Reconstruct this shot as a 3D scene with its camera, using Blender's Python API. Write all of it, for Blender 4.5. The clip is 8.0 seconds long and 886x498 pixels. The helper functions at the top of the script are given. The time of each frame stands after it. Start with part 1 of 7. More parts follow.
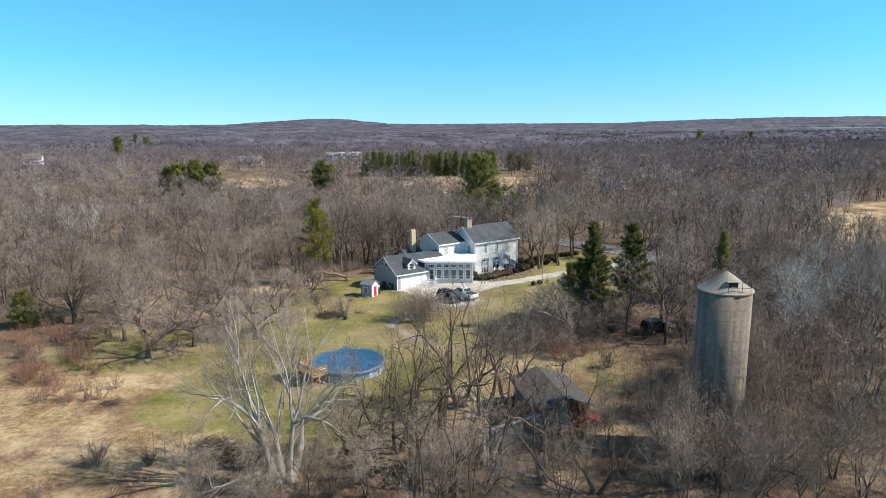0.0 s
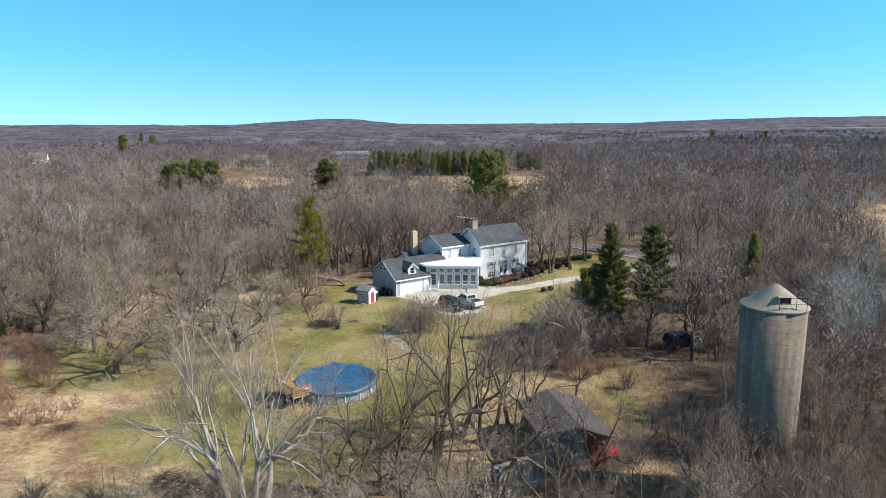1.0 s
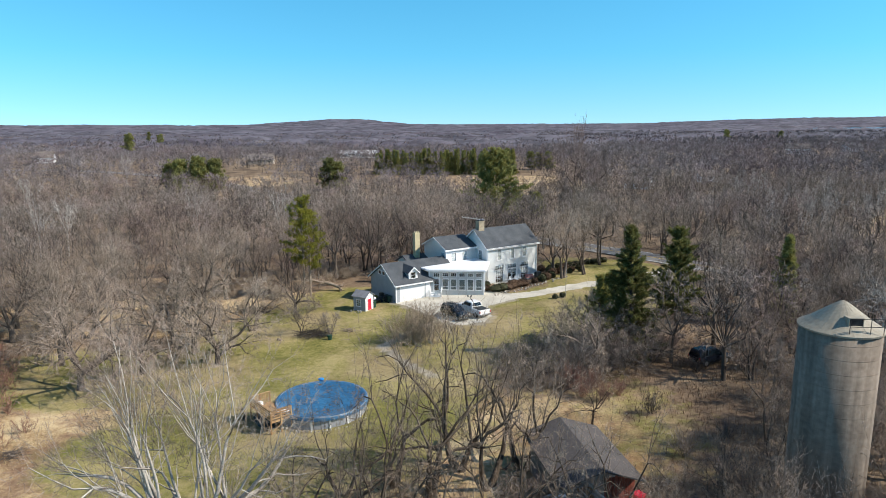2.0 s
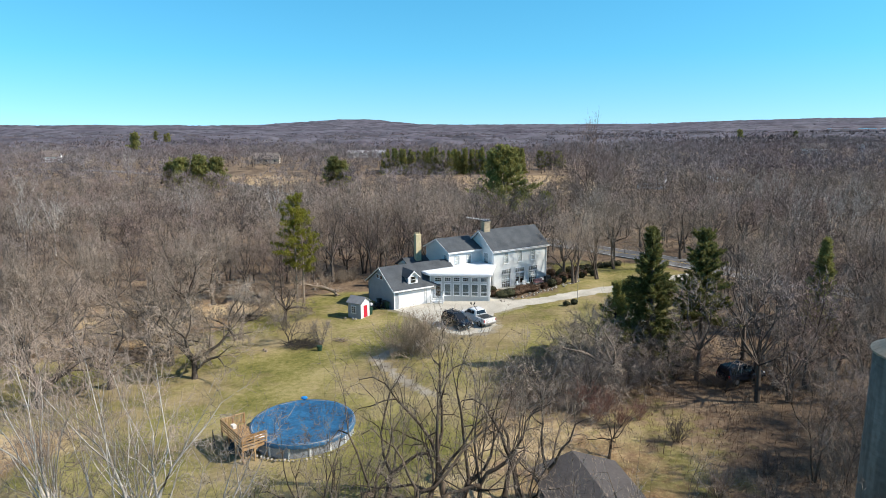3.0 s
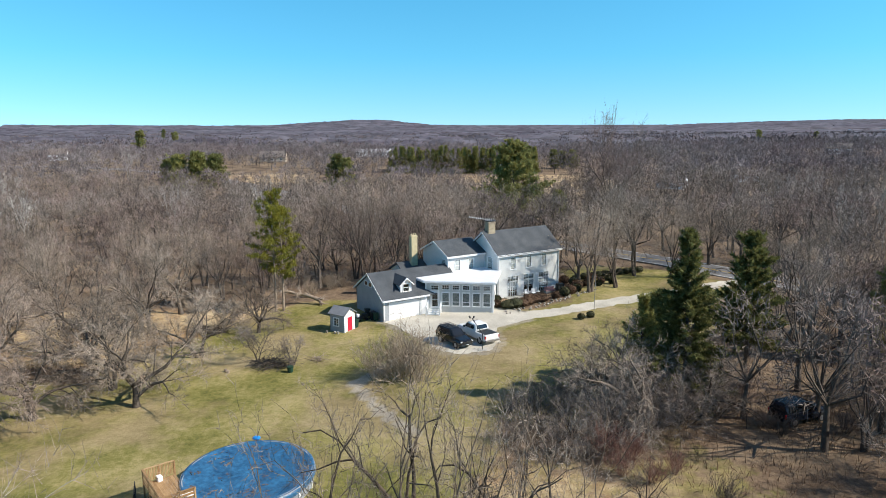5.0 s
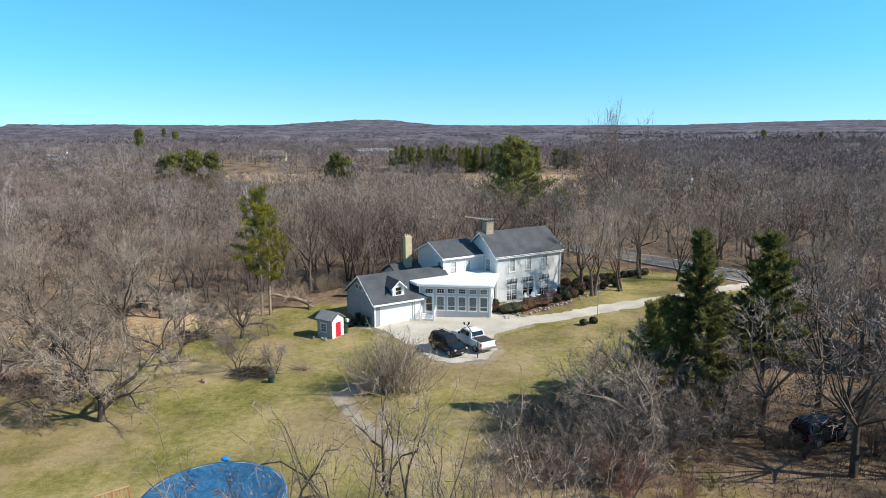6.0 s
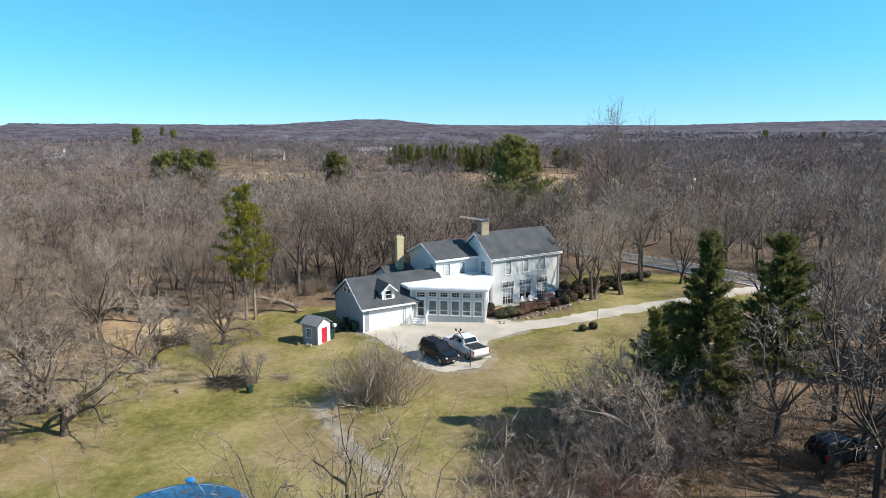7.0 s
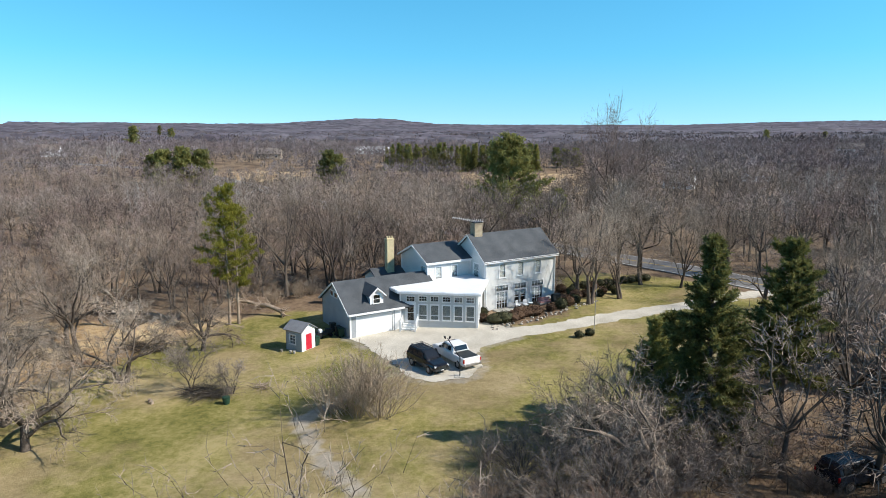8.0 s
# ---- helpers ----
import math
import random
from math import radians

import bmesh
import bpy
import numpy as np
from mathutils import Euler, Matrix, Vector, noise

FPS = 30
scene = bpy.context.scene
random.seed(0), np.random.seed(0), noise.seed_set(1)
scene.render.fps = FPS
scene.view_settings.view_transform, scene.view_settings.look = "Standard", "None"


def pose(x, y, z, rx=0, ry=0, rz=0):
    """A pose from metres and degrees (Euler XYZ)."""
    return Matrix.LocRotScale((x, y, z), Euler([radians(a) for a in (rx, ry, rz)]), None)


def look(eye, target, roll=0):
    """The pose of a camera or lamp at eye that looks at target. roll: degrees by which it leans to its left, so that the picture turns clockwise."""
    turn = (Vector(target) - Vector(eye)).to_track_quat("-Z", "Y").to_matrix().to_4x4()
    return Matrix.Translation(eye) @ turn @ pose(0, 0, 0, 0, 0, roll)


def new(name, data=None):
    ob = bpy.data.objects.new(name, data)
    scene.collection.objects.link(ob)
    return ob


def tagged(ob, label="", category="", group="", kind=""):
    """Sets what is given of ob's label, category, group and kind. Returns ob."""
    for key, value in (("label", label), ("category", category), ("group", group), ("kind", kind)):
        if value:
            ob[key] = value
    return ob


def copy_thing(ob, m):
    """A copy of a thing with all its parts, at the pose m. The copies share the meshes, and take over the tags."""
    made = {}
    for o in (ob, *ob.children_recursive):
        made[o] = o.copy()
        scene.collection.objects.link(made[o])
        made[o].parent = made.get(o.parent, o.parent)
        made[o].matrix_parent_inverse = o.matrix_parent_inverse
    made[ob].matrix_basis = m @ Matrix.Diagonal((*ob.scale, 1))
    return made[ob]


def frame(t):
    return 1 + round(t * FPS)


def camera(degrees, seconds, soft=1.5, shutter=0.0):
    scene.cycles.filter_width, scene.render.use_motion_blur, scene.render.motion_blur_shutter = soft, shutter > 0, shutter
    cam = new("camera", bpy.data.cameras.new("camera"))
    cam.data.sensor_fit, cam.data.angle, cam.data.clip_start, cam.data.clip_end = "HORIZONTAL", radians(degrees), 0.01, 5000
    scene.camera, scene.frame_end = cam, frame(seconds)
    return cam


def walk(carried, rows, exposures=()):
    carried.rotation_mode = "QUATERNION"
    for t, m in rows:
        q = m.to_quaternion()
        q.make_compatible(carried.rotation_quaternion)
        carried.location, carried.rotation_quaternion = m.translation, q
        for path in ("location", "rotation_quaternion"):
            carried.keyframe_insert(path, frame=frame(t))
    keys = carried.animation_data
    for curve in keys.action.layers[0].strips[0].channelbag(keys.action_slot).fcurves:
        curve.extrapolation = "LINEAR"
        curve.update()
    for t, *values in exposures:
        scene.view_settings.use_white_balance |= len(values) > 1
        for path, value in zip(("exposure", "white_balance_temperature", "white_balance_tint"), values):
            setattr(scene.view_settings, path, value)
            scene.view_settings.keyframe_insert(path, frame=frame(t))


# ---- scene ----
# ---- camera and its path ----
cam = camera(68.0, 8.0, soft=0.9)
ROWS = [  # seconds, x, y, z, yaw, pitch, roll
    (0.0, 1.150, 2.101, 28.973, 1.012, -10.790, -0.366),
    (0.5, 1.648, 6.460, 28.394, 1.419, -10.779, -0.364),
    (1.0, 2.105, 10.721, 27.819, 1.863, -10.763, -0.359),
    (1.5, 2.526, 14.847, 27.251, 2.321, -10.743, -0.350),
    (2.0, 2.917, 18.807, 26.692, 2.775, -10.720, -0.337),
    (2.5, 3.282, 22.577, 26.147, 3.211, -10.695, -0.320),
    (3.0, 3.625, 26.136, 25.620, 3.615, -10.670, -0.299),
    (3.5, 3.952, 29.470, 25.113, 3.978, -10.645, -0.274),
    (4.0, 4.266, 32.569, 24.632, 4.291, -10.622, -0.245),
    (4.5, 4.574, 35.431, 24.182, 4.552, -10.602, -0.213),
    (5.0, 4.878, 38.057, 23.767, 4.757, -10.585, -0.176),
    (5.5, 5.185, 40.454, 23.392, 4.909, -10.574, -0.135),
    (6.0, 5.499, 42.635, 23.064, 5.011, -10.569, -0.091),
    (6.5, 5.824, 44.618, 22.789, 5.069, -10.571, -0.042),
    (7.0, 6.165, 46.426, 22.571, 5.093, -10.582, 0.010),
    (7.5, 6.527, 48.088, 22.419, 5.095, -10.602, 0.067),
    (8.0, 6.915, 49.639, 22.338, 5.089, -10.633, 0.127),
]
walk(cam, [(t, pose(x, y, z, 90 + p, 0, w) @ pose(0, 0, 0, 0, 0, r)) for t, x, y, z, w, p, r in ROWS], exposures=[(0.0, 0.0), (8.0, 0.0)])

# ---- world and sun ----
SUN_AZ, SUN_EL = -9.0, 40.0  # degrees: azimuth from +x, elevation
world = bpy.data.worlds.new("world")
scene.world = world
world.use_nodes = True
wn, wl = world.node_tree.nodes, world.node_tree.links
sky = wn.new("ShaderNodeTexSky")
sky.sky_type, sky.sun_disc = "NISHITA", False
sky.sun_elevation, sky.sun_rotation = radians(SUN_EL), radians(90.0 - SUN_AZ)
sky.air_density, sky.dust_density, sky.ozone_density, sky.altitude = 1.0, 0.0, 3.0, 1200.0
wn["Background"].inputs[1].default_value = 0.213
where, lift, norm = wn.new("ShaderNodeTexCoord"), wn.new("ShaderNodeVectorMath"), wn.new("ShaderNodeVectorMath")
lift.operation, norm.operation = "ADD", "NORMALIZE"
lift.inputs[1].default_value = (0, 0, 0.10)  # thin clean air: no bright haze belt along the horizon
wl.new(where.outputs["Generated"], lift.inputs[0])
wl.new(lift.outputs[0], norm.inputs[0])
wl.new(norm.outputs[0], sky.inputs[0])
clear = wn.new("ShaderNodeMix")  # the clear cold-air blue of the day
clear.data_type, clear.blend_type = "RGBA", "MULTIPLY"
clear.inputs["Factor"].default_value = 1.0
split, shade = wn.new("ShaderNodeSeparateXYZ"), wn.new("ShaderNodeValToRGB")
tones = shade.color_ramp.elements  # pale near the horizon, cyan above it, a plainer blue overhead
tones.new(0.2)
tones.new(0.4)
for tone, at, col in zip(tones, (0.0, 0.10, 0.27, 0.85), ((0.60, 0.75, 0.70), (0.40, 0.86, 0.79), (0.37, 0.99, 0.94), (0.64, 0.57, 0.56))):
    tone.position, tone.color = at, (*col, 1)
wl.new(where.outputs["Generated"], split.inputs[0])
wl.new(split.outputs[2], shade.inputs[0])
wl.new(shade.outputs[0], clear.inputs["B"])
even = wn.new("ShaderNodeGamma")
even.inputs[1].default_value = 1.1
wl.new(sky.outputs[0], even.inputs[0])
wl.new(even.outputs[0], clear.inputs["A"])
wl.new(clear.outputs["Result"], wn["Background"].inputs[0])
sun = new("sun", bpy.data.lights.new("sun", "SUN"))
sun.data.energy, sun.data.angle, sun.data.color = 6.4, radians(0.6), (1.0, 0.93, 0.83)
sun_dir = Vector((math.cos(radians(SUN_EL)) * math.cos(radians(SUN_AZ)), math.cos(radians(SUN_EL)) * math.sin(radians(SUN_AZ)), math.sin(radians(SUN_EL))))
sun.matrix_world = look(sun_dir * 300, (0, 0, 0))


# ---- materials ----
def material(name, dark, light, scale=1.0, rough=0.85, bump=0.0, fine=8.0, metal=0.0, vary=0.0, spec=0.3, detail=6.0):
    """Two-scale mottled surface: base colour between dark and light, broad patches and fine grain, relief, and a shift from piece to piece."""
    m = bpy.data.materials.new(name)
    m.use_nodes = True
    n, l = m.node_tree.nodes, m.node_tree.links
    b = n["Principled BSDF"]
    b.inputs["Roughness"].default_value, b.inputs["Metallic"].default_value, b.inputs["Specular IOR Level"].default_value = rough, metal, spec
    geo = n.new("ShaderNodeNewGeometry")
    broad, grain = n.new("ShaderNodeTexNoise"), n.new("ShaderNodeTexNoise")
    for tex, s in ((broad, scale), (grain, scale * fine)):
        tex.inputs["Scale"].default_value, tex.inputs["Detail"].default_value = s, detail
        l.new(geo.outputs["Position"], tex.inputs["Vector"])
    mix = n.new("ShaderNodeMath")
    mix.operation = "MULTIPLY_ADD"
    l.new(grain.outputs[0], mix.inputs[0])
    mix.inputs[1].default_value = 0.55
    add = n.new("ShaderNodeMath")
    add.operation, add.inputs[1].default_value = "MULTIPLY", 0.55
    l.new(broad.outputs[0], add.inputs[0])
    l.new(add.outputs[0], mix.inputs[2])
    last = mix.outputs[0]
    if vary:
        info = n.new("ShaderNodeObjectInfo")
        shift = n.new("ShaderNodeMath")
        shift.operation, shift.inputs[1].default_value = "MULTIPLY_ADD", vary
        l.new(info.outputs["Random"], shift.inputs[0])
        l.new(last, shift.inputs[2])
        sub = n.new("ShaderNodeMath")
        sub.operation, sub.inputs[1].default_value = "SUBTRACT", vary / 2
        l.new(shift.outputs[0], sub.inputs[0])
        last = sub.outputs[0]
    ramp = n.new("ShaderNodeValToRGB")
    ramp.color_ramp.elements[0].position, ramp.color_ramp.elements[1].position = 0.36, 0.74
    ramp.color_ramp.elements[0].color, ramp.color_ramp.elements[1].color = (*dark, 1), (*light, 1)
    l.new(last, ramp.inputs[0])
    l.new(ramp.outputs[0], b.inputs["Base Color"])
    if bump:
        bp = n.new("ShaderNodeBump")
        bp.inputs["Strength"].default_value, bp.inputs["Distance"].default_value = 0.6, bump
        l.new(grain.outputs[0], bp.inputs["Height"])
        l.new(bp.outputs[0], b.inputs["Normal"])
    return m


def banded(m, axis, spacing, depth, sharp=0.12):
    """Adds horizontal courses (siding laps, shingle rows) as relief to a material, along the object's own axis."""
    n, l = m.node_tree.nodes, m.node_tree.links
    tc, sep = n.new("ShaderNodeTexCoord"), n.new("ShaderNodeSeparateXYZ")
    l.new(tc.outputs["Object"], sep.inputs[0])
    saw = n.new("ShaderNodeMath")
    saw.operation, saw.inputs[1].default_value = "WRAP", spacing
    saw.inputs[2].default_value = 0.0
    l.new(sep.outputs[axis], saw.inputs[0])
    bp = n.new("ShaderNodeBump")
    bp.inputs["Strength"].default_value, bp.inputs["Distance"].default_value = 0.8, depth / spacing
    bp.invert = True
    l.new(saw.outputs[0], bp.inputs["Height"])
    l.new(bp.outputs[0], n["Principled BSDF"].inputs["Normal"])
    return m


def bark(name, dark, light, tint, rough=0.9, drift_scale=0.045, crown_scale=0.14):
    """Bark and twigs: two hues that drift from tree to tree across the wood, with fine variation."""
    m = material(name, dark, light, 0.9, rough, fine=6.0, vary=0.25, spec=0.15)
    n, l = m.node_tree.nodes, m.node_tree.links
    geo, drift = n.new("ShaderNodeNewGeometry"), n.new("ShaderNodeTexNoise")
    drift.inputs["Scale"].default_value, drift.inputs["Detail"].default_value = drift_scale, 4.0
    l.new(geo.outputs["Position"], drift.inputs["Vector"])
    ramp = n.new("ShaderNodeValToRGB")
    ramp.color_ramp.elements[0].position, ramp.color_ramp.elements[1].position = 0.46, 0.62
    l.new(drift.outputs[0], ramp.inputs[0])
    mix = n.new("ShaderNodeMix")
    mix.data_type = "RGBA"
    mix.inputs["B"].default_value = (*tint, 1)
    b = n["Principled BSDF"]
    src = b.inputs["Base Color"].links[0].from_socket
    l.new(ramp.outputs[0], mix.inputs["Factor"])
    l.new(src, mix.inputs["A"])
    each, tone, shift = n.new("ShaderNodeTexNoise"), n.new("ShaderNodeMapRange"), n.new("ShaderNodeVectorMath")
    each.inputs["Scale"].default_value, each.inputs["Detail"].default_value = crown_scale, 1.0  # one tree paler, its neighbour darker
    l.new(geo.outputs["Position"], each.inputs["Vector"])
    for socket, v in zip(("From Min", "From Max", "To Min", "To Max"), (0.36, 0.64, 0.62, 1.32)):
        tone.inputs[socket].default_value = v
    shift.operation = "SCALE"
    l.new(each.outputs[0], tone.inputs["Value"])
    l.new(mix.outputs["Result"], shift.inputs[0])
    l.new(tone.outputs[0], shift.inputs["Scale"])
    l.new(shift.outputs[0], b.inputs["Base Color"])
    return m


def leafy(m, share=0.5):
    """Lets a part of the light through, as thin needles do."""
    n, l = m.node_tree.nodes, m.node_tree.links
    b = n["Principled BSDF"]
    thin, mx = n.new("ShaderNodeBsdfTranslucent"), n.new("ShaderNodeMixShader")
    l.new(b.inputs["Base Color"].links[0].from_socket, thin.inputs[0])
    mx.inputs[0].default_value = share
    l.new(b.outputs[0], mx.inputs[1])
    l.new(thin.outputs[0], mx.inputs[2])
    l.new(mx.outputs[0], n["Material Output"].inputs[0])
    return m


def glass(name, tint, rough=0.03):
    m = bpy.data.materials.new(name)
    m.use_nodes = True
    n, l = m.node_tree.nodes, m.node_tree.links
    n.remove(n["Principled BSDF"])
    tr, gl, fr, mx = n.new("ShaderNodeBsdfTransparent"), n.new("ShaderNodeBsdfGlossy"), n.new("ShaderNodeLayerWeight"), n.new("ShaderNodeMixShader")
    tr.inputs[0].default_value, gl.inputs["Roughness"].default_value = (*tint, 1), rough
    fr.inputs[0].default_value = 0.5
    steep, sheen = n.new("ShaderNodeMath"), n.new("ShaderNodeMath")  # more gloss the flatter the glance, alike from both sides
    steep.operation, steep.inputs[1].default_value = "POWER", 5.0
    sheen.operation, sheen.inputs[1].default_value, sheen.inputs[2].default_value = "MULTIPLY_ADD", 0.9, 0.05
    l.new(fr.outputs["Facing"], steep.inputs[0])
    l.new(steep.outputs[0], sheen.inputs[0])
    l.new(sheen.outputs[0], mx.inputs[0])
    l.new(tr.outputs[0], mx.inputs[1])
    l.new(gl.outputs[0], mx.inputs[2])
    l.new(mx.outputs[0], n["Material Output"].inputs[0])
    return m


BARK = bark("bark", (0.052, 0.042, 0.034), (0.18, 0.15, 0.122), (0.115, 0.092, 0.076))
TWIG = bark("twigs", (0.14, 0.113, 0.094), (0.32, 0.268, 0.228), (0.245, 0.18, 0.155))
BARK_TAN = bark("tan_bark", (0.055, 0.042, 0.031), (0.175, 0.136, 0.10), (0.11, 0.083, 0.06))
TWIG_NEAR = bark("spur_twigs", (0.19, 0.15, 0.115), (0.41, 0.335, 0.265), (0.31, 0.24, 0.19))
TWIG_TAN = material("tan_twigs", (0.24, 0.185, 0.13), (0.46, 0.37, 0.275), 0.8, 0.85, fine=6.0)
TWIG_PALE = material("pale_twigs", (0.27, 0.24, 0.21), (0.56, 0.51, 0.45), 1.0, 0.85, vary=0.2)
BARK_WHITE = material("whitish_bark", (0.22, 0.195, 0.165), (0.57, 0.52, 0.45), 1.0, 0.85, fine=6.0)
TWIG_RED = material("red_twigs", (0.17, 0.088, 0.068), (0.30, 0.17, 0.13), 1.2, 0.8)
FARTWIG = bark("far_twigs", (0.105, 0.088, 0.085), (0.235, 0.205, 0.20), (0.19, 0.145, 0.142), drift_scale=0.014, crown_scale=0.09)
# farthest twigs: bluish distance haze is mixed into the base colour
HILLTWIG_HAZED = bark("hazed_hill_twigs", (0.068, 0.063, 0.078), (0.148, 0.135, 0.152), (0.090, 0.076, 0.092), drift_scale=0.005, crown_scale=0.02)
NEEDLE = leafy(material("needles", (0.090, 0.096, 0.032), (0.36, 0.345, 0.11), 1.6, 0.7, fine=5.0, vary=0.2))
NEEDLE_GOLD = leafy(material("golden_needles", (0.11, 0.115, 0.02), (0.36, 0.33, 0.05), 0.5, 0.7, fine=5.0))
SIDING = banded(material("blue_grey_siding", (0.575, 0.59, 0.575), (0.72, 0.73, 0.71), 0.6, 0.6, fine=12.0), 2, 0.13, 0.012)
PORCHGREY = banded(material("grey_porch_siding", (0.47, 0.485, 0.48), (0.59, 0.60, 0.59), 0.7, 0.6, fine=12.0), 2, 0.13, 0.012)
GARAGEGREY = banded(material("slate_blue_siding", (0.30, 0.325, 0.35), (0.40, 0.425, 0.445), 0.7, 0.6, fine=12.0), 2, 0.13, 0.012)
TRIM = material("white_paint", (0.72, 0.73, 0.73), (0.82, 0.82, 0.81), 1.5, 0.45)
SHINGLE = material("slate_shingles", (0.046, 0.052, 0.058), (0.105, 0.114, 0.122), 0.7, 0.85, 0.02, fine=14.0)
MEMBRANE = material("white_roofing", (0.70, 0.72, 0.74), (0.84, 0.85, 0.86), 0.8, 0.5)
PANE = glass("window_glass", (0.82, 0.85, 0.86))
INSIDE = material("dim_interior", (0.05, 0.05, 0.05), (0.10, 0.095, 0.09), 0.8)
BLIND = material("pale_blind", (0.66, 0.66, 0.64), (0.80, 0.80, 0.77), 2.0)
SHEER = material("grey_sheer_curtain", (0.20, 0.22, 0.20), (0.40, 0.42, 0.39), 2.5, fine=3.0)
BRICK_YELLOW = banded(material("cream_brick", (0.46, 0.38, 0.22), (0.68, 0.58, 0.37), 1.8, 0.9, 0.01), 2, 0.075, 0.006)
BRICK_BROWN = banded(material("brown_brick", (0.26, 0.205, 0.14), (0.48, 0.40, 0.28), 2.0, 0.9, 0.01), 2, 0.075, 0.006)
CONCRETE = material("weathered_concrete", (0.165, 0.132, 0.105), (0.31, 0.258, 0.21), 0.35, 0.9, 0.02, fine=9.0)
n_, l_ = CONCRETE.node_tree.nodes, CONCRETE.node_tree.links  # rain streaks run down the concrete
ob_, st_, dk_ = n_.new("ShaderNodeVectorMath"), n_.new("ShaderNodeTexNoise"), n_.new("ShaderNodeMix")
ob_.operation, ob_.inputs[1].default_value = "MULTIPLY", (1.6, 1.6, 0.07)
st_.inputs["Scale"].default_value, st_.inputs["Detail"].default_value = 1.3, 7.0
l_.new(n_["Geometry"].outputs["Position"], ob_.inputs[0])
l_.new(ob_.outputs[0], st_.inputs["Vector"])
sr_ = n_.new("ShaderNodeValToRGB")
sr_.color_ramp.elements[0].position, sr_.color_ramp.elements[1].position = 0.40, 0.62
sr_.color_ramp.elements[0].color, sr_.color_ramp.elements[1].color = (0.70, 0.67, 0.63, 1), (1.06, 1.03, 0.98, 1)
l_.new(st_.outputs[0], sr_.inputs[0])
dk_.data_type, dk_.blend_type, dk_.inputs["Factor"].default_value = "RGBA", "MULTIPLY", 1.0
pb_ = n_["Principled BSDF"].inputs["Base Color"]
l_.new(pb_.links[0].from_socket, dk_.inputs["A"])
l_.new(sr_.outputs[0], dk_.inputs["B"])
l_.new(dk_.outputs["Result"], pb_)
CONCRETE_PALE = material("pale_concrete", (0.34, 0.33, 0.29), (0.50, 0.48, 0.43), 0.9, 0.9, 0.01)
STEEL = material("weathered_sheet_metal", (0.25, 0.215, 0.16), (0.37, 0.33, 0.255), 0.7, 0.7)
DARK_METAL = material("dark_metal", (0.02, 0.02, 0.022), (0.06, 0.06, 0.062), 3.0, 0.5, metal=0.5)
GRAVEL = material("pale_gravel", (0.34, 0.31, 0.25), (0.66, 0.62, 0.53), 0.32, 0.95, 0.03, fine=26.0, detail=9.0)
ASPHALT = material("worn_asphalt", (0.13, 0.127, 0.122), (0.23, 0.222, 0.21), 0.35, 0.9, 0.01, fine=30.0)
LINE_WHITE = material("road_white", (0.5, 0.5, 0.48), (0.75, 0.75, 0.72), 4.0)
LINE_YELLOW = material("road_yellow", (0.45, 0.28, 0.04), (0.62, 0.42, 0.07), 4.0)
DECKWOOD = material("cedar_boards", (0.27, 0.155, 0.07), (0.50, 0.33, 0.17), 1.6, 0.75, 0.01, fine=12.0, vary=0.35)
GREYWOOD = material("weathered_boards", (0.12, 0.115, 0.105), (0.33, 0.32, 0.30), 1.6, 0.9, 0.01, fine=12.0, vary=0.4)
SILVERED = material("silvered_boards", (0.20, 0.205, 0.195), (0.46, 0.46, 0.43), 1.6, 0.9, 0.01, fine=12.0, vary=0.4)
REDWOOD = material("faded_red_boards", (0.17, 0.045, 0.03), (0.34, 0.10, 0.07), 1.6, 0.85, fine=10.0, vary=0.3)
REDPAINT = material("red_paint", (0.42, 0.012, 0.03), (0.60, 0.03, 0.06), 2.0, 0.45)
COVER = material("blue_pool_cover", (0.013, 0.052, 0.12), (0.047, 0.18, 0.335), 0.7, 0.35, 0.08, fine=5.0, spec=0.5)
POOLWALL = material("pool_wall", (0.18, 0.20, 0.23), (0.42, 0.44, 0.46), 1.2, 0.5)
STONE = material("pale_stone", (0.20, 0.18, 0.15), (0.50, 0.46, 0.40), 3.0, 0.9, 0.01, vary=0.5)
LOG = material("bleached_log", (0.17, 0.125, 0.09), (0.42, 0.34, 0.26), 1.6, 0.9, 0.02)
BLACKCAR = material("black_paint", (0.006, 0.007, 0.009), (0.014, 0.015, 0.018), 2.0, 0.22, spec=0.6)
WHITECAR = material("white_car_paint", (0.72, 0.72, 0.71), (0.80, 0.80, 0.79), 2.0, 0.25, spec=0.6)
BLUECAR = material("dark_blue_paint", (0.006, 0.009, 0.015), (0.014, 0.019, 0.030), 2.0, 0.25, spec=0.6)
CARGLASS = material("car_glass", (0.010, 0.012, 0.014), (0.02, 0.024, 0.028), 2.0, 0.08, spec=0.7)
RUBBER = material("rubber", (0.012, 0.012, 0.012), (0.03, 0.03, 0.03), 4.0, 0.85)
RIM = material("alloy", (0.30, 0.30, 0.31), (0.5, 0.5, 0.5), 4.0, 0.35, metal=0.8)
LAMPRED = material("tail_lamp", (0.30, 0.01, 0.01), (0.42, 0.02, 0.02), 4.0, 0.2)
LAMPCLEAR = material("head_lamp", (0.6, 0.6, 0.62), (0.8, 0.8, 0.8), 4.0, 0.1, spec=0.7)
PLASTIC_DARK = material("dark_plastic", (0.015, 0.02, 0.02), (0.05, 0.055, 0.055), 3.0, 0.5)
PLASTIC_GREEN = material("green_plastic", (0.01, 0.035, 0.022), (0.025, 0.07, 0.045), 3.0, 0.5)
HEDGE = material("clipped_evergreen", (0.015, 0.022, 0.010), (0.075, 0.070, 0.030), 2.5, 0.8, 0.03)
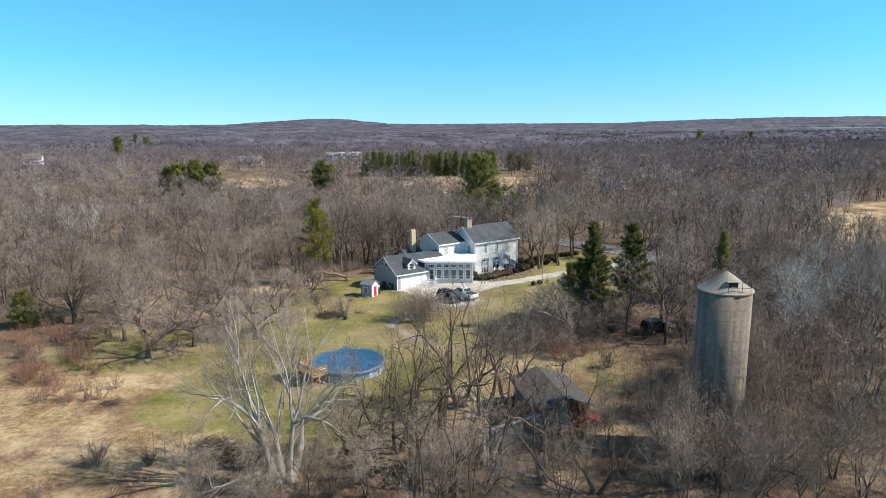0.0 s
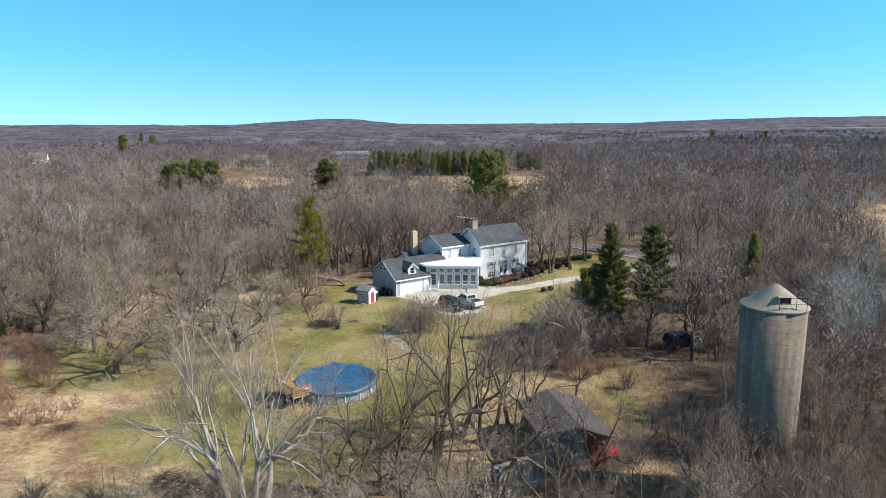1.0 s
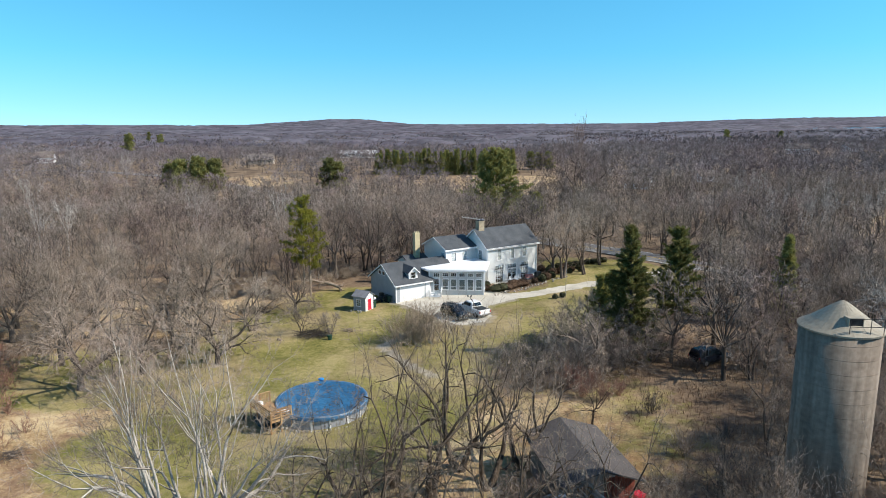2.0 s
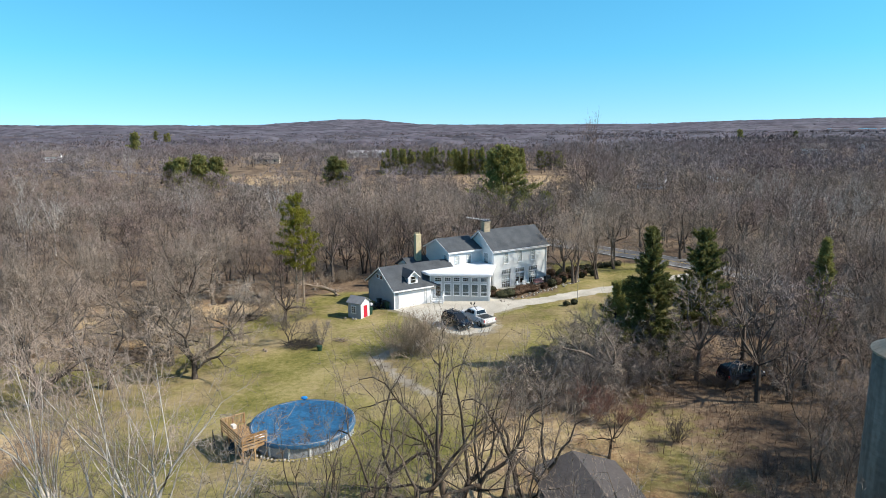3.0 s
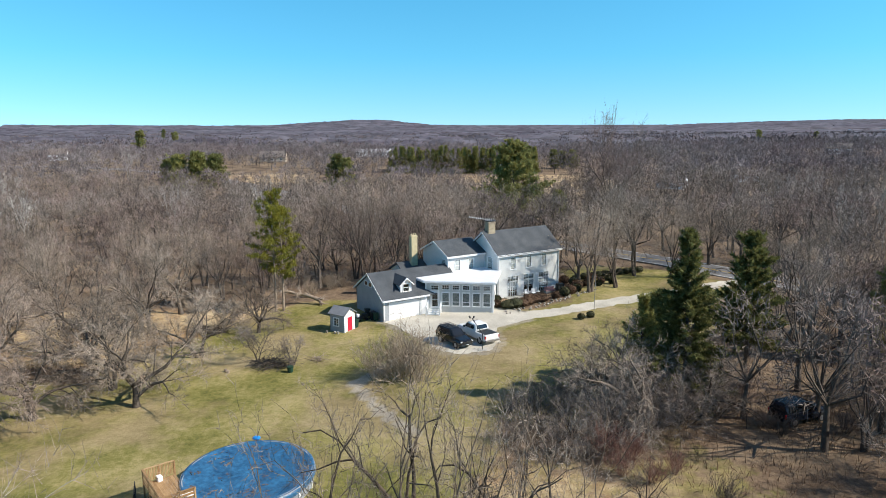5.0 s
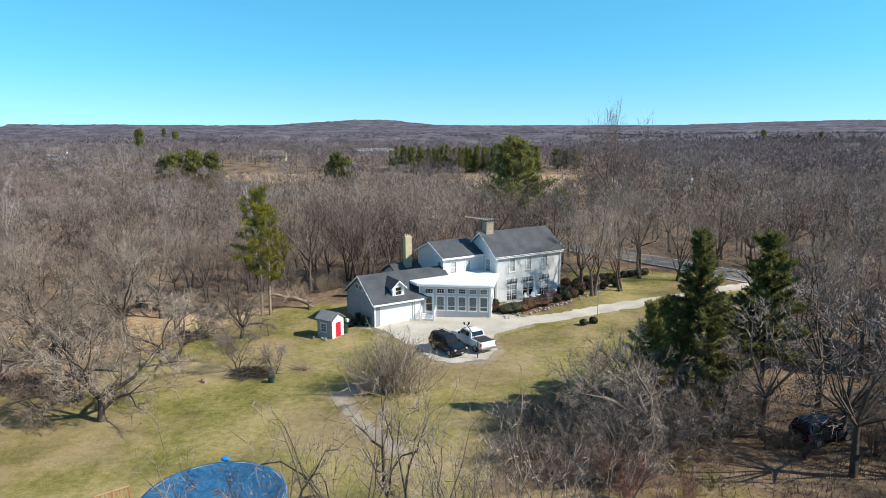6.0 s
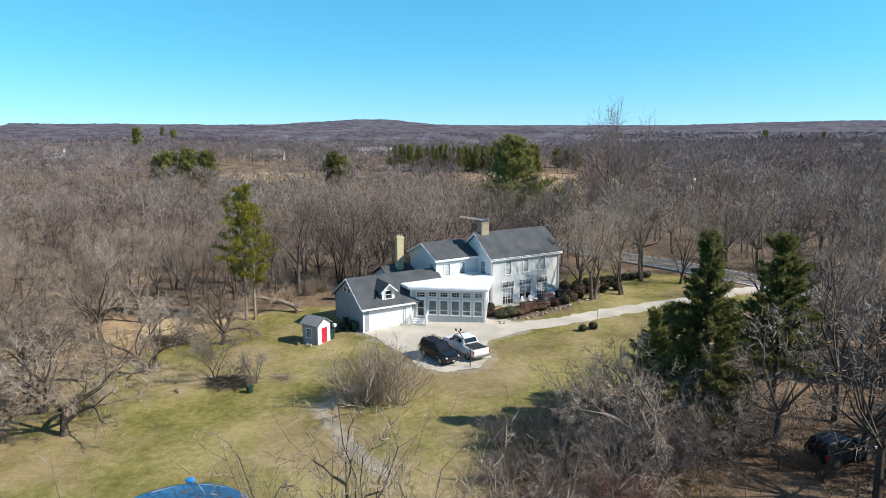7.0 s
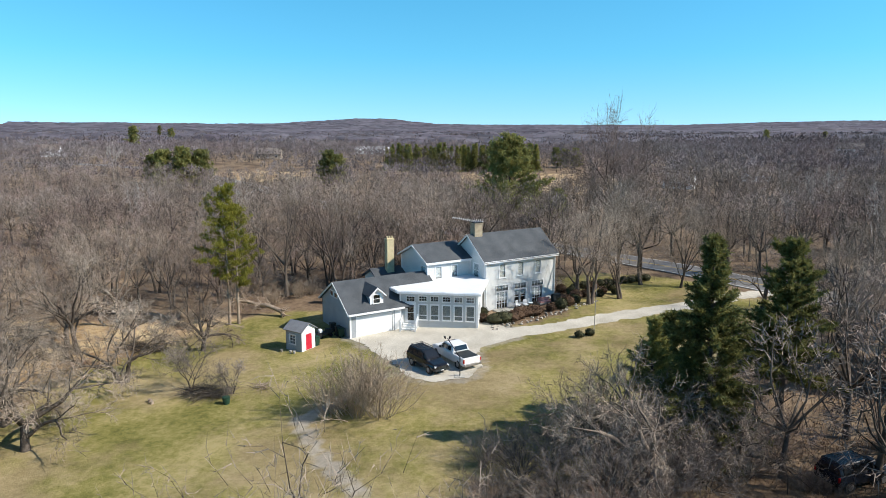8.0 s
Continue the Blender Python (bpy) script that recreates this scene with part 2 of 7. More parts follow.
HEDGE_BROWN = material("brown_hedge", (0.036, 0.021, 0.013), (0.13, 0.078, 0.045), 2.5, 0.85, 0.03)
FABRIC = material("striped_cushion", (0.30, 0.13, 0.12), (0.50, 0.30, 0.28), 6.0, 0.9)
WATER = material("lake_water", (0.08, 0.14, 0.22), (0.12, 0.19, 0.28), 0.02, 0.12, spec=0.5)
GREENGRASS = material("dry_straw", (0.34, 0.25, 0.13), (0.54, 0.42, 0.23), 0.4, 0.95, fine=10.0)
BRUSH = material("brown_weeds", (0.12, 0.075, 0.045), (0.30, 0.20, 0.125), 0.3, 0.95, fine=10.0)


# ---- building tools ----
def part(name, bm, mat, parent=None, label=""):
    """Links a bmesh as one mesh object under a thing or a part."""
    bmesh.ops.recalc_face_normals(bm, faces=bm.faces)
    me = bpy.data.meshes.new(name)
    bm.to_mesh(me)
    bm.free()
    me.materials.append(mat)
    ob = new(name, me)
    if parent:
        ob.parent = parent
    if label:
        tagged(ob, label)
    return ob


def soup(name, verts, tris, mat, parent=None):
    """One mesh object out of arrays of points and triangles."""
    me = bpy.data.meshes.new(name)
    verts, tris = np.asarray(verts, np.float32), np.asarray(tris, np.int32)
    me.vertices.add(len(verts))
    me.vertices.foreach_set("co", verts.ravel())
    me.loops.add(tris.size)
    me.loops.foreach_set("vertex_index", tris.ravel())
    me.polygons.add(len(tris))
    me.polygons.foreach_set("loop_start", np.arange(0, tris.size, 3, dtype=np.int32))
    me.update(calc_edges=True)
    me.materials.append(mat)
    ob = new(name, me)
    if parent:
        ob.parent = parent
    return ob


def thing(name, m, label, category, group="", kind=""):
    """An empty at a thing's base, which carries its parts."""
    ob = new(name)
    ob.empty_display_size = 0.3
    ob.matrix_world = m
    return tagged(ob, label, category, group, kind)


def box(bm, x0, x1, y0, y1, z0, z1, m=None):
    v = [bm.verts.new((x, y, z)) for z in (z0, z1) for y in (y0, y1) for x in (x0, x1)]
    for f in ((0, 2, 3, 1), (4, 5, 7, 6), (0, 1, 5, 4), (1, 3, 7, 5), (3, 2, 6, 7), (2, 0, 4, 6)):
        bm.faces.new([v[i] for i in f])
    if m is not None:
        bmesh.ops.transform(bm, matrix=m, verts=v)
    return v


def boxed(x0, x1, y0, y1, z0, z1, m=None, bevel=0.0):
    bm = bmesh.new()
    box(bm, x0, x1, y0, y1, z0, z1, m)
    if bevel:
        bmesh.ops.bevel(bm, geom=list(bm.edges), offset=bevel, segments=2, affect="EDGES")
    return bm


def prism(bm, pts, z0, z1, m=None):
    """A polygon raised from z0 to z1."""
    lo, hi = [bm.verts.new((x, y, z0)) for x, y in pts], [bm.verts.new((x, y, z1)) for x, y in pts]
    bm.faces.new(lo[::-1])
    bm.faces.new(hi)
    for i in range(len(pts)):
        j = (i + 1) % len(pts)
        bm.faces.new((lo[i], lo[j], hi[j], hi[i]))
    if m is not None:
        bmesh.ops.transform(bm, matrix=m, verts=lo + hi)
    return lo + hi


def slab(bm, quad, thick):
    """A flat panel given by its four upper corners, with thickness below."""
    q = [Vector(p) for p in quad]
    n = (q[1] - q[0]).cross(q[2] - q[1]).normalized()
    if n.z < 0:
        n = -n
    hi, lo = [bm.verts.new(p) for p in q], [bm.verts.new(p - n * thick) for p in q]
    bm.faces.new(hi)
    bm.faces.new(lo[::-1])
    for i in range(len(q)):
        j = (i + 1) % len(q)
        bm.faces.new((hi[i], lo[i], lo[j], hi[j]))


def rod(bm, a, b, r, sides=6, r2=None):
    a, b = Vector(a), Vector(b)
    d = b - a
    res = bmesh.ops.create_cone(bm, cap_ends=True, segments=sides, radius1=r, radius2=r if r2 is None else r2, depth=d.length)
    m = Matrix.Translation((a + b) / 2) @ d.to_track_quat("Z", "Y").to_matrix().to_4x4()
    bmesh.ops.transform(bm, matrix=m, verts=res["verts"])


def blob(bm, c, size, rng, rough=0.25, sub=2):
    res = bmesh.ops.create_icosphere(bm, subdivisions=sub, radius=1.0)
    for v in res["verts"]:
        k = 1 + rng.uniform(-rough, rough)
        v.co = Vector((c[0] + v.co.x * size[0] * k, c[1] + v.co.y * size[1] * k, c[2] + v.co.z * size[2] * k))


class Geo:
    """Collects tubes and blades of a plant."""

    def __init__(self):
        self.v, self.f, self.bulk = [], [], []

    def tube(self, pts, rads, n):
        base = len(self.v)
        for i, p in enumerate(pts):
            d = pts[min(i + 1, len(pts) - 1)] - pts[max(i - 1, 0)]
            d = d / (np.linalg.norm(d) + 1e-9)
            a = np.cross(d, (0.31, 0.83, 0.46) if abs(d[2]) > 0.7 else (0, 0, 1.0))
            a /= np.linalg.norm(a) + 1e-9
            b = np.cross(d, a)
            for k in range(n):
                w = 2 * math.pi * k / n
                self.v.append(p + rads[i] * (a * math.cos(w) + b * math.sin(w)))
        for i in range(len(pts) - 1):
            for k in range(n):
                p, q = base + i * n + k, base + i * n + (k + 1) % n
                self.f += [(p, q, q + n), (p, q + n, p + n)]

    def blade(self, p, q, w, rng):
        s = np.cross(q - p, rng.normal(size=3))
        s *= 0.5 * w / (np.linalg.norm(s) + 1e-9)
        i = len(self.v)
        self.v += [p - s, p + s, q]
        self.f.append((i, i + 1, i + 2))

    def blades(self, p, q, w, rng):
        """Many blades at once, from the rows of p to the rows of q."""
        s = np.cross(q - p, rng.normal(size=p.shape))
        s *= 0.5 * w / (np.linalg.norm(s, axis=1, keepdims=True) + 1e-9)
        self.bulk.append(np.stack([p - s, p + s, q], 1).reshape(-1, 3))

    def arrays(self):
        v, f = np.array(self.v, np.float32).reshape(-1, 3), np.array(self.f, np.int32).reshape(-1, 3)
        if self.bulk:
            more = np.concatenate(self.bulk).astype(np.float32)
            f = np.concatenate([f, np.arange(len(more), dtype=np.int32).reshape(-1, 3) + len(v)])
            v = np.concatenate([v, more])
        return v, f


def unit(v):
    return v / (np.linalg.norm(v) + 1e-9)


def grow(p, d, length, n, up, wob, rng):
    """A wandering line from p along d, bending upwards by up."""
    pts, step = [np.array(p, float)], length / n
    d = unit(np.array(d, float))
    for _ in range(n):
        d = unit(d + rng.normal(size=3) * wob + np.array((0, 0, up)) / n)
        pts.append(pts[-1] + d * step)
    return pts


def along(pts, f):
    k = min(int(f * (len(pts) - 1)), len(pts) - 2)
    return pts[k] + (pts[k + 1] - pts[k]) * (f * (len(pts) - 1) - k), unit(pts[k + 1] - pts[k])


def side_dir(d, angle, az):
    a = unit(np.cross(d, (0.3, 0.2, 0.93) if abs(d[2]) < 0.9 else (1.0, 0.1, 0)))
    b = np.cross(d, a)
    return unit(d * math.cos(angle) + (a * math.cos(az) + b * math.sin(az)) * math.sin(angle))


def rows_unit(a):
    return a / (np.linalg.norm(a, axis=1, keepdims=True) + 1e-9)


def sprigs(geo, pts, n, length, width, lift, rng, kids=2, wild=0.55):
    """Fine twigs along the outer part of a branch, each forked again."""
    line = np.array(pts)
    f = rng.uniform(0.08, 1.0, n) * (len(line) - 1)
    k = np.minimum(f.astype(int), len(line) - 2)
    seg = line[k + 1] - line[k]
    p = line[k] + seg * (f - k)[:, None]
    d = rows_unit(rows_unit(seg) * 0.75 + rng.normal(size=(n, 3)) * wild + np.array((0, 0, lift)))
    q = p + d * (length * rng.uniform(0.5, 1.1, n))[:, None]
    geo.blades(p, q, width * 1.3, rng)
    if kids:
        r = np.repeat(np.arange(n), kids)
        p2 = p[r] + (q[r] - p[r]) * rng.uniform(0.15, 0.9, len(r))[:, None]
        d2 = rows_unit(d[r] * 0.7 + rng.normal(size=(len(r), 3)) * wild + np.array((0, 0, lift)))
        geo.blades(p2, p2 + d2 * (length * rng.uniform(0.3, 0.7, len(r)))[:, None], width, rng)


def limbed_tree(seed, h, w, r, stems=1, fork=0.3, splay=0.3, up=0.5, droop=0.0, limbs=4, twigs=9, width=0.02, lod=0, wide=1.0, kids=2, crook=1.0, short=1.0):
    """A leafless tree of crooked, forking limbs: (wood, twigs), h high with a crown w across. lod 0: near; 1: in the wood; 2: far off."""
    rng = np.random.default_rng(seed)
    wood, fine = Geo(), Geo()
    last = 3 - lod
    todo = []
    for s in range(stems):
        az = 2 * math.pi * s / stems + rng.uniform(0, 1.2)
        lean = splay * rng.uniform(0.6, 1.2) if stems > 1 else rng.uniform(0, 0.12)
        foot = np.array((math.cos(az), math.sin(az), 0)) * (r * 0.7 if stems > 1 else 0) - np.array((0, 0, 0.15))
        todo.append((foot, np.array((math.cos(az) * lean, math.sin(az) * lean, 1.0)), h * fork * rng.uniform(0.75, 1.25), r * (0.72 if stems > 1 else 1.0), 0))
    while todo:
        p, d, length, rad, lev = todo.pop()
        n = (3, 4, 3, 2)[lev] if lod == 0 else (2, 3, 2)[lev] if lod == 1 else 2
        pts = grow(p, d, length, n, (0.1, up, up * 0.5 - droop * 0.6, -droop)[lev], (0.08, 0.17, 0.2, 0.2)[lev] * crook, rng)
        end = rad * (0.76, 0.55, 0.45, 0.3)[lev]
        if lev == last and lod < 2:
            wood.blade(pts[0], pts[1] + (pts[1] - pts[0]) * 0.5, max(rad * (2.2 if lod else 1.3), width), rng)
            wood.blade(pts[1], pts[2], max(rad * (1.5 if lod else 0.9), width), rng)
        elif lod == 2:
            wood.blade(pts[0], pts[-1], rad * 2.2, rng)
        else:
            wood.tube(pts, [(rad * (1.3 if lev == 0 and k == 0 else 1)) + (end - rad) * k / n for k in range(n + 1)], ((6, 5, 3, 3) if lod == 0 else (4, 3, 3))[lev])
        if lev == last:
            sprigs(fine, pts, twigs, h * short * (0.105, 0.11, 0.17)[lod], width, 0.12 - 0.25 * droop, rng, kids, (0.55, 0.85, 0.9)[lod])
            continue
        if lev == last - 1:
            sprigs(fine, pts, 3 + lod, h * 0.08 * (1 + lod), width, 0.1, rng, 1)
        tip, turn = unit(pts[-1] - pts[-2]), rng.uniform(0, 6.28)
        split = (limbs, 3, 2)[lev] if lod == 0 else (limbs, 3)[lev] if lod == 1 else limbs
        for k in range(split):
            nd = side_dir(tip, rng.uniform(0.1, 1.3) if lod and lev == 0 else rng.uniform(0.25, 0.6) * (1.3 * wide if lev == 0 else 1.0), turn + 6.28 * k / split + rng.uniform(-0.4, 0.4))
            todo.append((pts[-1], nd, h * (0.36, 0.25, 0.17)[lev] * rng.uniform(0.7, 1.2), end * rng.uniform(0.55, 0.82), lev + 1))
        for k in range((1, 2, 3)[lev]):
            f = rng.uniform(0.35, 0.95)
            q, dd = along(pts, f)
            nd = side_dir(dd, rng.uniform(0.6, 1.15), rng.uniform(0, 6.28))
            todo.append((q, nd, h * (0.34, 0.2, 0.13)[lev] * rng.uniform(0.6, 1.15), (rad + (end - rad) * f) * 0.5, lev + 1))
    out = wood.arrays(), fine.arrays()
    tips = out[1][0]
    sz = h / np.percentile(tips[:, 2], 99.0)
    sw = w / 2 / np.percentile(np.hypot(tips[:, 0], tips[:, 1]), 88)
    for v, _ in out:
        k = sw + (1 - sw) * np.clip(1 - v[:, 2:] / (0.25 * h), 0, 1)  # the foot keeps its girth
        v[:, :2] *= k
        v[:, 2] *= sz
    return out


def bare_shrub(seed, h, w, stems=16, br=6, tw=7, width=0.016, up=0.5, arch=-0.05, stem=0.045):
    """A leafless shrub of many stems out of one foot."""
    rng = np.random.default_rng(seed)
    wood, fine = Geo(), Geo()
    for s in range(stems):
        az, tilt = rng.uniform(0, 6.28), rng.uniform(0.05, 1.0) * math.atan2(w / 2, h) * 1.25
        d = np.array((math.cos(az) * math.sin(tilt), math.sin(az) * math.sin(tilt), math.cos(tilt)))
        p = np.array((math.cos(az), math.sin(az), 0)) * rng.uniform(0, 0.12) * w - np.array((0, 0, 0.1))
        st = grow(p, d, h * rng.uniform(0.65, 1.05), 4, arch, 0.14, rng)
        wood.tube(st, [stem * (1 - 0.8 * i / 4) + 0.006 for i in range(5)], 3)
        for j in range(br):
            p2, d2 = along(st, 0.2 + 0.79 * (j + rng.uniform(0, 1)) / br)
            bd = side_dir(d2, rng.uniform(0.3, 0.9), rng.uniform(0, 6.28))
            bl = h * 0.3 * rng.uniform(0.5, 1.2)
            bp = grow(p2, bd, bl, 2, up, 0.16, rng)
            fine.blade(bp[0], bp[2], width * 1.6, rng)
            for _ in range(tw):
                p3, d3 = along(bp, rng.uniform(0.1, 0.99))
                td = side_dir(d3, rng.uniform(0.3, 1.0), rng.uniform(0, 6.28))
                fine.blade(p3, p3 + td * bl * rng.uniform(0.25, 0.6), width, rng)
    return wood.arrays(), fine.arrays()


def spruce(seed, h, w, whorl=0.42, per=7, sprays=9, base=0.12, leaf=0.34, droop=-0.25, ragged=0.3, shape=0.85, slim=0.5, tufts=4, boughs=True):
    """A conifer: (trunk, foliage). Whorls of drooping boughs, each set with small sprays of needles."""
    rng = np.random.default_rng(seed)
    wood, fine = Geo(), Geo()
    st = grow((0, 0, -0.15), (0, 0, 1), h, 8, 0.3, 0.015, rng)
    wood.tube(st, [h * 0.016 * (1 - 0.93 * i / 8) for i in range(9)], 6)
    z = h * base
    while z < h * 0.985:
        f = (z - h * base) / (h * (1 - base))
        reach = w / 2 * (1 - f) ** shape * rng.uniform(1 - ragged, 1.1) + 0.12
        for k in range(per):
            if rng.uniform() < 0.12:
                continue
            az = rng.uniform(0, 6.28)
            length = reach * rng.uniform(0.65, 1.12)
            p, _ = along(st, min(z / h + rng.uniform(-0.01, 0.01), 0.99))
            d = np.array((math.cos(az), math.sin(az), droop + 0.75 * f + rng.uniform(-0.12, 0.12)))
            bp = grow(p, d, length, 3, 0.12, 0.06, rng)
            if boughs:
                wood.tube(bp, [0.03, 0.022, 0.014, 0.006], 3)
            ns = max(3, int(sprays * length / (w / 2) + 2))
            for s in range(ns):
                p2, d2 = along(bp, min(0.25 + 0.75 * (s + rng.uniform(0, 1)) / ns, 0.99))
                for _ in range(tufts):
                    q = unit(d2 * 0.8 + rng.normal(size=3) * 0.6 + np.array((0, 0, 0.05)))
                    fine.blade(p2 + rng.normal(size=3) * leaf * 0.25, p2 + q * leaf * rng.uniform(0.8, 1.6), leaf * slim * rng.uniform(0.7, 1.2), rng)
        z += whorl * rng.uniform(0.75, 1.25)
    return wood.arrays(), fine.arrays()


def pine(seed, h, w, base=0.35, boughs=34, tufts=9, leaf=0.42, trunks=1, r=0.2, slim=1.0, needles=9):
    """A tall pine: bare lower trunk, open layered boughs that end in plumes of needles: (trunk, foliage)."""
    rng = np.random.default_rng(seed)
    wood, fine = Geo(), Geo()
    for tnum in range(trunks):
        off = np.array((tnum * 1.0, tnum * 0.3, 0))
        st = grow(off - np.array((0, 0, 0.15)), (0.02, 0.01, 1), h * (1 - 0.13 * tnum), 8, 0.3, 0.02, rng)
        wood.tube(st, [r * (1 - 0.9 * i / 8) for i in range(9)], 6)
        for k in range(boughs):
            f = base + (1 - base) * (k + rng.uniform(0, 1)) / boughs
            g = (f - base) / (1 - base)
            p, _ = along(st, min(f, 0.99))
            az = k * 2.4 + rng.uniform(-0.6, 0.6)
            length = w / 2 * (1.0 - 0.75 * g ** 1.4) * rng.uniform(0.55, 1.15) * (0.65 + 0.35 * min(1, g * 4))
            bp = grow(p, (math.cos(az), math.sin(az), 0.10 + 0.5 * g), length, 4, 0.35, 0.08, rng)
            wood.tube(bp, [0.055, 0.045, 0.035, 0.022, 0.008], 3)
            for s in range(tufts):
                p2, d2 = along(bp, min(0.35 + 0.65 * (s + rng.uniform(0, 1)) / tufts, 0.99))
                c = p2 + rng.normal(size=3) * np.array((0.42, 0.42, 0.16)) * leaf * 1.6
                for _ in range(needles):
                    q = unit(rng.normal(size=3) + np.array((0, 0, 0.5)))
                    fine.blade(c + rng.normal(size=3) * leaf * 0.3, c + q * leaf * rng.uniform(0.6, 1.3), leaf * slim * rng.uniform(0.25, 0.45), rng)
    return wood.arrays(), fine.arrays()


def scatter(pieces, places):
    """Many copies of plant pieces in one array: places are rows of piece, x, y, z, turn, scale, stretch."""
    vs, fs, n = [], [], 0
    for k, x, y, z, w, s, e in places:
        v, f = pieces[int(k)]
        c, d = math.cos(w) * s, math.sin(w) * s
        q = np.empty_like(v)
        q[:, 0], q[:, 1], q[:, 2] = v[:, 0] * c - v[:, 1] * d + x, v[:, 0] * d + v[:, 1] * c + y, v[:, 2] * s * e + z
        vs.append(q)
        fs.append(f + n)
        n += len(v)
    return np.concatenate(vs), np.concatenate(fs)


def plant(name, data, wood_mat, leaf_mat, m, label, category, group="", crown="crown", stem="trunk"):
    ob = thing(name, m, label, category, group)
    soup(stem, *data[0], wood_mat, ob)
    soup(crown, *data[1], leaf_mat, ob)
    return ob


# ---- ground ----
def soft(a, b, x):
    k = np.clip((x - a) / (b - a), 0, 1)
    return k * k * (3 - 2 * k)


def ground_z(x, y):
    x, y = np.asarray(x, float), np.asarray(y, float)
    near = 0.03 * np.clip(x, -25, 35) - 0.2 + 0.4 * soft(-25, -45, x)
    far = np.hypot(x, y - 100)
    near = near * (1 - soft(150, 320, far))
    roll = (np.sin(x * 0.011 + y * 0.007) + np.sin(y * 0.013 - x * 0.006 + 1.7)) * 1.6 * soft(180, 500, far)
    rise = 14.0 * soft(1800, 3300, far)
    hill = 29 * np.exp(-(((x + 640) / 220) ** 2 + ((y - 3500) / 420) ** 2)) + 15 * np.exp(-(((x + 960) / 300) ** 2 + ((y - 3600) / 420) ** 2))
    ridge = 25 * soft(900, 1900, x) * soft(2500, 3300, y) + 10 * soft(-1500, -2400, x) * soft(2500, 3300, y)
    lake = 3.0 * np.exp(-(((x - 1280) / 420) ** 4 + ((y - 2050) / 190) ** 4))
    return near + roll + rise + hill + ridge - lake


def gz(x, y):
    return float(ground_z(x, y))


ROAD = [(150, 46), (100, 84), (72, 110), (56, 127), (47, 136.5), (38, 146.5), (30, 155.5), (11, 176), (-11, 198), (-33, 222), (-75, 276), (-108, 315), (-150, 352), (-230, 395), (-340, 430)]


def road_near(x, y):
    best = np.full(np.shape(x), 1e9)
    for (ax, ay), (bx, by) in zip(ROAD[:-1], ROAD[1:]):
        t = np.clip(((x - ax) * (bx - ax) + (y - ay) * (by - ay)) / ((bx - ax) ** 2 + (by - ay) ** 2), 0, 1)
        best = np.minimum(best, np.hypot(x - ax - t * (bx - ax), y - ay - t * (by - ay)))
    return best


def oval(x, y, cx, cy, rx, ry, turn=0.0, edge=0.25):
    """1 inside an oval, fading to 0 over its rim."""
    c, s = math.cos(radians(turn)), math.sin(radians(turn))
    u, v = ((x - cx) * c + (y - cy) * s) / rx, (-(x - cx) * s + (y - cy) * c) / ry
    return 1 - soft(1 - edge, 1 + edge, np.hypot(u, v))


def lawn_mask(x, y):
    m = oval(x, y, -14, 92, 19, 34, 0)
    for o in ((8, 105, 20, 16, 25), (-22, 71, 12, 8, 20), (-40, 86, 14, 9, 0), (28, 137, 15, 8, -40), (-16, 118, 11, 10, 0), (23, 127, 8, 9, 20), (20, 117, 11, 10, 0)):
        m = np.maximum(m, oval(x, y, *o))
    return np.maximum(m, 0.5 * np.maximum(oval(x, y, 18, 75, 6, 11, 0, 0.6), 0.8 * oval(x, y, 8, 72, 13, 13, 0, 0.5)))  # thin grass beyond the outbuilding


def straw_mask(x, y):
    m = oval(x, y, -42, 60, 22, 22, 0, 0.4)
    for o in ((-40, 110, 28, 11, 5), (-22, 119, 13, 6, 0), (16, 326, 40, 44, 0), (24, 284, 26, 18, 0), (130, 195, 18, 62, -42), (82, 156, 24, 4, 0), (6, 71, 12, 10, 0), (16, 56, 9, 5, 10), (-105, 330, 26, 26, 0)):
        m = np.maximum(m, oval(x, y, *o))
    return m


def open_mask(x, y):
    """Where no wood grows."""
    m = np.maximum(lawn_mask(x, y), straw_mask(x, y))
    m = np.maximum(m, (road_near(x, y) < 6.5).astype(float))
    for o in ((0, 112, 28, 24, 0), (-22, 72, 34, 34, 0), (6, 70, 26, 26, 0), (-38, 96, 24, 20, 0), (26, 116, 16, 22, 0), (-128, 352, 44, 26, 0), (-320, 505, 46, 20, 0), (1260, 2040, 480, 230, 0)):
        m = np.maximum(m, oval(x, y, *o, edge=0.05))
    return m


def axis(fine0, fine1, step, lo, hi, growth=1.18):
    pts = list(np.arange(fine0, fine1 + 0.01, step))
    s, p = step, pts[-1]
    while p < hi:
        s *= growth
        p += s
        pts.append(min(p, hi))
    s, p = step, pts[0]
    while p > lo:
        s *= growth
        p -= s
        pts.insert(0, max(p, lo))
    return np.array(pts)


gx, gy = axis(-72, 62, 1.0, -4400, 4400, 1.12), axis(34, 150, 1.0, -900, 4600, 1.10)
X, Y = np.meshgrid(gx, gy)
Z = ground_z(X, Y)
near_k = 1 - soft(90, 160, np.hypot(X, Y - 95))
Z = Z + near_k * 0.05 * (np.sin(X * 0.9 + Y * 0.35) * np.sin(Y * 0.8 - X * 0.2)) * np.where(np.hypot(X - 2, (Y - 116) * 1.1) < 26, 0, 1)
nx, ny = len(gx), len(gy)
idx = np.arange(nx * ny).reshape(ny, nx)
a, b, c, d = idx[:-1, :-1].ravel(), idx[:-1, 1:].ravel(), idx[1:, 1:].ravel(), idx[1:, :-1].ravel()
tri = np.concatenate([np.stack([a, b, c], 1), np.stack([a, c, d], 1)])


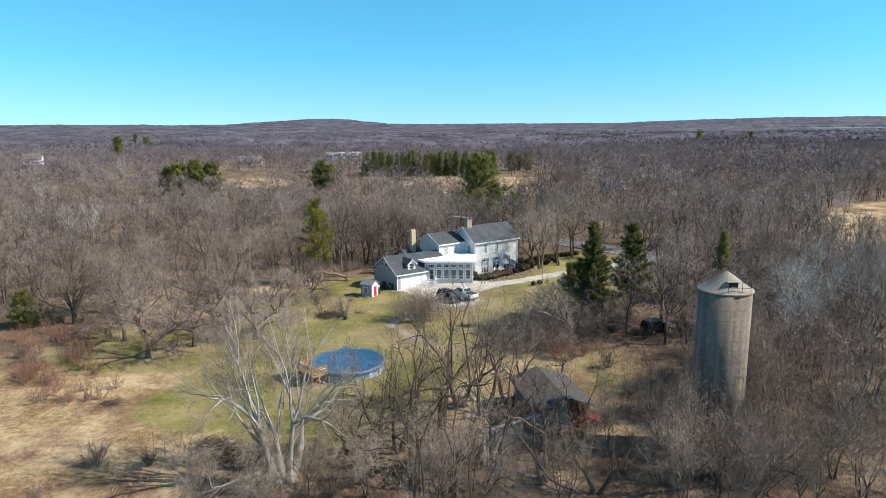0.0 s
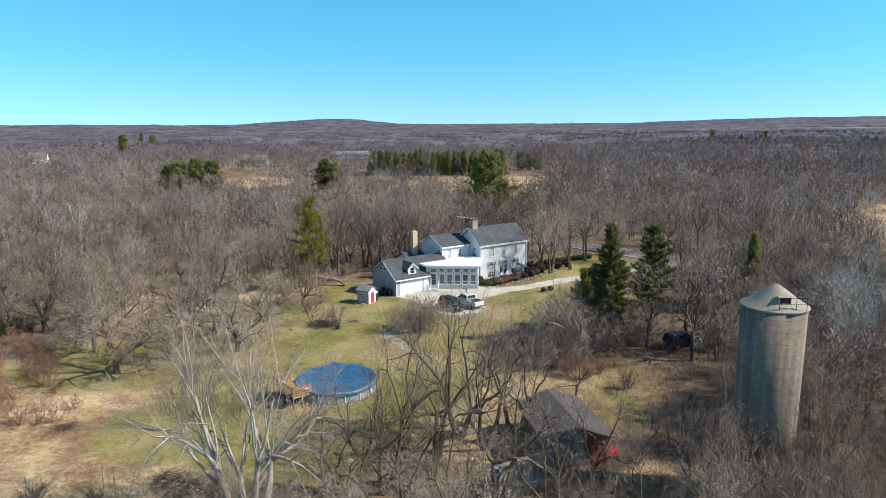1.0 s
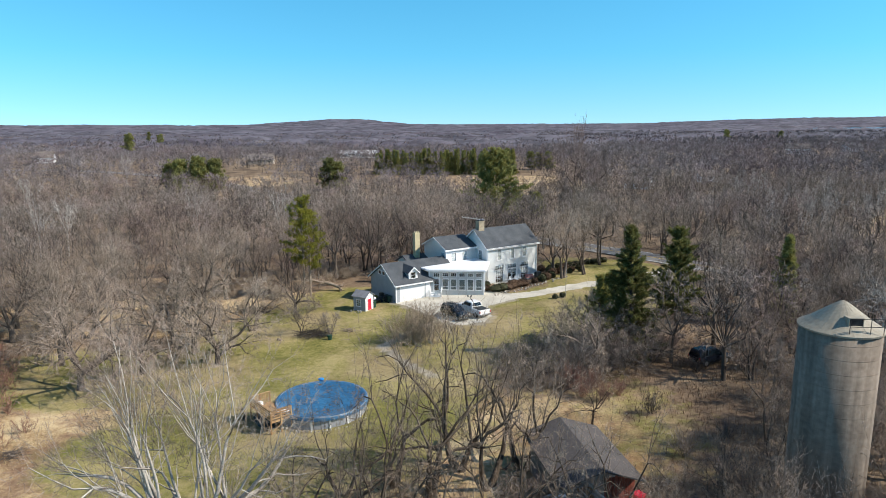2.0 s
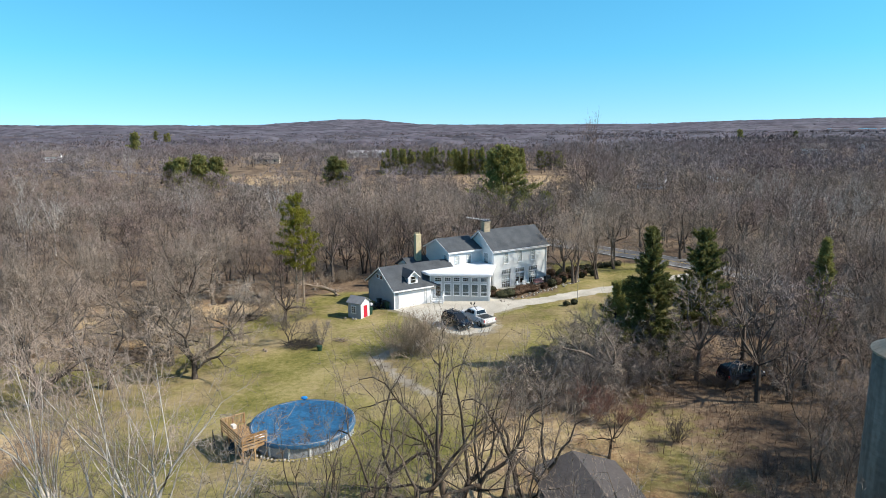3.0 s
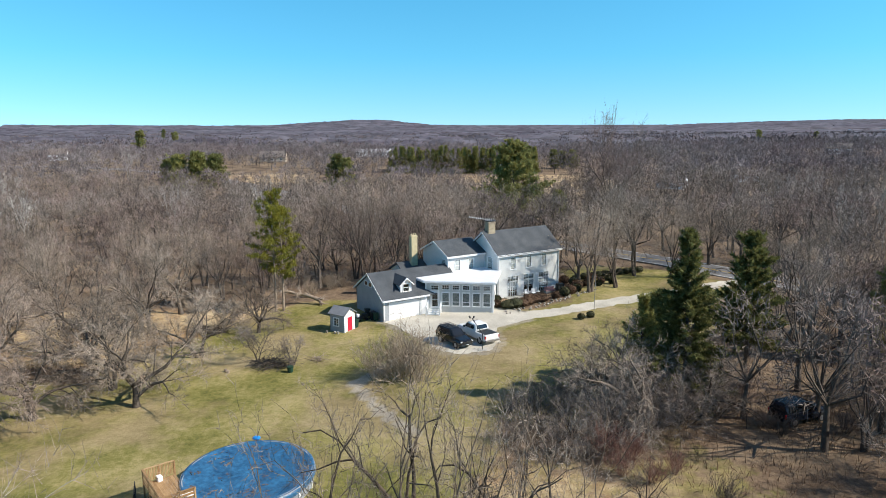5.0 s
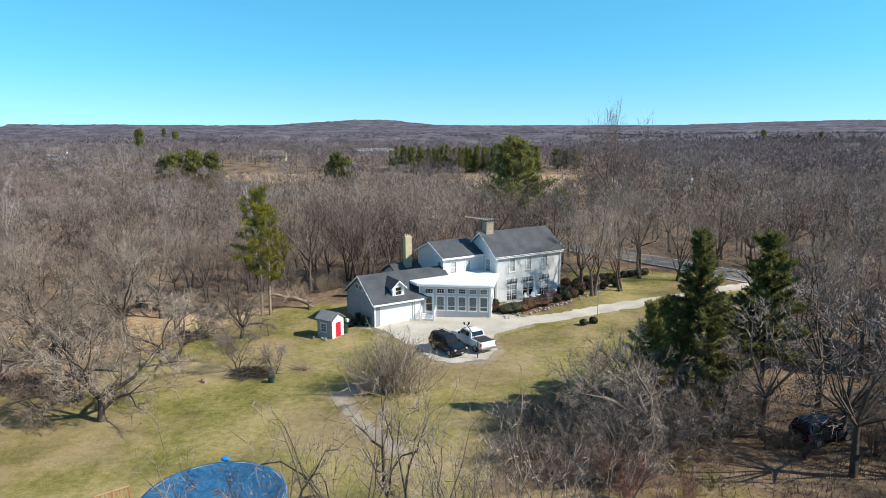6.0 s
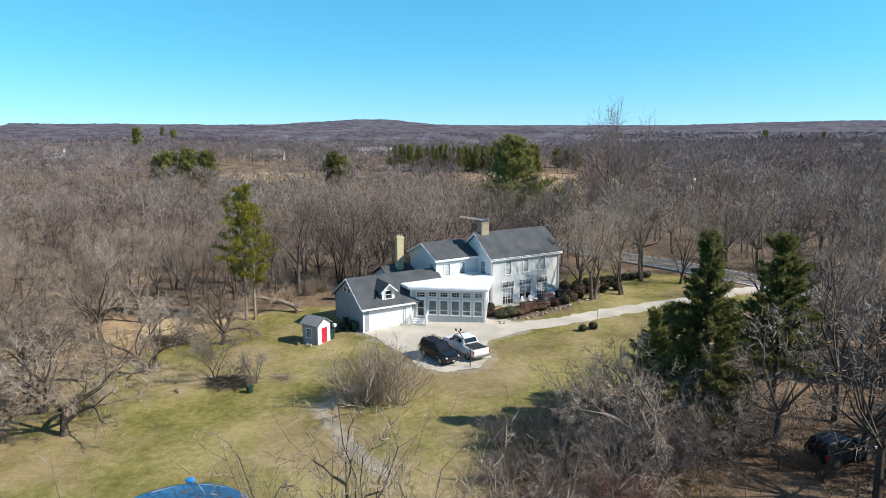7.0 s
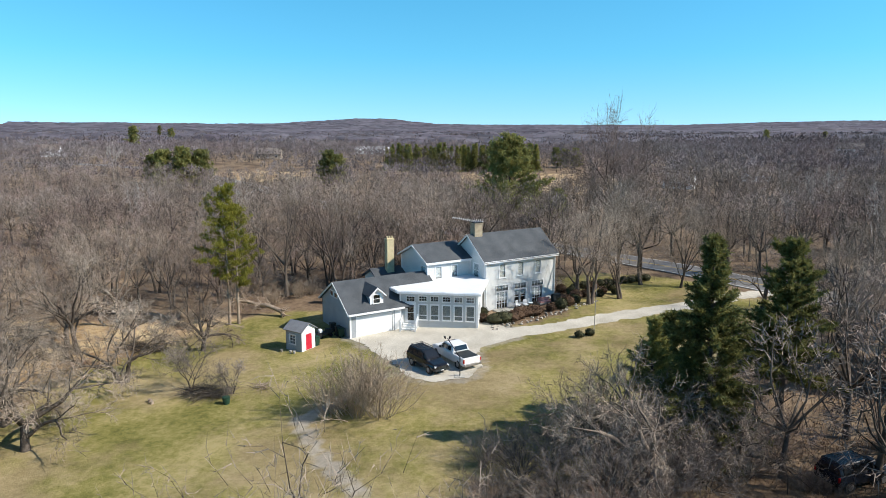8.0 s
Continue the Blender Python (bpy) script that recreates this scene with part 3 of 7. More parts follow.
def ground_material():
    """Lawn, straw field and leaf litter, mixed by where they grow, with ragged borders, thin patches and tufts."""
    m = bpy.data.materials.new("meadow_and_litter")
    m.use_nodes = True
    n, l = m.node_tree.nodes, m.node_tree.links
    b = n["Principled BSDF"]
    b.inputs["Roughness"].default_value, b.inputs["Specular IOR Level"].default_value = 0.95, 0.1
    geo = n.new("ShaderNodeNewGeometry")

    def tex(scale, detail=8.0, rough=0.6):
        t = n.new("ShaderNodeTexNoise")
        t.inputs["Scale"].default_value, t.inputs["Detail"].default_value, t.inputs["Roughness"].default_value = scale, detail, rough
        l.new(geo.outputs["Position"], t.inputs["Vector"])
        return t.outputs[0]

    def ramp(src, stops):
        r = n.new("ShaderNodeValToRGB")
        els = r.color_ramp.elements
        while len(els) < len(stops):
            els.new(0.5)
        for e, (p, col) in zip(els, stops):
            e.position, e.color = p, (*col, 1)
        l.new(src, r.inputs[0])
        return r.outputs[0]

    def math_node(op, a_in, b_in):
        k = n.new("ShaderNodeMath")
        k.operation = op
        for i, v in enumerate((a_in, b_in)):
            if isinstance(v, float):
                k.inputs[i].default_value = v
            else:
                l.new(v, k.inputs[i])
        return k.outputs[0]

    def blend(fac, one, two):
        k = n.new("ShaderNodeMix")
        k.data_type = "RGBA"
        l.new(fac, k.inputs["Factor"])
        l.new(one, k.inputs["A"])
        l.new(two, k.inputs["B"])
        return k.outputs["Result"]

    mixed = math_node("ADD", math_node("MULTIPLY", tex(0.11, 10.0, 0.65), 0.5), math_node("MULTIPLY", tex(1.6, 12.0, 0.85), 0.5))
    lawn = ramp(mixed, [(0.42, (0.115, 0.112, 0.032)), (0.475, (0.19, 0.177, 0.052)), (0.525, (0.265, 0.23, 0.084)), (0.585, (0.37, 0.305, 0.14))])
    straw = ramp(mixed, [(0.42, (0.20, 0.125, 0.065)), (0.475, (0.33, 0.225, 0.12)), (0.525, (0.48, 0.355, 0.20)), (0.585, (0.58, 0.46, 0.28))])
    litter = ramp(mixed, [(0.42, (0.10, 0.068, 0.045)), (0.50, (0.19, 0.135, 0.09)), (0.585, (0.32, 0.235, 0.15))])
    blotch = n.new("ShaderNodeMapRange")
    blotch.inputs["From Min"].default_value, blotch.inputs["From Max"].default_value = 0.50, 0.62
    l.new(tex(0.16, 12.0, 0.72), blotch.inputs["Value"])
    dead = ramp(mixed, [(0.38, (0.13, 0.075, 0.048)), (0.50, (0.23, 0.14, 0.09)), (0.62, (0.34, 0.235, 0.15))])
    straw = blend(blotch.outputs[0], straw, dead)
    thin = n.new("ShaderNodeMapRange")
    thin.inputs["From Min"].default_value, thin.inputs["From Max"].default_value, thin.inputs["To Max"].default_value = 0.46, 0.58, 0.82
    l.new(tex(0.075, 12.0, 0.7), thin.inputs["Value"])
    worn = ramp(mixed, [(0.38, (0.20, 0.15, 0.075)), (0.50, (0.30, 0.23, 0.125)), (0.62, (0.42, 0.335, 0.20))])
    lawn = blend(thin.outputs[0], lawn, worn)
    ragged = math_node("SUBTRACT", tex(0.45, 9.0, 0.7), 0.5)

    def mask(name):
        at = n.new("ShaderNodeAttribute")
        at.attribute_name = name
        k = math_node("ADD", at.outputs["Fac"], math_node("MULTIPLY", ragged, 1.6))
        mr = n.new("ShaderNodeMapRange")
        mr.inputs["From Min"].default_value, mr.inputs["From Max"].default_value = 0.30, 0.66
        l.new(k, mr.inputs["Value"])
        return mr.outputs[0]

    col = blend(mask("lawn"), blend(mask("straw"), litter, straw), lawn)
    track = n.new("ShaderNodeAttribute")
    track.attribute_name = "track"
    bare = ramp(mixed, [(0.4, (0.24, 0.21, 0.165)), (0.6, (0.46, 0.41, 0.33))])
    fac = n.new("ShaderNodeMapRange")
    fac.inputs["From Min"].default_value, fac.inputs["From Max"].default_value = 0.35, 0.7
    l.new(math_node("ADD", track.outputs["Fac"], math_node("MULTIPLY", ragged, 1.3)), fac.inputs["Value"])
    col = blend(fac.outputs[0], col, bare)
    l.new(col, b.inputs["Base Color"])
    bp = n.new("ShaderNodeBump")
    bp.inputs["Strength"].default_value, bp.inputs["Distance"].default_value = 0.7, 0.12
    l.new(tex(3.0, 10.0, 0.8), bp.inputs["Height"])
    l.new(bp.outputs[0], b.inputs["Normal"])
    return m


COURT = [(-9.6, 117.0), (-8.0, 115.6), (-5.6, 112.6), (-3.6, 109.8), (-0.6, 105.2), (0.8, 104.8), (4.1, 105.6), (5.5, 108.8), (4.5, 112.0), (5.4, 114.6), (8.8, 117.3), (9.6, 120.6), (7.4, 121.2), (4.8, 123.5), (-4.0, 123.5), (-6.5, 121.5)]
TRACK = [(-3.5, 106.5), (-6.0, 101.5), (-8.6, 96.5), (-6.4, 93), (-4.2, 89.5), (-1.5, 86.5)]


def track_mask(x, y):
    best = np.full(np.shape(x), 1e9)
    for (ax, ay), (bx, by) in zip(TRACK[:-1], TRACK[1:]):
        t = np.clip(((x - ax) * (bx - ax) + (y - ay) * (by - ay)) / ((bx - ax) ** 2 + (by - ay) ** 2), 0, 1)
        best = np.minimum(best, np.hypot(x - ax - t * (bx - ax), y - ay - t * (by - ay)))
    fringe = np.full(np.shape(x), 1e9)
    for (ax, ay), (bx, by) in zip(COURT, COURT[1:] + COURT[:1]):
        t = np.clip(((x - ax) * (bx - ax) + (y - ay) * (by - ay)) / ((bx - ax) ** 2 + (by - ay) ** 2), 0, 1)
        fringe = np.minimum(fringe, np.hypot(x - ax - t * (bx - ax), y - ay - t * (by - ay)))
    return np.maximum(0.9 * (1 - soft(0.2, 1.3, best)), 0.6 * (1 - soft(0.2, 2.0, fringe)))


ground = soup("ground", np.stack([X.ravel(), Y.ravel(), Z.ravel()], 1), tri, ground_material())
tagged(ground, "early spring lawn, straw-coloured field and brown leaf litter", "ground", kind="structure")
for nm, fn in (("lawn", lawn_mask), ("straw", straw_mask), ("track", track_mask)):
    at = ground.data.attributes.new(nm, "FLOAT", "POINT")
    at.data.foreach_set("value", fn(X.ravel(), Y.ravel()).astype(np.float32))
for p in ground.data.polygons:
    p.use_smooth = True


def smooth_line(pts, step=3.0):
    """A rounded line through the points: place and direction every few metres."""
    pts = [np.array(p, float) for p in pts]
    out = []
    for i in range(len(pts) - 1):
        p0, p1, p2, p3 = pts[max(i - 1, 0)], pts[i], pts[i + 1], pts[min(i + 2, len(pts) - 1)]
        n = max(2, int(np.linalg.norm(p2 - p1) / step))
        for k in range(n):
            t = k / n
            out.append(0.5 * (2 * p1 + (p2 - p0) * t + (2 * p0 - 5 * p1 + 4 * p2 - p3) * t * t + (3 * p1 - p0 - 3 * p2 + p3) * t ** 3))
    out.append(pts[-1])
    return out


def strip(name, line, left, right, lift, mat, parent=None, gaps=None, ragged=0.0, step=3.0):
    """A band along a line, laid on the ground, from left to right of it."""
    pts = smooth_line(line, step)
    bm = bmesh.new()
    rows = []
    for i, p in enumerate(pts):
        d = unit(pts[min(i + 1, len(pts) - 1)] - pts[max(i - 1, 0)])
        nrm = np.array((-d[1], d[0]))
        z = gz(*p) + lift
        la, ra = (left + ragged * noise.noise((p[0] * 0.9, p[1] * 0.9, 1.0)), right + ragged * noise.noise((p[0] * 0.9, p[1] * 0.9, 7.0)))
        rows.append([bm.verts.new((*(p + nrm * w), z + h)) for w, h in ((la, -0.12), (la, 0), (ra, 0), (ra, -0.12))])
    for i in range(len(rows) - 1):
        if gaps and (i // gaps) % 2:
            continue
        for k in range(3):
            bm.faces.new((rows[i][k], rows[i][k + 1], rows[i + 1][k + 1], rows[i + 1][k]))
    return part(name, bm, mat, parent)


road = tagged(strip("road", ROAD, 3.6, -3.6, 0.10, ASPHALT), "worn grey two-lane country road with painted lines", "road", kind="structure")
for off in (3.2, -3.3):
    strip("edge_line", ROAD, off + 0.08, off - 0.08, 0.106, LINE_WHITE, road)
for off in (0.13, -0.13):
    strip("centre_line", ROAD, off + 0.06, off - 0.06, 0.106, LINE_YELLOW, road)

# gravel court before the garage and porch, and the drive out to the road
bm = bmesh.new()
vs = []
for (ax, ay), (bx, by) in zip(COURT, COURT[1:] + COURT[:1]):  # ragged, trodden edge
    n = max(2, int(math.hypot(bx - ax, by - ay) / 0.3))
    for k in range(n):
        x, y = ax + (bx - ax) * k / n, ay + (by - ay) * k / n
        out = unit(np.array((x - 0.5, y - 114.5))) * (0.55 * noise.noise((x * 0.5, y * 0.5, 3.0)) + 0.35 * noise.noise((x * 1.9, y * 1.9, 8.0)) + 0.15 * noise.noise((x * 6, y * 6, 1.0)))
        x, y = x + out[0], y + out[1]
        vs.append(bm.verts.new((x, y, gz(x, y) + 0.035)))
bmesh.ops.triangulate(bm, faces=[bm.faces.new(vs)])
tagged(part("gravel_court", bm, GRAVEL), "pale gravel parking court before the garage", "driveway", kind="structure")
DRIVE = [(8.2, 119.0), (11.5, 120.2), (14.8, 121.9), (18.0, 123.9), (23.5, 126.8), (31, 130.5), (40, 136), (47, 138)]
tagged(strip("driveway", DRIVE, 1.45, -1.45, 0.04, GRAVEL, ragged=0.6, step=0.5), "pale gravel drive from the court to the road", "driveway", kind="structure")
bm = bmesh.new()
ring = [(1275 + 400 * math.cos(w) * (1 + 0.12 * math.sin(3 * w)), 2050 + 170 * math.sin(w) * (1 + 0.15 * math.sin(2 * w + 1)), 15.5 * 0.12) for w in np.linspace(0, 6.28, 40, endpoint=False)]
lake_z = float(np.max([gz(x, y) for x, y, _ in ring])) + 0.3
bm.faces.new([bm.verts.new((x, y, lake_z)) for x, y, _ in ring])
tagged(part("lake", bm, WATER), "distant blue lake beyond the woods", "lake", kind="structure")


# ---- farmhouse ----
HX, HY, HA = 5.1, 127.5, 36.0
house = thing("farmhouse", pose(HX, HY, 0, 0, 0, HA), "pale blue-grey two-storey farmhouse with slate-grey shingle roofs", "house")


def wall(name, o, angle, length, z0, z1, holes, mat, parent, thick=0.22, gable=0.0):
    """A wall from o along angle, thickness on its left; holes are (x0, x1, z0, z1); gable: height of a pointed top."""
    m = pose(o[0], o[1], 0, 0, 0, angle)
    bm = bmesh.new()
    xs = sorted({0, length, *[h[0] for h in holes], *[h[1] for h in holes]})
    zs = sorted({z0, z1, *[h[2] for h in holes], *[h[3] for h in holes]})
    for xa, xb in zip(xs[:-1], xs[1:]):
        run = None
        for za, zb in zip(zs[:-1], zs[1:]):
            hole = any(h[0] < (xa + xb) / 2 < h[1] and h[2] < (za + zb) / 2 < h[3] for h in holes)
            if hole:
                if run:
                    box(bm, xa, xb, 0, thick, *run, m)
                run = None
            else:
                run = (run[0], zb) if run else (za, zb)
        if run:
            box(bm, xa, xb, 0, thick, *run, m)
    if gable:
        prism(bm, [(0, 0), (length, 0), (length / 2, gable)], -thick, 0, m @ Matrix.Translation((0, 0, z1)) @ pose(0, 0, 0, 90))
    return part(name, bm, mat, parent)


def opening(o, angle, x0, x1, z0, z1, parent, cols=1, rows=2, name="window", trim=0.11, bar=0.03, glass_mat=None, blind=0.0, sill=True, blind_mat=None):
    """A window or glazed door: casing, glazing bars, pane, and a blind where one is drawn."""
    m = pose(o[0], o[1], 0, 0, 0, angle)
    bm = bmesh.new()
    t = trim
    outer = ((x0 - t, z0 - t), (x1 + t, z0 - t), (x1 + t, z1 + t * 1.3), (x0 - t, z1 + t * 1.3))
    inner = ((x0, z0), (x1, z0), (x1, z1), (x0, z1))
    loops = [[bm.verts.new(m @ Vector((x, y, z))) for x, z in ring] for ring, y in ((outer, -0.05), (inner, -0.05), (inner, 0.10), (outer, 0.10))]
    for a, b in zip(loops, loops[1:] + loops[:1]):
        for k in range(4):
            bm.faces.new((a[k], a[(k + 1) % 4], b[(k + 1) % 4], b[k]))
    w = part(name, bm, TRIM, parent)
    if sill:
        part("sill", boxed(x0 - t - 0.04, x1 + t + 0.04, -0.11, -0.052, z0 - t, z0 - t + 0.06, m), TRIM, w)
    for k in range(1, cols):
        x = x0 + (x1 - x0) * k / cols
        part("glazing_bar", boxed(x - bar, x + bar, 0.0, 0.03, z0, z1, m), TRIM, w)
    for k in range(1, rows):
        z = z0 + (z1 - z0) * k / rows
        part("glazing_bar", boxed(x0, x1, 0.003, 0.028, z - bar * 0.9, z + bar * 0.9, m), TRIM, w)
    part("pane", boxed(x0, x1, 0.035, 0.05, z0, z1, m), glass_mat or PANE, w).visible_shadow = False
    if blind:
        part("blind", boxed(x0 + 0.02, x1 - 0.02, 0.056, 0.07, z1 - (z1 - z0) * blind, z1, m), blind_mat or BLIND, w)
    return w


def gable_roof(name, u0, u1, v0, v1, ze, zr, parent, over=0.4, thick=0.16, mat=None, vr=None, rake=0.35):
    """A pitched roof with its ridge along u."""
    vr = (v0 + v1) / 2 if vr is None else vr
    bm = bmesh.new()
    for va, s in ((v0, -1), (v1, 1)):
        k = (zr - ze) / abs(vr - va)
        ea, ez = va + s * over, ze - k * over
        slab(bm, [(u0 - rake, ea, ez + 0.12), (u1 + rake, ea, ez + 0.12), (u1 + rake, vr, zr + 0.12), (u0 - rake, vr, zr + 0.12)], thick)
    return part(name, bm, mat or SHINGLE, parent)


def eave_trim(name, u0, u1, v, z, parent, h=0.26, d=0.12):
    return part(name, boxed(u0, u1, v - d, v, z - h, z), TRIM, parent)


def rake_trim(u, v0, v1, ze, zr, over, parent, vr=None, h=0.24):
    """White boards up the slopes of a gable end."""
    vr = (v0 + v1) / 2 if vr is None else vr
    bm = bmesh.new()
    for va, s in ((v0, -1), (v1, 1)):
        k = (zr - ze) / abs(vr - va)
        a, b = Vector((u, va + s * over, ze - k * over + 0.10)), Vector((u, vr, zr + 0.10))
        for x0 in (u - 0.06,):
            q = [(x0, a.y, a.z), (x0, b.y, b.z), (x0, b.y, b.z - h), (x0, a.y, a.z - h)]
            lo, hi = [bm.verts.new(p) for p in q], [bm.verts.new((x0 + 0.10, p[1], p[2])) for p in q]
            bm.faces.new(lo)
            bm.faces.new(hi[::-1])
            for i in range(4):
                j = (i + 1) % 4
                bm.faces.new((lo[i], hi[i], hi[j], lo[j]))
    return part("rake_board", bm, TRIM, parent)


# main block: front along u, depth along v
ML, MD, ME, MR = 11.0, 7.2, 6.3, 8.95
UP = [(2.2, 3.0, 3.98, 5.6), (5.0, 5.8, 3.98, 5.6), (7.75, 8.55, 3.98, 5.6)]
TRANS = [(1.7, 2.55, 2.25, 2.92), (2.65, 3.5, 2.25, 2.92), (4.5, 5.35, 2.25, 2.92), (5.45, 6.3, 2.25, 2.92), (7.25, 8.1, 2.25, 2.92), (8.2, 9.05, 2.25, 2.92)]
FRENCH = [(1.8, 3.4, 0.02, 2.08), (7.35, 8.95, 0.02, 2.08)]
MIDWIN = [(4.5, 5.35, 0.35, 2.05), (5.45, 6.3, 0.35, 2.05)]
wall("front_wall", (0, 0), 0, ML, -0.4, ME, UP + TRANS + FRENCH + MIDWIN, SIDING, house)
wall("gable_wall", (0, MD), -90, MD, -0.4, ME, [(MD - 2.5, MD - 1.3, 4.0, 5.6)], SIDING, house, gable=MR - ME)
wall("end_wall", (ML, 0), 90, MD, -0.4, ME, [], SIDING, house, gable=MR - ME)
wall("back_wall", (ML, MD), 180, ML, -0.4, ME, [], SIDING, house)
part("floor", boxed(0.3, ML - 0.3, 0.3, MD - 0.3, -0.1, 0.0), INSIDE, house)
part("upper_floor", boxed(0.23, ML - 0.23, 0.23, MD - 0.23, 3.1, 3.35), INSIDE, house)
for o in UP:
    opening((0, 0), 0, *o, house, 1, 2, blind=0.97, trim=0.14)
for o in TRANS:
    opening((0, 0), 0, *o, house, 2, 1, trim=0.10, bar=0.03, sill=False, blind=0.6)
for o in FRENCH:
    opening((0, 0), 0, *o, house, 4, 3, name="french_door", bar=0.035, sill=False, blind=0.55)
for o in MIDWIN:
    opening((0, 0), 0, *o, house, 1, 2, bar=0.022, blind=0.4)
opening((0, MD), -90, MD - 2.45, MD - 1.35, 4.0, 5.6, house, 1, 2, blind=0.9)
gable_roof("main_roof", 0, ML, 0, MD, ME, MR, house, over=0.45)
eave_trim("cornice", -0.3, ML + 0.3, -0.30, ME - 0.12, house)
part("frieze", boxed(-0.02, ML + 0.02, -0.05, -0.002, ME - 0.62, ME - 0.16), TRIM, house)
rake_trim(-0.33, 0, MD, ME, MR, 0.45, house)
for x in (-0.03, ML - 0.17):
    part("corner_board", boxed(x, x + 0.2, -0.04, -0.003, -0.3, ME - 0.62), TRIM, house)
part("corner_board", boxed(-0.04, -0.003, -0.03, 0.17, -0.3, ME - 0.2), TRIM, house)
bm = bmesh.new()
rod(bm, (0.12, -0.1, ME - 0.4), (0.12, -0.1, 0.1), 0.05)
part("downpipe", bm, TRIM, house)
for u0, gut in ((ML + 0.02, 0),):
    bm = bmesh.new()
    rod(bm, (u0 - 0.15, -0.12, ME - 0.4), (u0 - 0.15, -0.12, 0.0), 0.05)
    part("downpipe", bm, TRIM, house)

# middle wing, set back behind the porch
WU, WV0, WV1, WE, WR = -6.2, 3.2, 10.0, 6.25, 7.75
wall("wing_front", (WU, WV0), 0, -WU - 0.003, 2.5, WE, [(1.15, 1.95, 3.95, 5.45), (3.45, 4.2, 3.95, 5.45)], SIDING, house)
wall("wing_gable", (WU, WV1), -90, WV1 - WV0, 0, WE, [(WV1 - 4.7, WV1 - 3.8, 3.95, 5.5)], SIDING, house, gable=WR - WE)
wall("wing_back", (-0.003, WV1), 180, -WU, -0.3, WE, [], SIDING, house)
opening((WU, WV0), 0, 1.15, 1.95, 3.95, 5.45, house, 1, 2, blind=0.9)
opening((WU, WV0), 0, 3.45, 4.2, 3.95, 5.45, house, 1, 2, blind=0.9)
opening((WU, WV1), -90, WV1 - 4.7, WV1 - 3.8, 3.95, 5.5, house, 1, 2, blind=1.0)
gable_roof("wing_roof", WU, -0.38, WV0, WV1, WE, WR, house, over=0.4, rake=0.33)
eave_trim("wing_cornice", WU - 0.3, -0.05, WV0 - 0.28, WE - 0.1, house)
rake_trim(WU - 0.33, WV0, WV1, WE, WR, 0.4, house)
part("corner_board", boxed(WU - 0.04, WU + 0.16, WV0 - 0.04, WV0 - 0.003, 3.6, WE - 0.35), TRIM, house)
part("corner_board", boxed(WU - 0.04, WU - 0.003, WV0 - 0.03, WV0 + 0.17, 3.6, WE - 0.2), TRIM, house)
part("corner_board", boxed(WU - 0.04, WU - 0.003, WV1 - 0.17, WV1, 3.4, WE - 0.2), TRIM, house)
bm = bmesh.new()
rod(bm, (-0.12, WV0 - 0.1, WE - 0.3), (-0.12, WV0 - 0.1, 3.8), 0.05)
part("downpipe", bm, TRIM, house)

# sun porch, turned towards the court
PR, PLX = (-4.5, -5.2), (-11.45, 0.35)
PANG = math.degrees(math.atan2(PR[1] - PLX[1], PR[0] - PLX[0]))
PLEN = math.hypot(PR[0] - PLX[0], PR[1] - PLX[1])
PZ0, PZ1 = -0.45, 3.75
SCALE = PLEN / 8.65
lows, tops = [], []
for k in range(5):
    s1 = PLEN - (0.42 + 1.305 * k) * SCALE
    lows.append((s1 - 0.82 * SCALE, s1, 0.75, 2.40))
    tops.append((s1 - 0.82 * SCALE, s1, 2.88, 3.42))
pdoor = (PLEN - 7.90 * SCALE, PLEN - 6.95 * SCALE, 0.30, 2.45)
tops.append((pdoor[0] + 0.03, pdoor[1] - 0.03, 2.80, 3.36))
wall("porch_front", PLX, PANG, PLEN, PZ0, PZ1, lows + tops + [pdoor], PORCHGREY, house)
for o in lows:
    opening(PLX, PANG, *o, house, 1, 1, name="porch_window", trim=0.12, blind=0.97, blind_mat=SHEER)
    m = pose(PLX[0], PLX[1], 0, 0, 0, PANG)
    part("sash_rail", boxed(o[0], o[1], 0.0, 0.08, o[2] + 0.42, o[2] + 0.50, m), TRIM, house)
for o in tops:
    opening(PLX, PANG, *o, house, 3, 2, name="transom", trim=0.08, bar=0.018, sill=False)
opening(PLX, PANG, pdoor[0] + 0.13, pdoor[1] - 0.13, pdoor[2] + 0.26, pdoor[3] - 0.05, house, 1, 2, name="porch_door", trim=0.25, sill=False)
wall("porch_side", PR, PANG + 90, 6.9, PZ0, PZ1, [(0.7, 1.5, 0.75, 2.4), (2.1, 2.9, 0.75, 2.4)], SIDING, house)
for a in (0.7, 2.1):
    opening(PR, PANG + 90, a, a + 0.8, 0.75, 2.4, house, 1, 1, name="porch_window", trim=0.10)
m = pose(PLX[0], PLX[1], 0, 0, 0, PANG)
part("corner_board", boxed(PLEN - 0.2, PLEN + 0.03, -0.045, -0.004, PZ0, PZ1 - 0.05, m), TRIM, house)
part("corner_board", boxed(PLEN + 0.004, PLEN + 0.045, -0.02, 0.2, PZ0, PZ1 - 0.05, m), TRIM, house)
part("corner_board", boxed(0.0, 0.16, -0.045, -0.004, PZ0, PZ1 - 0.05, m), TRIM, house)
part("porch_floor", boxed(0.3, PLEN - 0.3, 0.3, 3.5, 0.1, 0.28, m), INSIDE, house)
bm = bmesh.new()
o45 = (math.cos(radians(PANG - 90)) * 0.42, math.sin(radians(PANG - 90)) * 0.42)
e45 = (math.cos(radians(PANG)) * 0.35, math.sin(radians(PANG)) * 0.35)
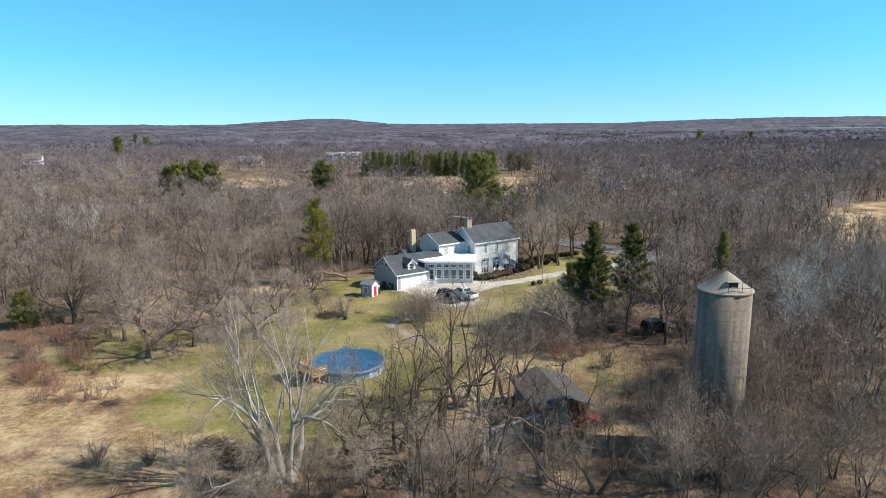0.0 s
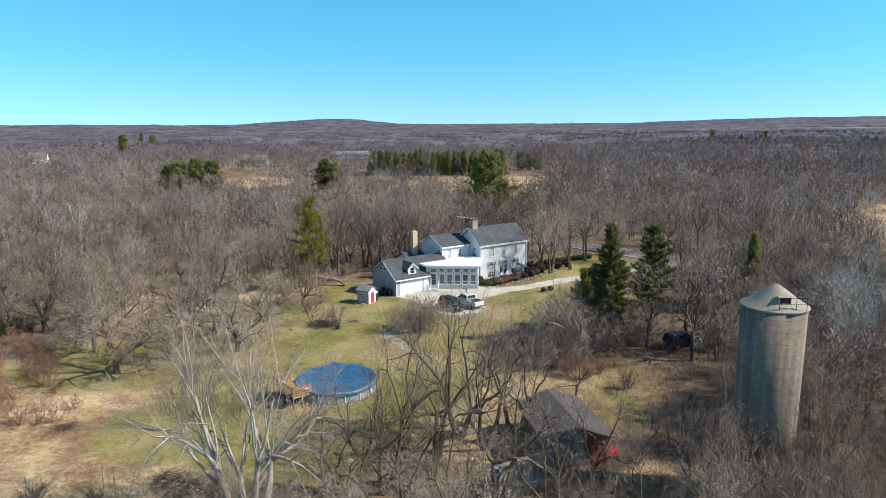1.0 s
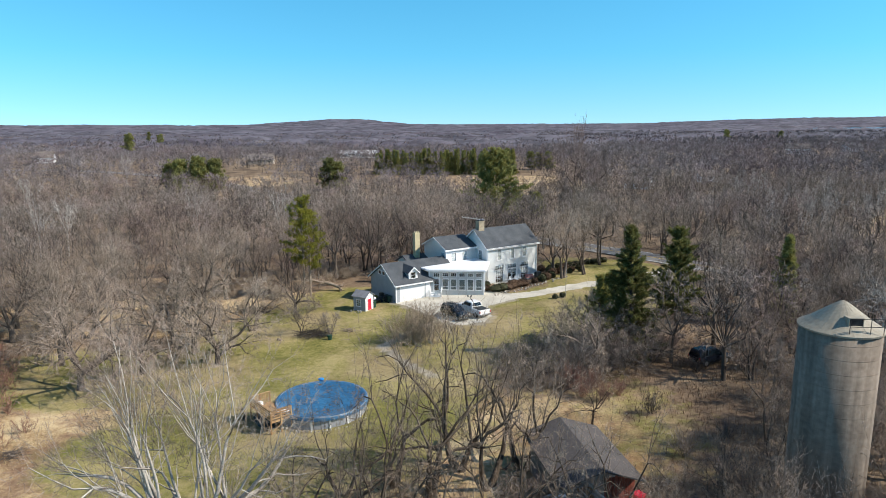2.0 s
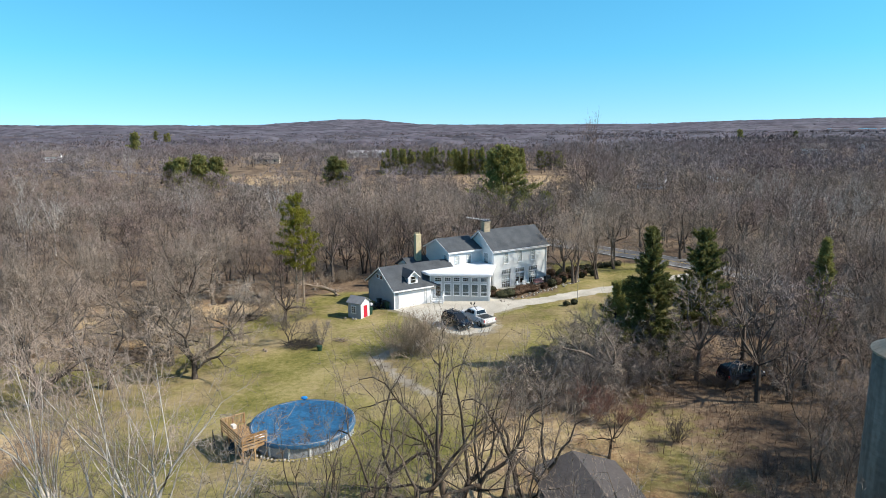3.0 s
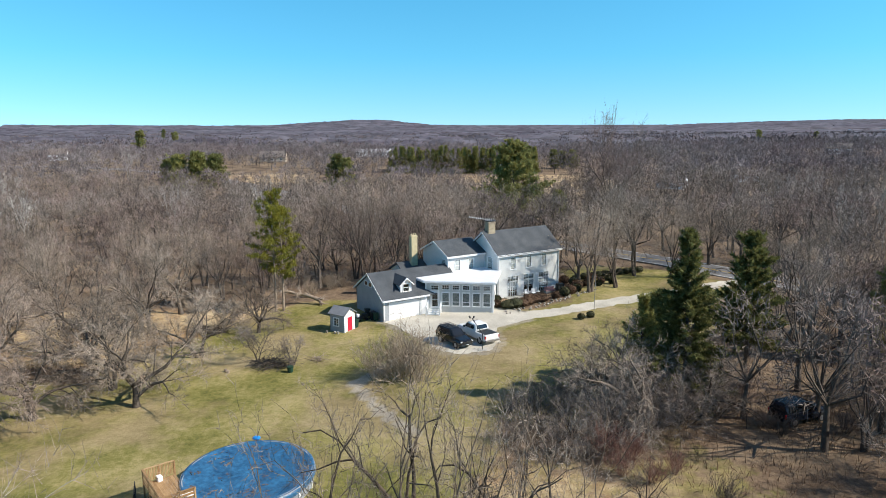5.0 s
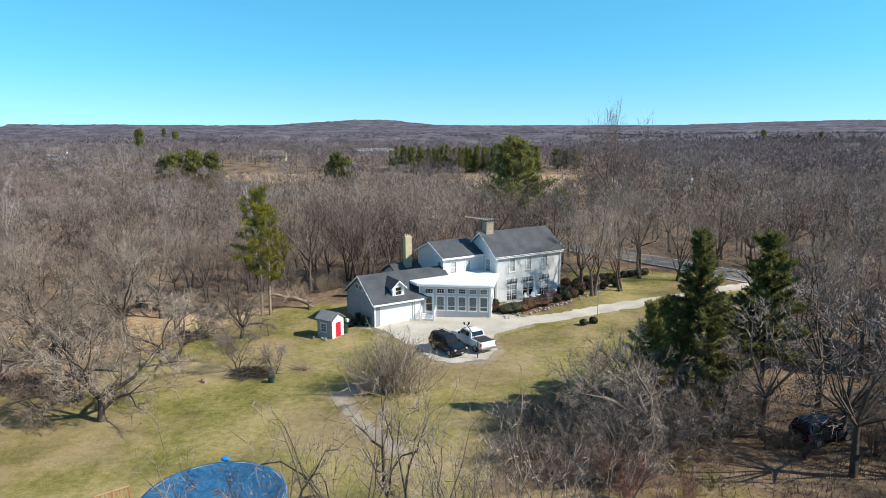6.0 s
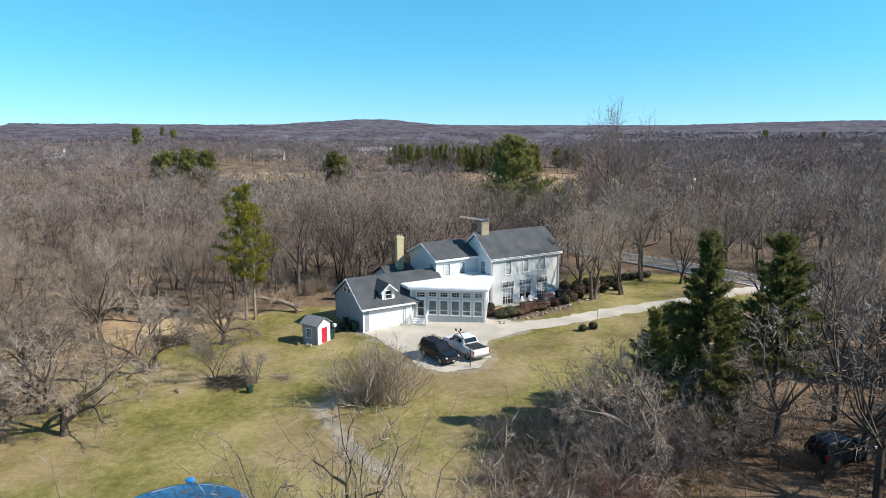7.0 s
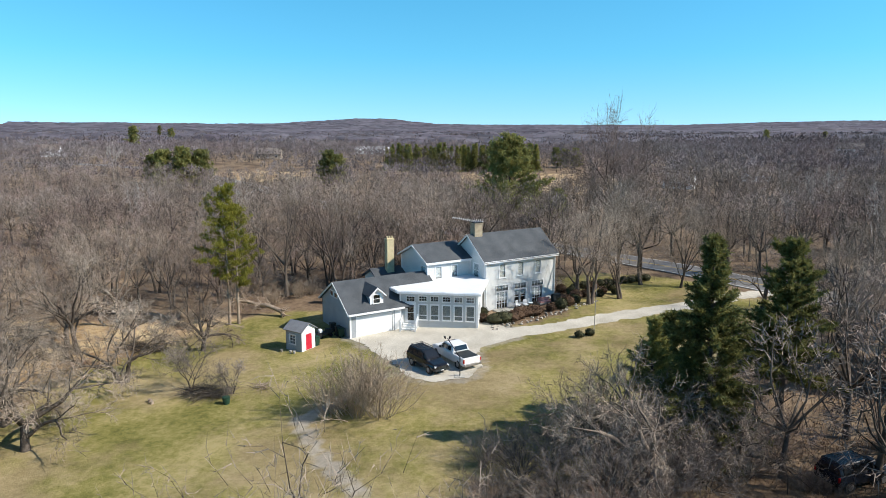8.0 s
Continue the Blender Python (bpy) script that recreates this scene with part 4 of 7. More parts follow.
roof_pts = [(PLX[0] + o45[0] - 0.15, PLX[1] + o45[1] + 0.1), (PR[0] + o45[0] + e45[0], PR[1] + o45[1] + e45[1]), (0.28, -0.35), (-0.01, -0.05), (-0.01, WV0 - 0.01), (WU - 0.01, WV0 - 0.01), (WU - 0.01, 4.6), (PLX[0] - 0.35, 4.6)]
prism(bm, roof_pts, PZ1, PZ1 + 0.24)
prism(bm, [(x * 0.985 - 0.09, y * 0.97 + 0.05) for x, y in roof_pts], PZ1 + 0.20, PZ1 + 0.30)
part("porch_roof", bm, MEMBRANE, house, "flat white porch roof")
bm = bmesh.new()
for k in range(4):
    box(bm, pdoor[0] - 0.35, pdoor[1] + 0.25, -0.38 * (4 - k), -0.38 * (3 - k), -0.4, 0.22 - 0.17 * (3 - k), m)
part("porch_steps", bm, TRIM, house)
for x in (pdoor[0] - 0.42, pdoor[1] + 0.32):
    bm = bmesh.new()
    for y, h in ((-0.1, 1.35), (-1.5, 0.85)):
        box(bm, x - 0.08, x + 0.08, y - 0.08, y + 0.08, -0.4, h, m)
    for dz in (0.0, -0.38):
        slab(bm, [m @ Vector(q) for q in ((x - 0.05, -0.1, 1.18 + dz), (x + 0.05, -0.1, 1.18 + dz), (x + 0.05, -1.35, 0.70 + dz), (x - 0.05, -1.35, 0.70 + dz))], 0.08)
    for k in range(1, 6):
        y = -0.1 - 1.25 * k / 6
        box(bm, x - 0.02, x + 0.02, y - 0.02, y + 0.02, 0.05 - 0.45 * k / 6, 1.12 - 0.48 * k / 6, m)
    part("stair_rail", bm, TRIM, house)

# garage with a dormer
GU0, GU1, GV0, GV1, GE, GR = -17.8, -11.5, -0.2, 8.1, 2.42, 4.95
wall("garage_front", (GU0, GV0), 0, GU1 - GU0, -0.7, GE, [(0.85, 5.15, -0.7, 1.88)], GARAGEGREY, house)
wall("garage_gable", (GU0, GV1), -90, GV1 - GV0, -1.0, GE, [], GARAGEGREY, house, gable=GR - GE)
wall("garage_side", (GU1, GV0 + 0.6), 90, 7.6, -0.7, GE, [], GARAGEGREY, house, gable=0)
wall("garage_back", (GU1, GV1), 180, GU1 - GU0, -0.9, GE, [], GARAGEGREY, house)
mg = pose(GU0, GV1, 0, 0, 0, -90)
for a in (2.75, 3.95):
    bm = bmesh.new()
    for q in ((a, a + 1.0, 3.82, 3.92), (a, a + 1.0, 3.2, 3.28), (a, a + 0.09, 3.28, 3.82), (a + 0.91, a + 1.0, 3.28, 3.82)):
        box(bm, q[0], q[1], -0.05, 0.0, q[2], q[3], mg)
    w = part("gable_window", bm, TRIM, house)
    part("pane", boxed(a + 0.09, a + 0.91, -0.02, -0.004, 3.28, 3.82, mg), CARGLASS, w)
door = part("garage_door", boxed(GU0 + 0.85, GU0 + 5.15, GV0 + 0.06, GV0 + 0.12, -0.7, 1.88), TRIM, house, "white sectional garage door")
for k in range(4):
    part("door_panel", boxed(GU0 + 0.88, GU0 + 5.12, GV0 + 0.035, GV0 + 0.058, -0.55 + 0.61 * k, 0.03 + 0.61 * k), TRIM, door)
part("door_casing", boxed(GU0 + 0.72, GU0 + 0.85, GV0 - 0.03, GV0 - 0.003, -0.7, 2.0), TRIM, house)
part("door_casing", boxed(GU0 + 5.15, GU0 + 5.28, GV0 - 0.03, GV0 - 0.003, -0.7, 2.0), TRIM, house)
part("garage_side_door", boxed(GU0 + 5.42, GU0 + 6.2, GV0 - 0.03, GV0 - 0.003, -0.35, 1.95), TRIM, house)
part("corner_board", boxed(GU0 - 0.03, GU0 + 0.18, GV0 - 0.035, GV0 - 0.003, -0.7, GE - 0.15), TRIM, house)
gable_roof("garage_roof", GU0, -6.25, GV0, GV1, GE, GR, house, over=0.42, rake=0.3)
eave_trim("garage_fascia", GU0 - 0.3, GU1 + 0.2, GV0 - 0.36, GE - 0.10, house, 0.2)
rake_trim(GU0 - 0.3, GV0, GV1, GE, GR, 0.42, house, h=0.18)
k = (GR - GE) / (4.15)
DU0, DU1, DV0, DZ0, DZ1, DR = -15.1, -13.5, 0.35, 2.6, 3.95, 4.7
wall("dormer_front", (DU0, DV0), 0, DU1 - DU0, DZ0 - 0.2, DZ1, [(0.40, 1.20, 2.95, 3.88)], TRIM, house, 0.12, gable=DR - DZ1)
opening((DU0, DV0), 0, 0.40, 1.20, 2.95, 3.88, house, 1, 2, name="dormer_window", trim=0.07)
for x in (DU0, DU1 - 0.1):
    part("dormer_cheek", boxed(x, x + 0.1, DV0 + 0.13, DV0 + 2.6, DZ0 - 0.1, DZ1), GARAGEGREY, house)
bm = bmesh.new()
for s in (-1, 1):
    um = (DU0 + DU1) / 2
    e = um + s * (DU1 - DU0 + 0.5) / 2
    slab(bm, [(e, DV0 - 0.3, DZ1 - 0.12), (e, DV0 + 3.2, DZ1 - 0.12), (um, DV0 + 3.2, DR + 0.08), (um, DV0 - 0.3, DR + 0.08)], 0.1)
part("dormer_roof", bm, SHINGLE, house)
bm = bmesh.new()
for s in (-1, 1):
    e = um + s * (DU1 - DU0 + 0.5) / 2
    q = [(e, DV0 - 0.33, DZ1 - 0.12), (um, DV0 - 0.33, DR + 0.08), (um, DV0 - 0.33, DR - 0.12), (e, DV0 - 0.33, DZ1 - 0.30)]
    lo, hi = [bm.verts.new(p) for p in q], [bm.verts.new((p[0], p[1] + 0.1, p[2])) for p in q]
    bm.faces.new(lo)
    bm.faces.new(hi[::-1])
    for i in range(4):
        bm.faces.new((lo[i], hi[i], hi[(i + 1) % 4], lo[(i + 1) % 4]))
part("dormer_rake", bm, TRIM, house)

# low back addition and the two chimneys
wall("addition_wall", (-10.2, 12.6), -90, 4.5, -0.5, 3.3, [], SIDING, house, gable=1.0)
wall("addition_back", (-5.0, 12.6), 180, 5.2, -0.5, 3.3, [], SIDING, house)
gable_roof("addition_roof", -10.2, -6.0, 8.1, 12.6, 3.3, 4.45, house, over=0.35)


def chimney(u, v, w, d, z0, z1, mat, pots, name, label):
    bm = bmesh.new()
    box(bm, u - w / 2, u + w / 2, v - d / 2, v + d / 2, z0, z1)
    box(bm, u - w / 2 - 0.07, u + w / 2 + 0.07, v - d / 2 - 0.07, v + d / 2 + 0.07, z1 - 0.25, z1 - 0.08)
    c = part(name, bm, mat, house, label)
    for k in range(pots):
        bm = bmesh.new()
        x = u + (k - (pots - 1) / 2) * 0.34
        rod(bm, (x, v, z1 - 0.02), (x, v, z1 + 0.28), 0.12, 8, 0.10)
        part("chimney_pot", bm, mat, c)
    return c


chimney(-8.1, 9.6, 0.95, 0.7, 2.0, 8.35, BRICK_YELLOW, 3, "chimney", "tall cream brick chimney")
ch = chimney(1.1, 3.6, 1.15, 1.0, 8.0, 10.45, BRICK_BROWN, 0, "chimney", "weathered cream-brown brick chimney")
part("chimney_cap", boxed(0.45, 1.75, 3.02, 4.18, 10.47, 10.55), DARK_METAL, ch)


# ---- roof antenna strapped to the chimney ----
p = pose(HX, HY, 0, 0, 0, HA) @ Vector((1.1, 3.6, 0))
aerial = thing("tv_antenna", pose(p.x, p.y, 10.0), "pale metal television antenna beside the chimney", "antenna")
AERIAL = material("dull_aluminium", (0.40, 0.39, 0.36), (0.62, 0.61, 0.57), 3.0, 0.5, metal=0.3)
bm = bmesh.new()
rod(bm, (0.7, 0.75, -2.4), (0.7, 0.75, 0.62), 0.035, 6)
part("mast", bm, AERIAL, aerial)
bm = bmesh.new()
rod(bm, (0.85, 0.75, 0.42), (-3.1, 0.75, 0.92), 0.05, 6)
part("boom", bm, AERIAL, aerial)
for k in range(15):
    x, half = 0.7 - 3.7 * k / 14, 1.6 - 0.06 * k
    z = 0.44 + 0.125 * (0.7 - x)
    bm = bmesh.new()
    rod(bm, (x, 0.75 - half, z + 0.03), (x, 0.75 + half, z + 0.03), 0.028, 4)
    part("element", bm, AERIAL, aerial)

# ---- silo ----
SX, SY, SR, SH = 23.9, 56.0, 2.12, 14.75
silo = thing("silo", pose(SX, SY, gz(SX, SY)), "tall weathered concrete stave silo with a domed metal roof", "silo")
bm = bmesh.new()
for z0, z1 in ((-0.3, SH),):
    bmesh.ops.create_cone(bm, cap_ends=True, segments=64, radius1=SR, radius2=SR, depth=z1 - z0, matrix=Matrix.Translation((0, 0, (z0 + z1) / 2)))
for f in bm.faces:
    f.smooth = len(f.verts) == 4
part("silo_wall", bm, CONCRETE, silo)
for k in range(17):
    bm = bmesh.new()
    z = 0.7 + k * 0.84
    bmesh.ops.create_cone(bm, cap_ends=False, segments=64, radius1=SR + 0.003, radius2=SR + 0.003, depth=0.02, matrix=Matrix.Translation((0, 0, z)))
    part("hoop", bm, CONCRETE, silo)
bm = bmesh.new()
rings = [(SR + 0.10, -0.12), (SR + 0.12, -0.02), (SR * 0.9, 0.17), (SR * 0.72, 0.42), (SR * 0.5, 0.78), (SR * 0.28, 1.14), (SR * 0.10, 1.40), (0.06, 1.48)]
loops = [[bm.verts.new((r * math.cos(2 * math.pi * i / 32), r * math.sin(2 * math.pi * i / 32), SH + z)) for i in range(32)] for r, z in rings]
for lo, hi in zip(loops[:-1], loops[1:]):
    for i in range(32):
        bm.faces.new((lo[i], lo[(i + 1) % 32], hi[(i + 1) % 32], hi[i]))
bm.faces.new(loops[-1])
part("silo_roof", bm, STEEL, silo, "pale ribbed metal dome")
for i in range(16):
    bm = bmesh.new()
    w = 2 * math.pi * (i + 0.5) / 16
    for (r0, z0), (r1, z1) in zip(rings[1:-1], rings[2:]):
        rod(bm, (r0 * math.cos(w), r0 * math.sin(w), SH + z0 - 0.008), (r1 * math.cos(w), r1 * math.sin(w), SH + z1 - 0.008), 0.012, 4)
    part("roof_rib", bm, STEEL, silo)
HM = pose(0, 0, SH, 0, 0, -91)
bm = bmesh.new()
for q in ((1.0, 1.52, -0.40, -0.36, 0.25, 0.83), (1.0, 1.52, 0.36, 0.40, 0.25, 0.83), (1.0, 1.54, -0.42, 0.42, 0.83, 0.87)):
    box(bm, *q, HM)
hatch = part("hatch", bm, STEEL, silo)
part("hatch_opening", boxed(0.95, 1.50, -0.36, 0.36, 0.25, 0.83, HM), DARK_METAL, hatch)
bm = bmesh.new()
for y in (-0.55, 0.55, 1.25):
    rod(bm, HM @ Vector((1.95, y, 0.05)), HM @ Vector((1.95, y, 0.95)), 0.02, 5)
for z in (0.5, 0.95):
    rod(bm, HM @ Vector((1.95, -0.55, z)), HM @ Vector((1.95, 1.25, z)), 0.02, 5)
part("guard_rail", bm, DARK_METAL, silo)
bm = bmesh.new()
LM = pose(0, 0, 0, 0, 0, 20)
for y in (-0.2, 0.2):
    rod(bm, LM @ Vector((SR + 0.15, y, 0.5)), LM @ Vector((SR + 0.15, y, SH + 0.5)), 0.02, 5)
for k in range(46):
    rod(bm, LM @ Vector((SR + 0.15, -0.2, 0.7 + 0.31 * k)), LM @ Vector((SR + 0.15, 0.2, 0.7 + 0.31 * k)), 0.014, 4)
part("ladder", bm, DARK_METAL, silo)

# ---- above-ground pool with a deck ----
PX, PY, PRAD, PH = -11.8, 78.1, 4.3, 1.25
pool = thing("above_ground_pool", pose(PX, PY, gz(PX, PY)), "round above-ground pool under a sagging blue winter cover", "swimming pool")
bm = bmesh.new()
out = [(PRAD, 0), (PRAD, PH), (PRAD - 0.05, PH), (PRAD - 0.05, 0)]
lp = [[bm.verts.new((r * math.cos(2 * math.pi * i / 64), r * math.sin(2 * math.pi * i / 64), z - 0.05)) for i in range(64)] for r, z in out]
for k in range(3):
    for i in range(64):
        bm.faces.new((lp[k][i], lp[k][(i + 1) % 64], lp[k + 1][(i + 1) % 64], lp[k + 1][i]))
part("pool_wall", bm, POOLWALL, pool)
for i in range(16):
    w = 2 * math.pi * i / 16
    part("upright", boxed(-0.07, 0.07, -0.05, 0.06, -0.05, PH - 0.02, pose(0, 0, 0, 0, 0, math.degrees(w) - 90) @ Matrix.Translation((0, PRAD + 0.02, 0))), TRIM, pool)
    bm = bmesh.new()
    prism(bm, [(r * math.cos(a), r * math.sin(a)) for r, seq in ((PRAD + 0.13, (0.0, 0.5, 1.0)), (PRAD - 0.06, (1.0, 0.5, 0.0))) for a in [w + s * 2 * math.pi / 16 for s in seq]], PH - 0.04, PH + 0.02)
    part("rim_cap", bm, POOLWALL, pool)
bm = bmesh.new()
rng = np.random.default_rng(5)
rad = [0.0, 0.6, 1.2, 1.8, 2.4, 3.0, 3.5, 3.9, 4.2, PRAD + 0.08, PRAD + 0.17, PRAD + 0.18]
prev = None
for j, r in enumerate(rad):
    row = []
    for i in range(72):
        w = 2 * math.pi * i / 72
        sag = -0.42 * (1 - min(r / 4.3, 1) ** 4)
        z = PH + 0.045 + sag + 0.05 * noise.noise((r * math.cos(w) * 1.6, r * math.sin(w) * 1.6, 0.0)) * min(1, 4.4 - min(r, 4.3)) + 0.025 * math.sin(9 * w + r) * (r / 4.3) * (r < 4.25)
        if j >= 10:
            z = PH + 0.03 - 0.16 * (j - 9) - 0.05 * abs(math.sin(16 * w)) * (j - 9)
        row.append(bm.verts.new((r * math.cos(w), r * math.sin(w), z)))
        if j == 0:
            break
    if prev is not None:
        for i in range(72):
            k = (i + 1) % 72
            if len(prev) == 1:
                bm.faces.new((prev[0], row[i], row[k]))
            else:
                bm.faces.new((prev[i], row[i], row[k], prev[k]))
    prev = row
for f in bm.faces:
    f.smooth = True
part("winter_cover", bm, COVER, pool, "wrinkled blue tarpaulin winter cover")
# leaves and meltwater debris lying in the sag
v, f = Geo(), np.random.default_rng(8)
for _ in range(700):
    r, w = PRAD * math.sqrt(f.uniform(0.02, 0.9)), f.uniform(0, 6.28)
    if noise.noise((r * math.cos(w) * 0.55, r * math.sin(w) * 0.55, 3.0)) < -0.02:
        continue
    p = np.array((PX + r * math.cos(w), PY + r * math.sin(w), gz(PX, PY) + PH + 0.05 - 0.42 * (1 - min(r / 4.3, 1) ** 4) + 0.05))
    v.blade(p, p + np.array((f.normal() * 0.2, f.normal() * 0.2, 0.02)), 0.06, f)
tagged(soup("leaf_debris", *v.arrays(), BRUSH), "brown dead leaves lying on the pool cover", "leaves", kind="stuff")

deck = thing("pool_deck", pose(-15.95, 75.15, gz(-16, 75.1), 0, 0, -47), "raised cedar pool deck with slatted railings", "deck")
DW, DD, DH = 2.15, 1.0, 1.32  # half length along the rail, half depth
for k in range(22):
    y = -DD + (2 * DD) * k / 22
    part("deck_board", boxed(-DW, DW, y + 0.006, y + 2 * DD / 22 - 0.006, DH - 0.035, DH), DECKWOOD, deck)
for x in (-DW, 0, DW - 0.09):
    part("joist", boxed(x, x + 0.09, -DD, DD, DH - 0.2, DH - 0.04), DECKWOOD, deck)
posts = [(-DW, -DD), (-0.7, -DD), (0.7, -DD), (DW, -DD), (-DW, 0), (-DW, DD), (DW, 0), (DW, DD)]
for x, y in posts:
    part("post", boxed(x - 0.05, x + 0.05, y - 0.05, y + 0.05, -0.2, DH + 1.02), DECKWOOD, deck)
sides = [((-DW, -DD), (DW, -DD), True), ((-DW, -DD), (-DW, DD), False), ((DW, -DD), (DW, DD), True)]
for (ax, ay), (bx, by), boards in sides:
    ln, an = math.hypot(bx - ax, by - ay), math.degrees(math.atan2(by - ay, bx - ax))
    m = pose(ax, ay, 0, 0, 0, an)
    part("top_rail", boxed(0, ln, -0.07, 0.07, DH + 0.98, DH + 1.02, m), DECKWOOD, deck)
    if boards:
        for z in (0.12, 0.36, 0.60, 0.80):
            part("rail_board", boxed(0.05, ln - 0.05, -0.02, 0.02, DH + z, DH + z + 0.14, m), DECKWOOD, deck)
    else:
        for k in range(1, 22):
            part("baluster", boxed(ln * k / 22 - 0.02, ln * k / 22 + 0.02, -0.02, 0.02, DH + 0.1, DH + 0.98, m), DECKWOOD, deck)
for a, b in (((-DW, -DD, 0.1), (-0.9, -DD, DH - 0.2)), ((DW, -DD, 0.1), (1.0, -DD, DH - 0.2)), ((DW, -DD, 0.1), (DW, 0.3, DH - 0.2))):
    bm = bmesh.new()
    rod(bm, a, b, 0.045, 4)
    part("brace", bm, DECKWOOD, deck)
lounger = thing("pool_float", pose(-14.7, 74.6, gz(-16, 75.1) + DH, 0, 0, 25), "white folded pool lounger lying on the deck", "lounger")
bm = bmesh.new()
blob(bm, (0.1, 0, 0.22), (0.55, 0.3, 0.20), random, 0.08)
part("cushion", bm, TRIM, lounger)
part("frame", boxed(-0.7, 0.5, -0.32, 0.32, 0.0, 0.10, None, 0.03), PLASTIC_DARK, lounger)
pail = thing("storage_crate", pose(-17.3, 76.5, gz(-16, 75.1) + DH, 0, 0, -42), "small pale plastic crate on the deck", "crate")
part("crate_body", boxed(-0.22, 0.22, -0.16, 0.16, 0, 0.34, None, 0.02), TRIM, pail)
bin_float = thing("skimmer_cap", pose(-12.9, PY + PRAD + 0.15, gz(PX, PY) + PH + 0.02), "bright blue plastic cap on the pool rim", "pool fitting")
bm = bmesh.new()
blob(bm, (0, 0, 0.12), (0.32, 0.24, 0.16), random, 0.05)
part("cap", bm, material("bright_blue_plastic", (0.01, 0.16, 0.5), (0.03, 0.3, 0.7), 3.0, 0.35), bin_float)
# stacked dark hose, panels and frames beside the deck
crate = thing("screen_frame", pose(-19.0, 76.3, gz(-19, 76), 0, 0, -62), "dark metal screen frame leaning by the deck", "frame")
bm = bmesh.new()
for q in ((-0.9, 0.9, -0.03, 0.03, 0.0, 0.07), (-0.9, 0.9, -0.03, 0.03, 0.85, 0.92), (-0.9, -0.83, -0.03, 0.03, 0.07, 0.85), (0.83, 0.9, -0.03, 0.03, 0.07, 0.85), (-0.04, 0.04, -0.03, 0.03, 0.07, 0.85)):
    box(bm, *q)
part("frame", bm, DARK_METAL, crate)
rng = np.random.default_rng(21)
pump = thing("tarp_heap", pose(-16.6, 75.3, gz(-17, 74.6), 0, 0, -47), "black tarpaulin heap under the deck", "tarpaulin")
bm = bmesh.new()
blob(bm, (0, 0, 0.3), (1.7, 0.8, 0.5), random, 0.12, 3)
part("heap", bm, PLASTIC_DARK, pump)
for k in range(34):
    w = radians(-128 + k * 4.3)
    r = PRAD + 0.45 + rng.uniform(-0.12, 0.15)
    st = thing("edging_stone", pose(PX + r * math.cos(w), PY + r * math.sin(w), gz(PX, PY), 0, 0, rng.uniform(0, 360)), "white edging stone beside the pool wall", "stone", "stones round the pool")
    bm = bmesh.new()
    blob(bm, (0, 0, 0.07), (rng.uniform(0.09, 0.2), rng.uniform(0.08, 0.15), rng.uniform(0.07, 0.15)), random, 0.2, 1)
    part("stone", bm, STONE, st)

# ---- garden shed ----
shed = thing("garden_shed", pose(-13.75, 113.9, gz(-14, 114) - 0.02, 0, 0, -27), "small pale grey garden shed with a red door", "shed")
SW, SD, SE, SP = 1.12, 0.98, 2.2, 2.85
wall("shed_front", (SW, -SD), 90, 2 * SD, 0, SE, [], TRIM, shed, 0.08, gable=SP - SE)
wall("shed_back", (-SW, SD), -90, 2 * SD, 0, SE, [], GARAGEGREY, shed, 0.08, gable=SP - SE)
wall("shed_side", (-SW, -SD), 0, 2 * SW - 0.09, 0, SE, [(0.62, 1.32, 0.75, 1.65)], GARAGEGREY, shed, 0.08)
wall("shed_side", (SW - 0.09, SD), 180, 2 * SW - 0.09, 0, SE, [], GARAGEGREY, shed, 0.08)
opening((-SW, -SD), 0, 0.62, 1.32, 0.75, 1.65, shed, 2, 3, trim=0.10)
d = part("shed_door", boxed(SW + 0.004, SW + 0.05, -0.42, 0.42, 0.12, 1.80), REDPAINT, shed, "bright red plank door")
part("door_brace", boxed(SW + 0.05, SW + 0.065, -0.40, 0.40, 0.9, 1.0), REDPAINT, d)
for y0, y1, z0, z1 in ((-0.52, -0.42, 0.1, 1.9), (0.42, 0.52, 0.1, 1.9), (-0.52, 0.52, 1.8, 1.9)):
    part("door_casing", boxed(SW + 0.004, SW + 0.045, y0, y1, z0, z1), TRIM, shed)
gable_roof("shed_roof", -SW, SW, -SD, SD, SE, SP, shed, over=0.22, thick=0.08, rake=0.2, mat=material("grey_shed_roofing", (0.15, 0.155, 0.165), (0.26, 0.265, 0.275), 1.2, 0.85, 0.01))
part("skid", boxed(-SW - 0.05, SW + 0.05, -SD - 0.05, SD + 0.05, -0.15, 0.03), GREYWOOD, shed)
for i, (x, y) in enumerate(((-15.4, 112.6), (-14.3, 112.2), (-13.9, 112.1))):
    pot = thing("flower_pot", pose(x, y, gz(x, y)), "small pale flower pot beside the shed", "flower pot", "pots by the shed")
    bm = bmesh.new()
    rod(bm, (0, 0, 0), (0, 0, 0.28), 0.10, 10, 0.15)
    part("pot", bm, STONE, pot)

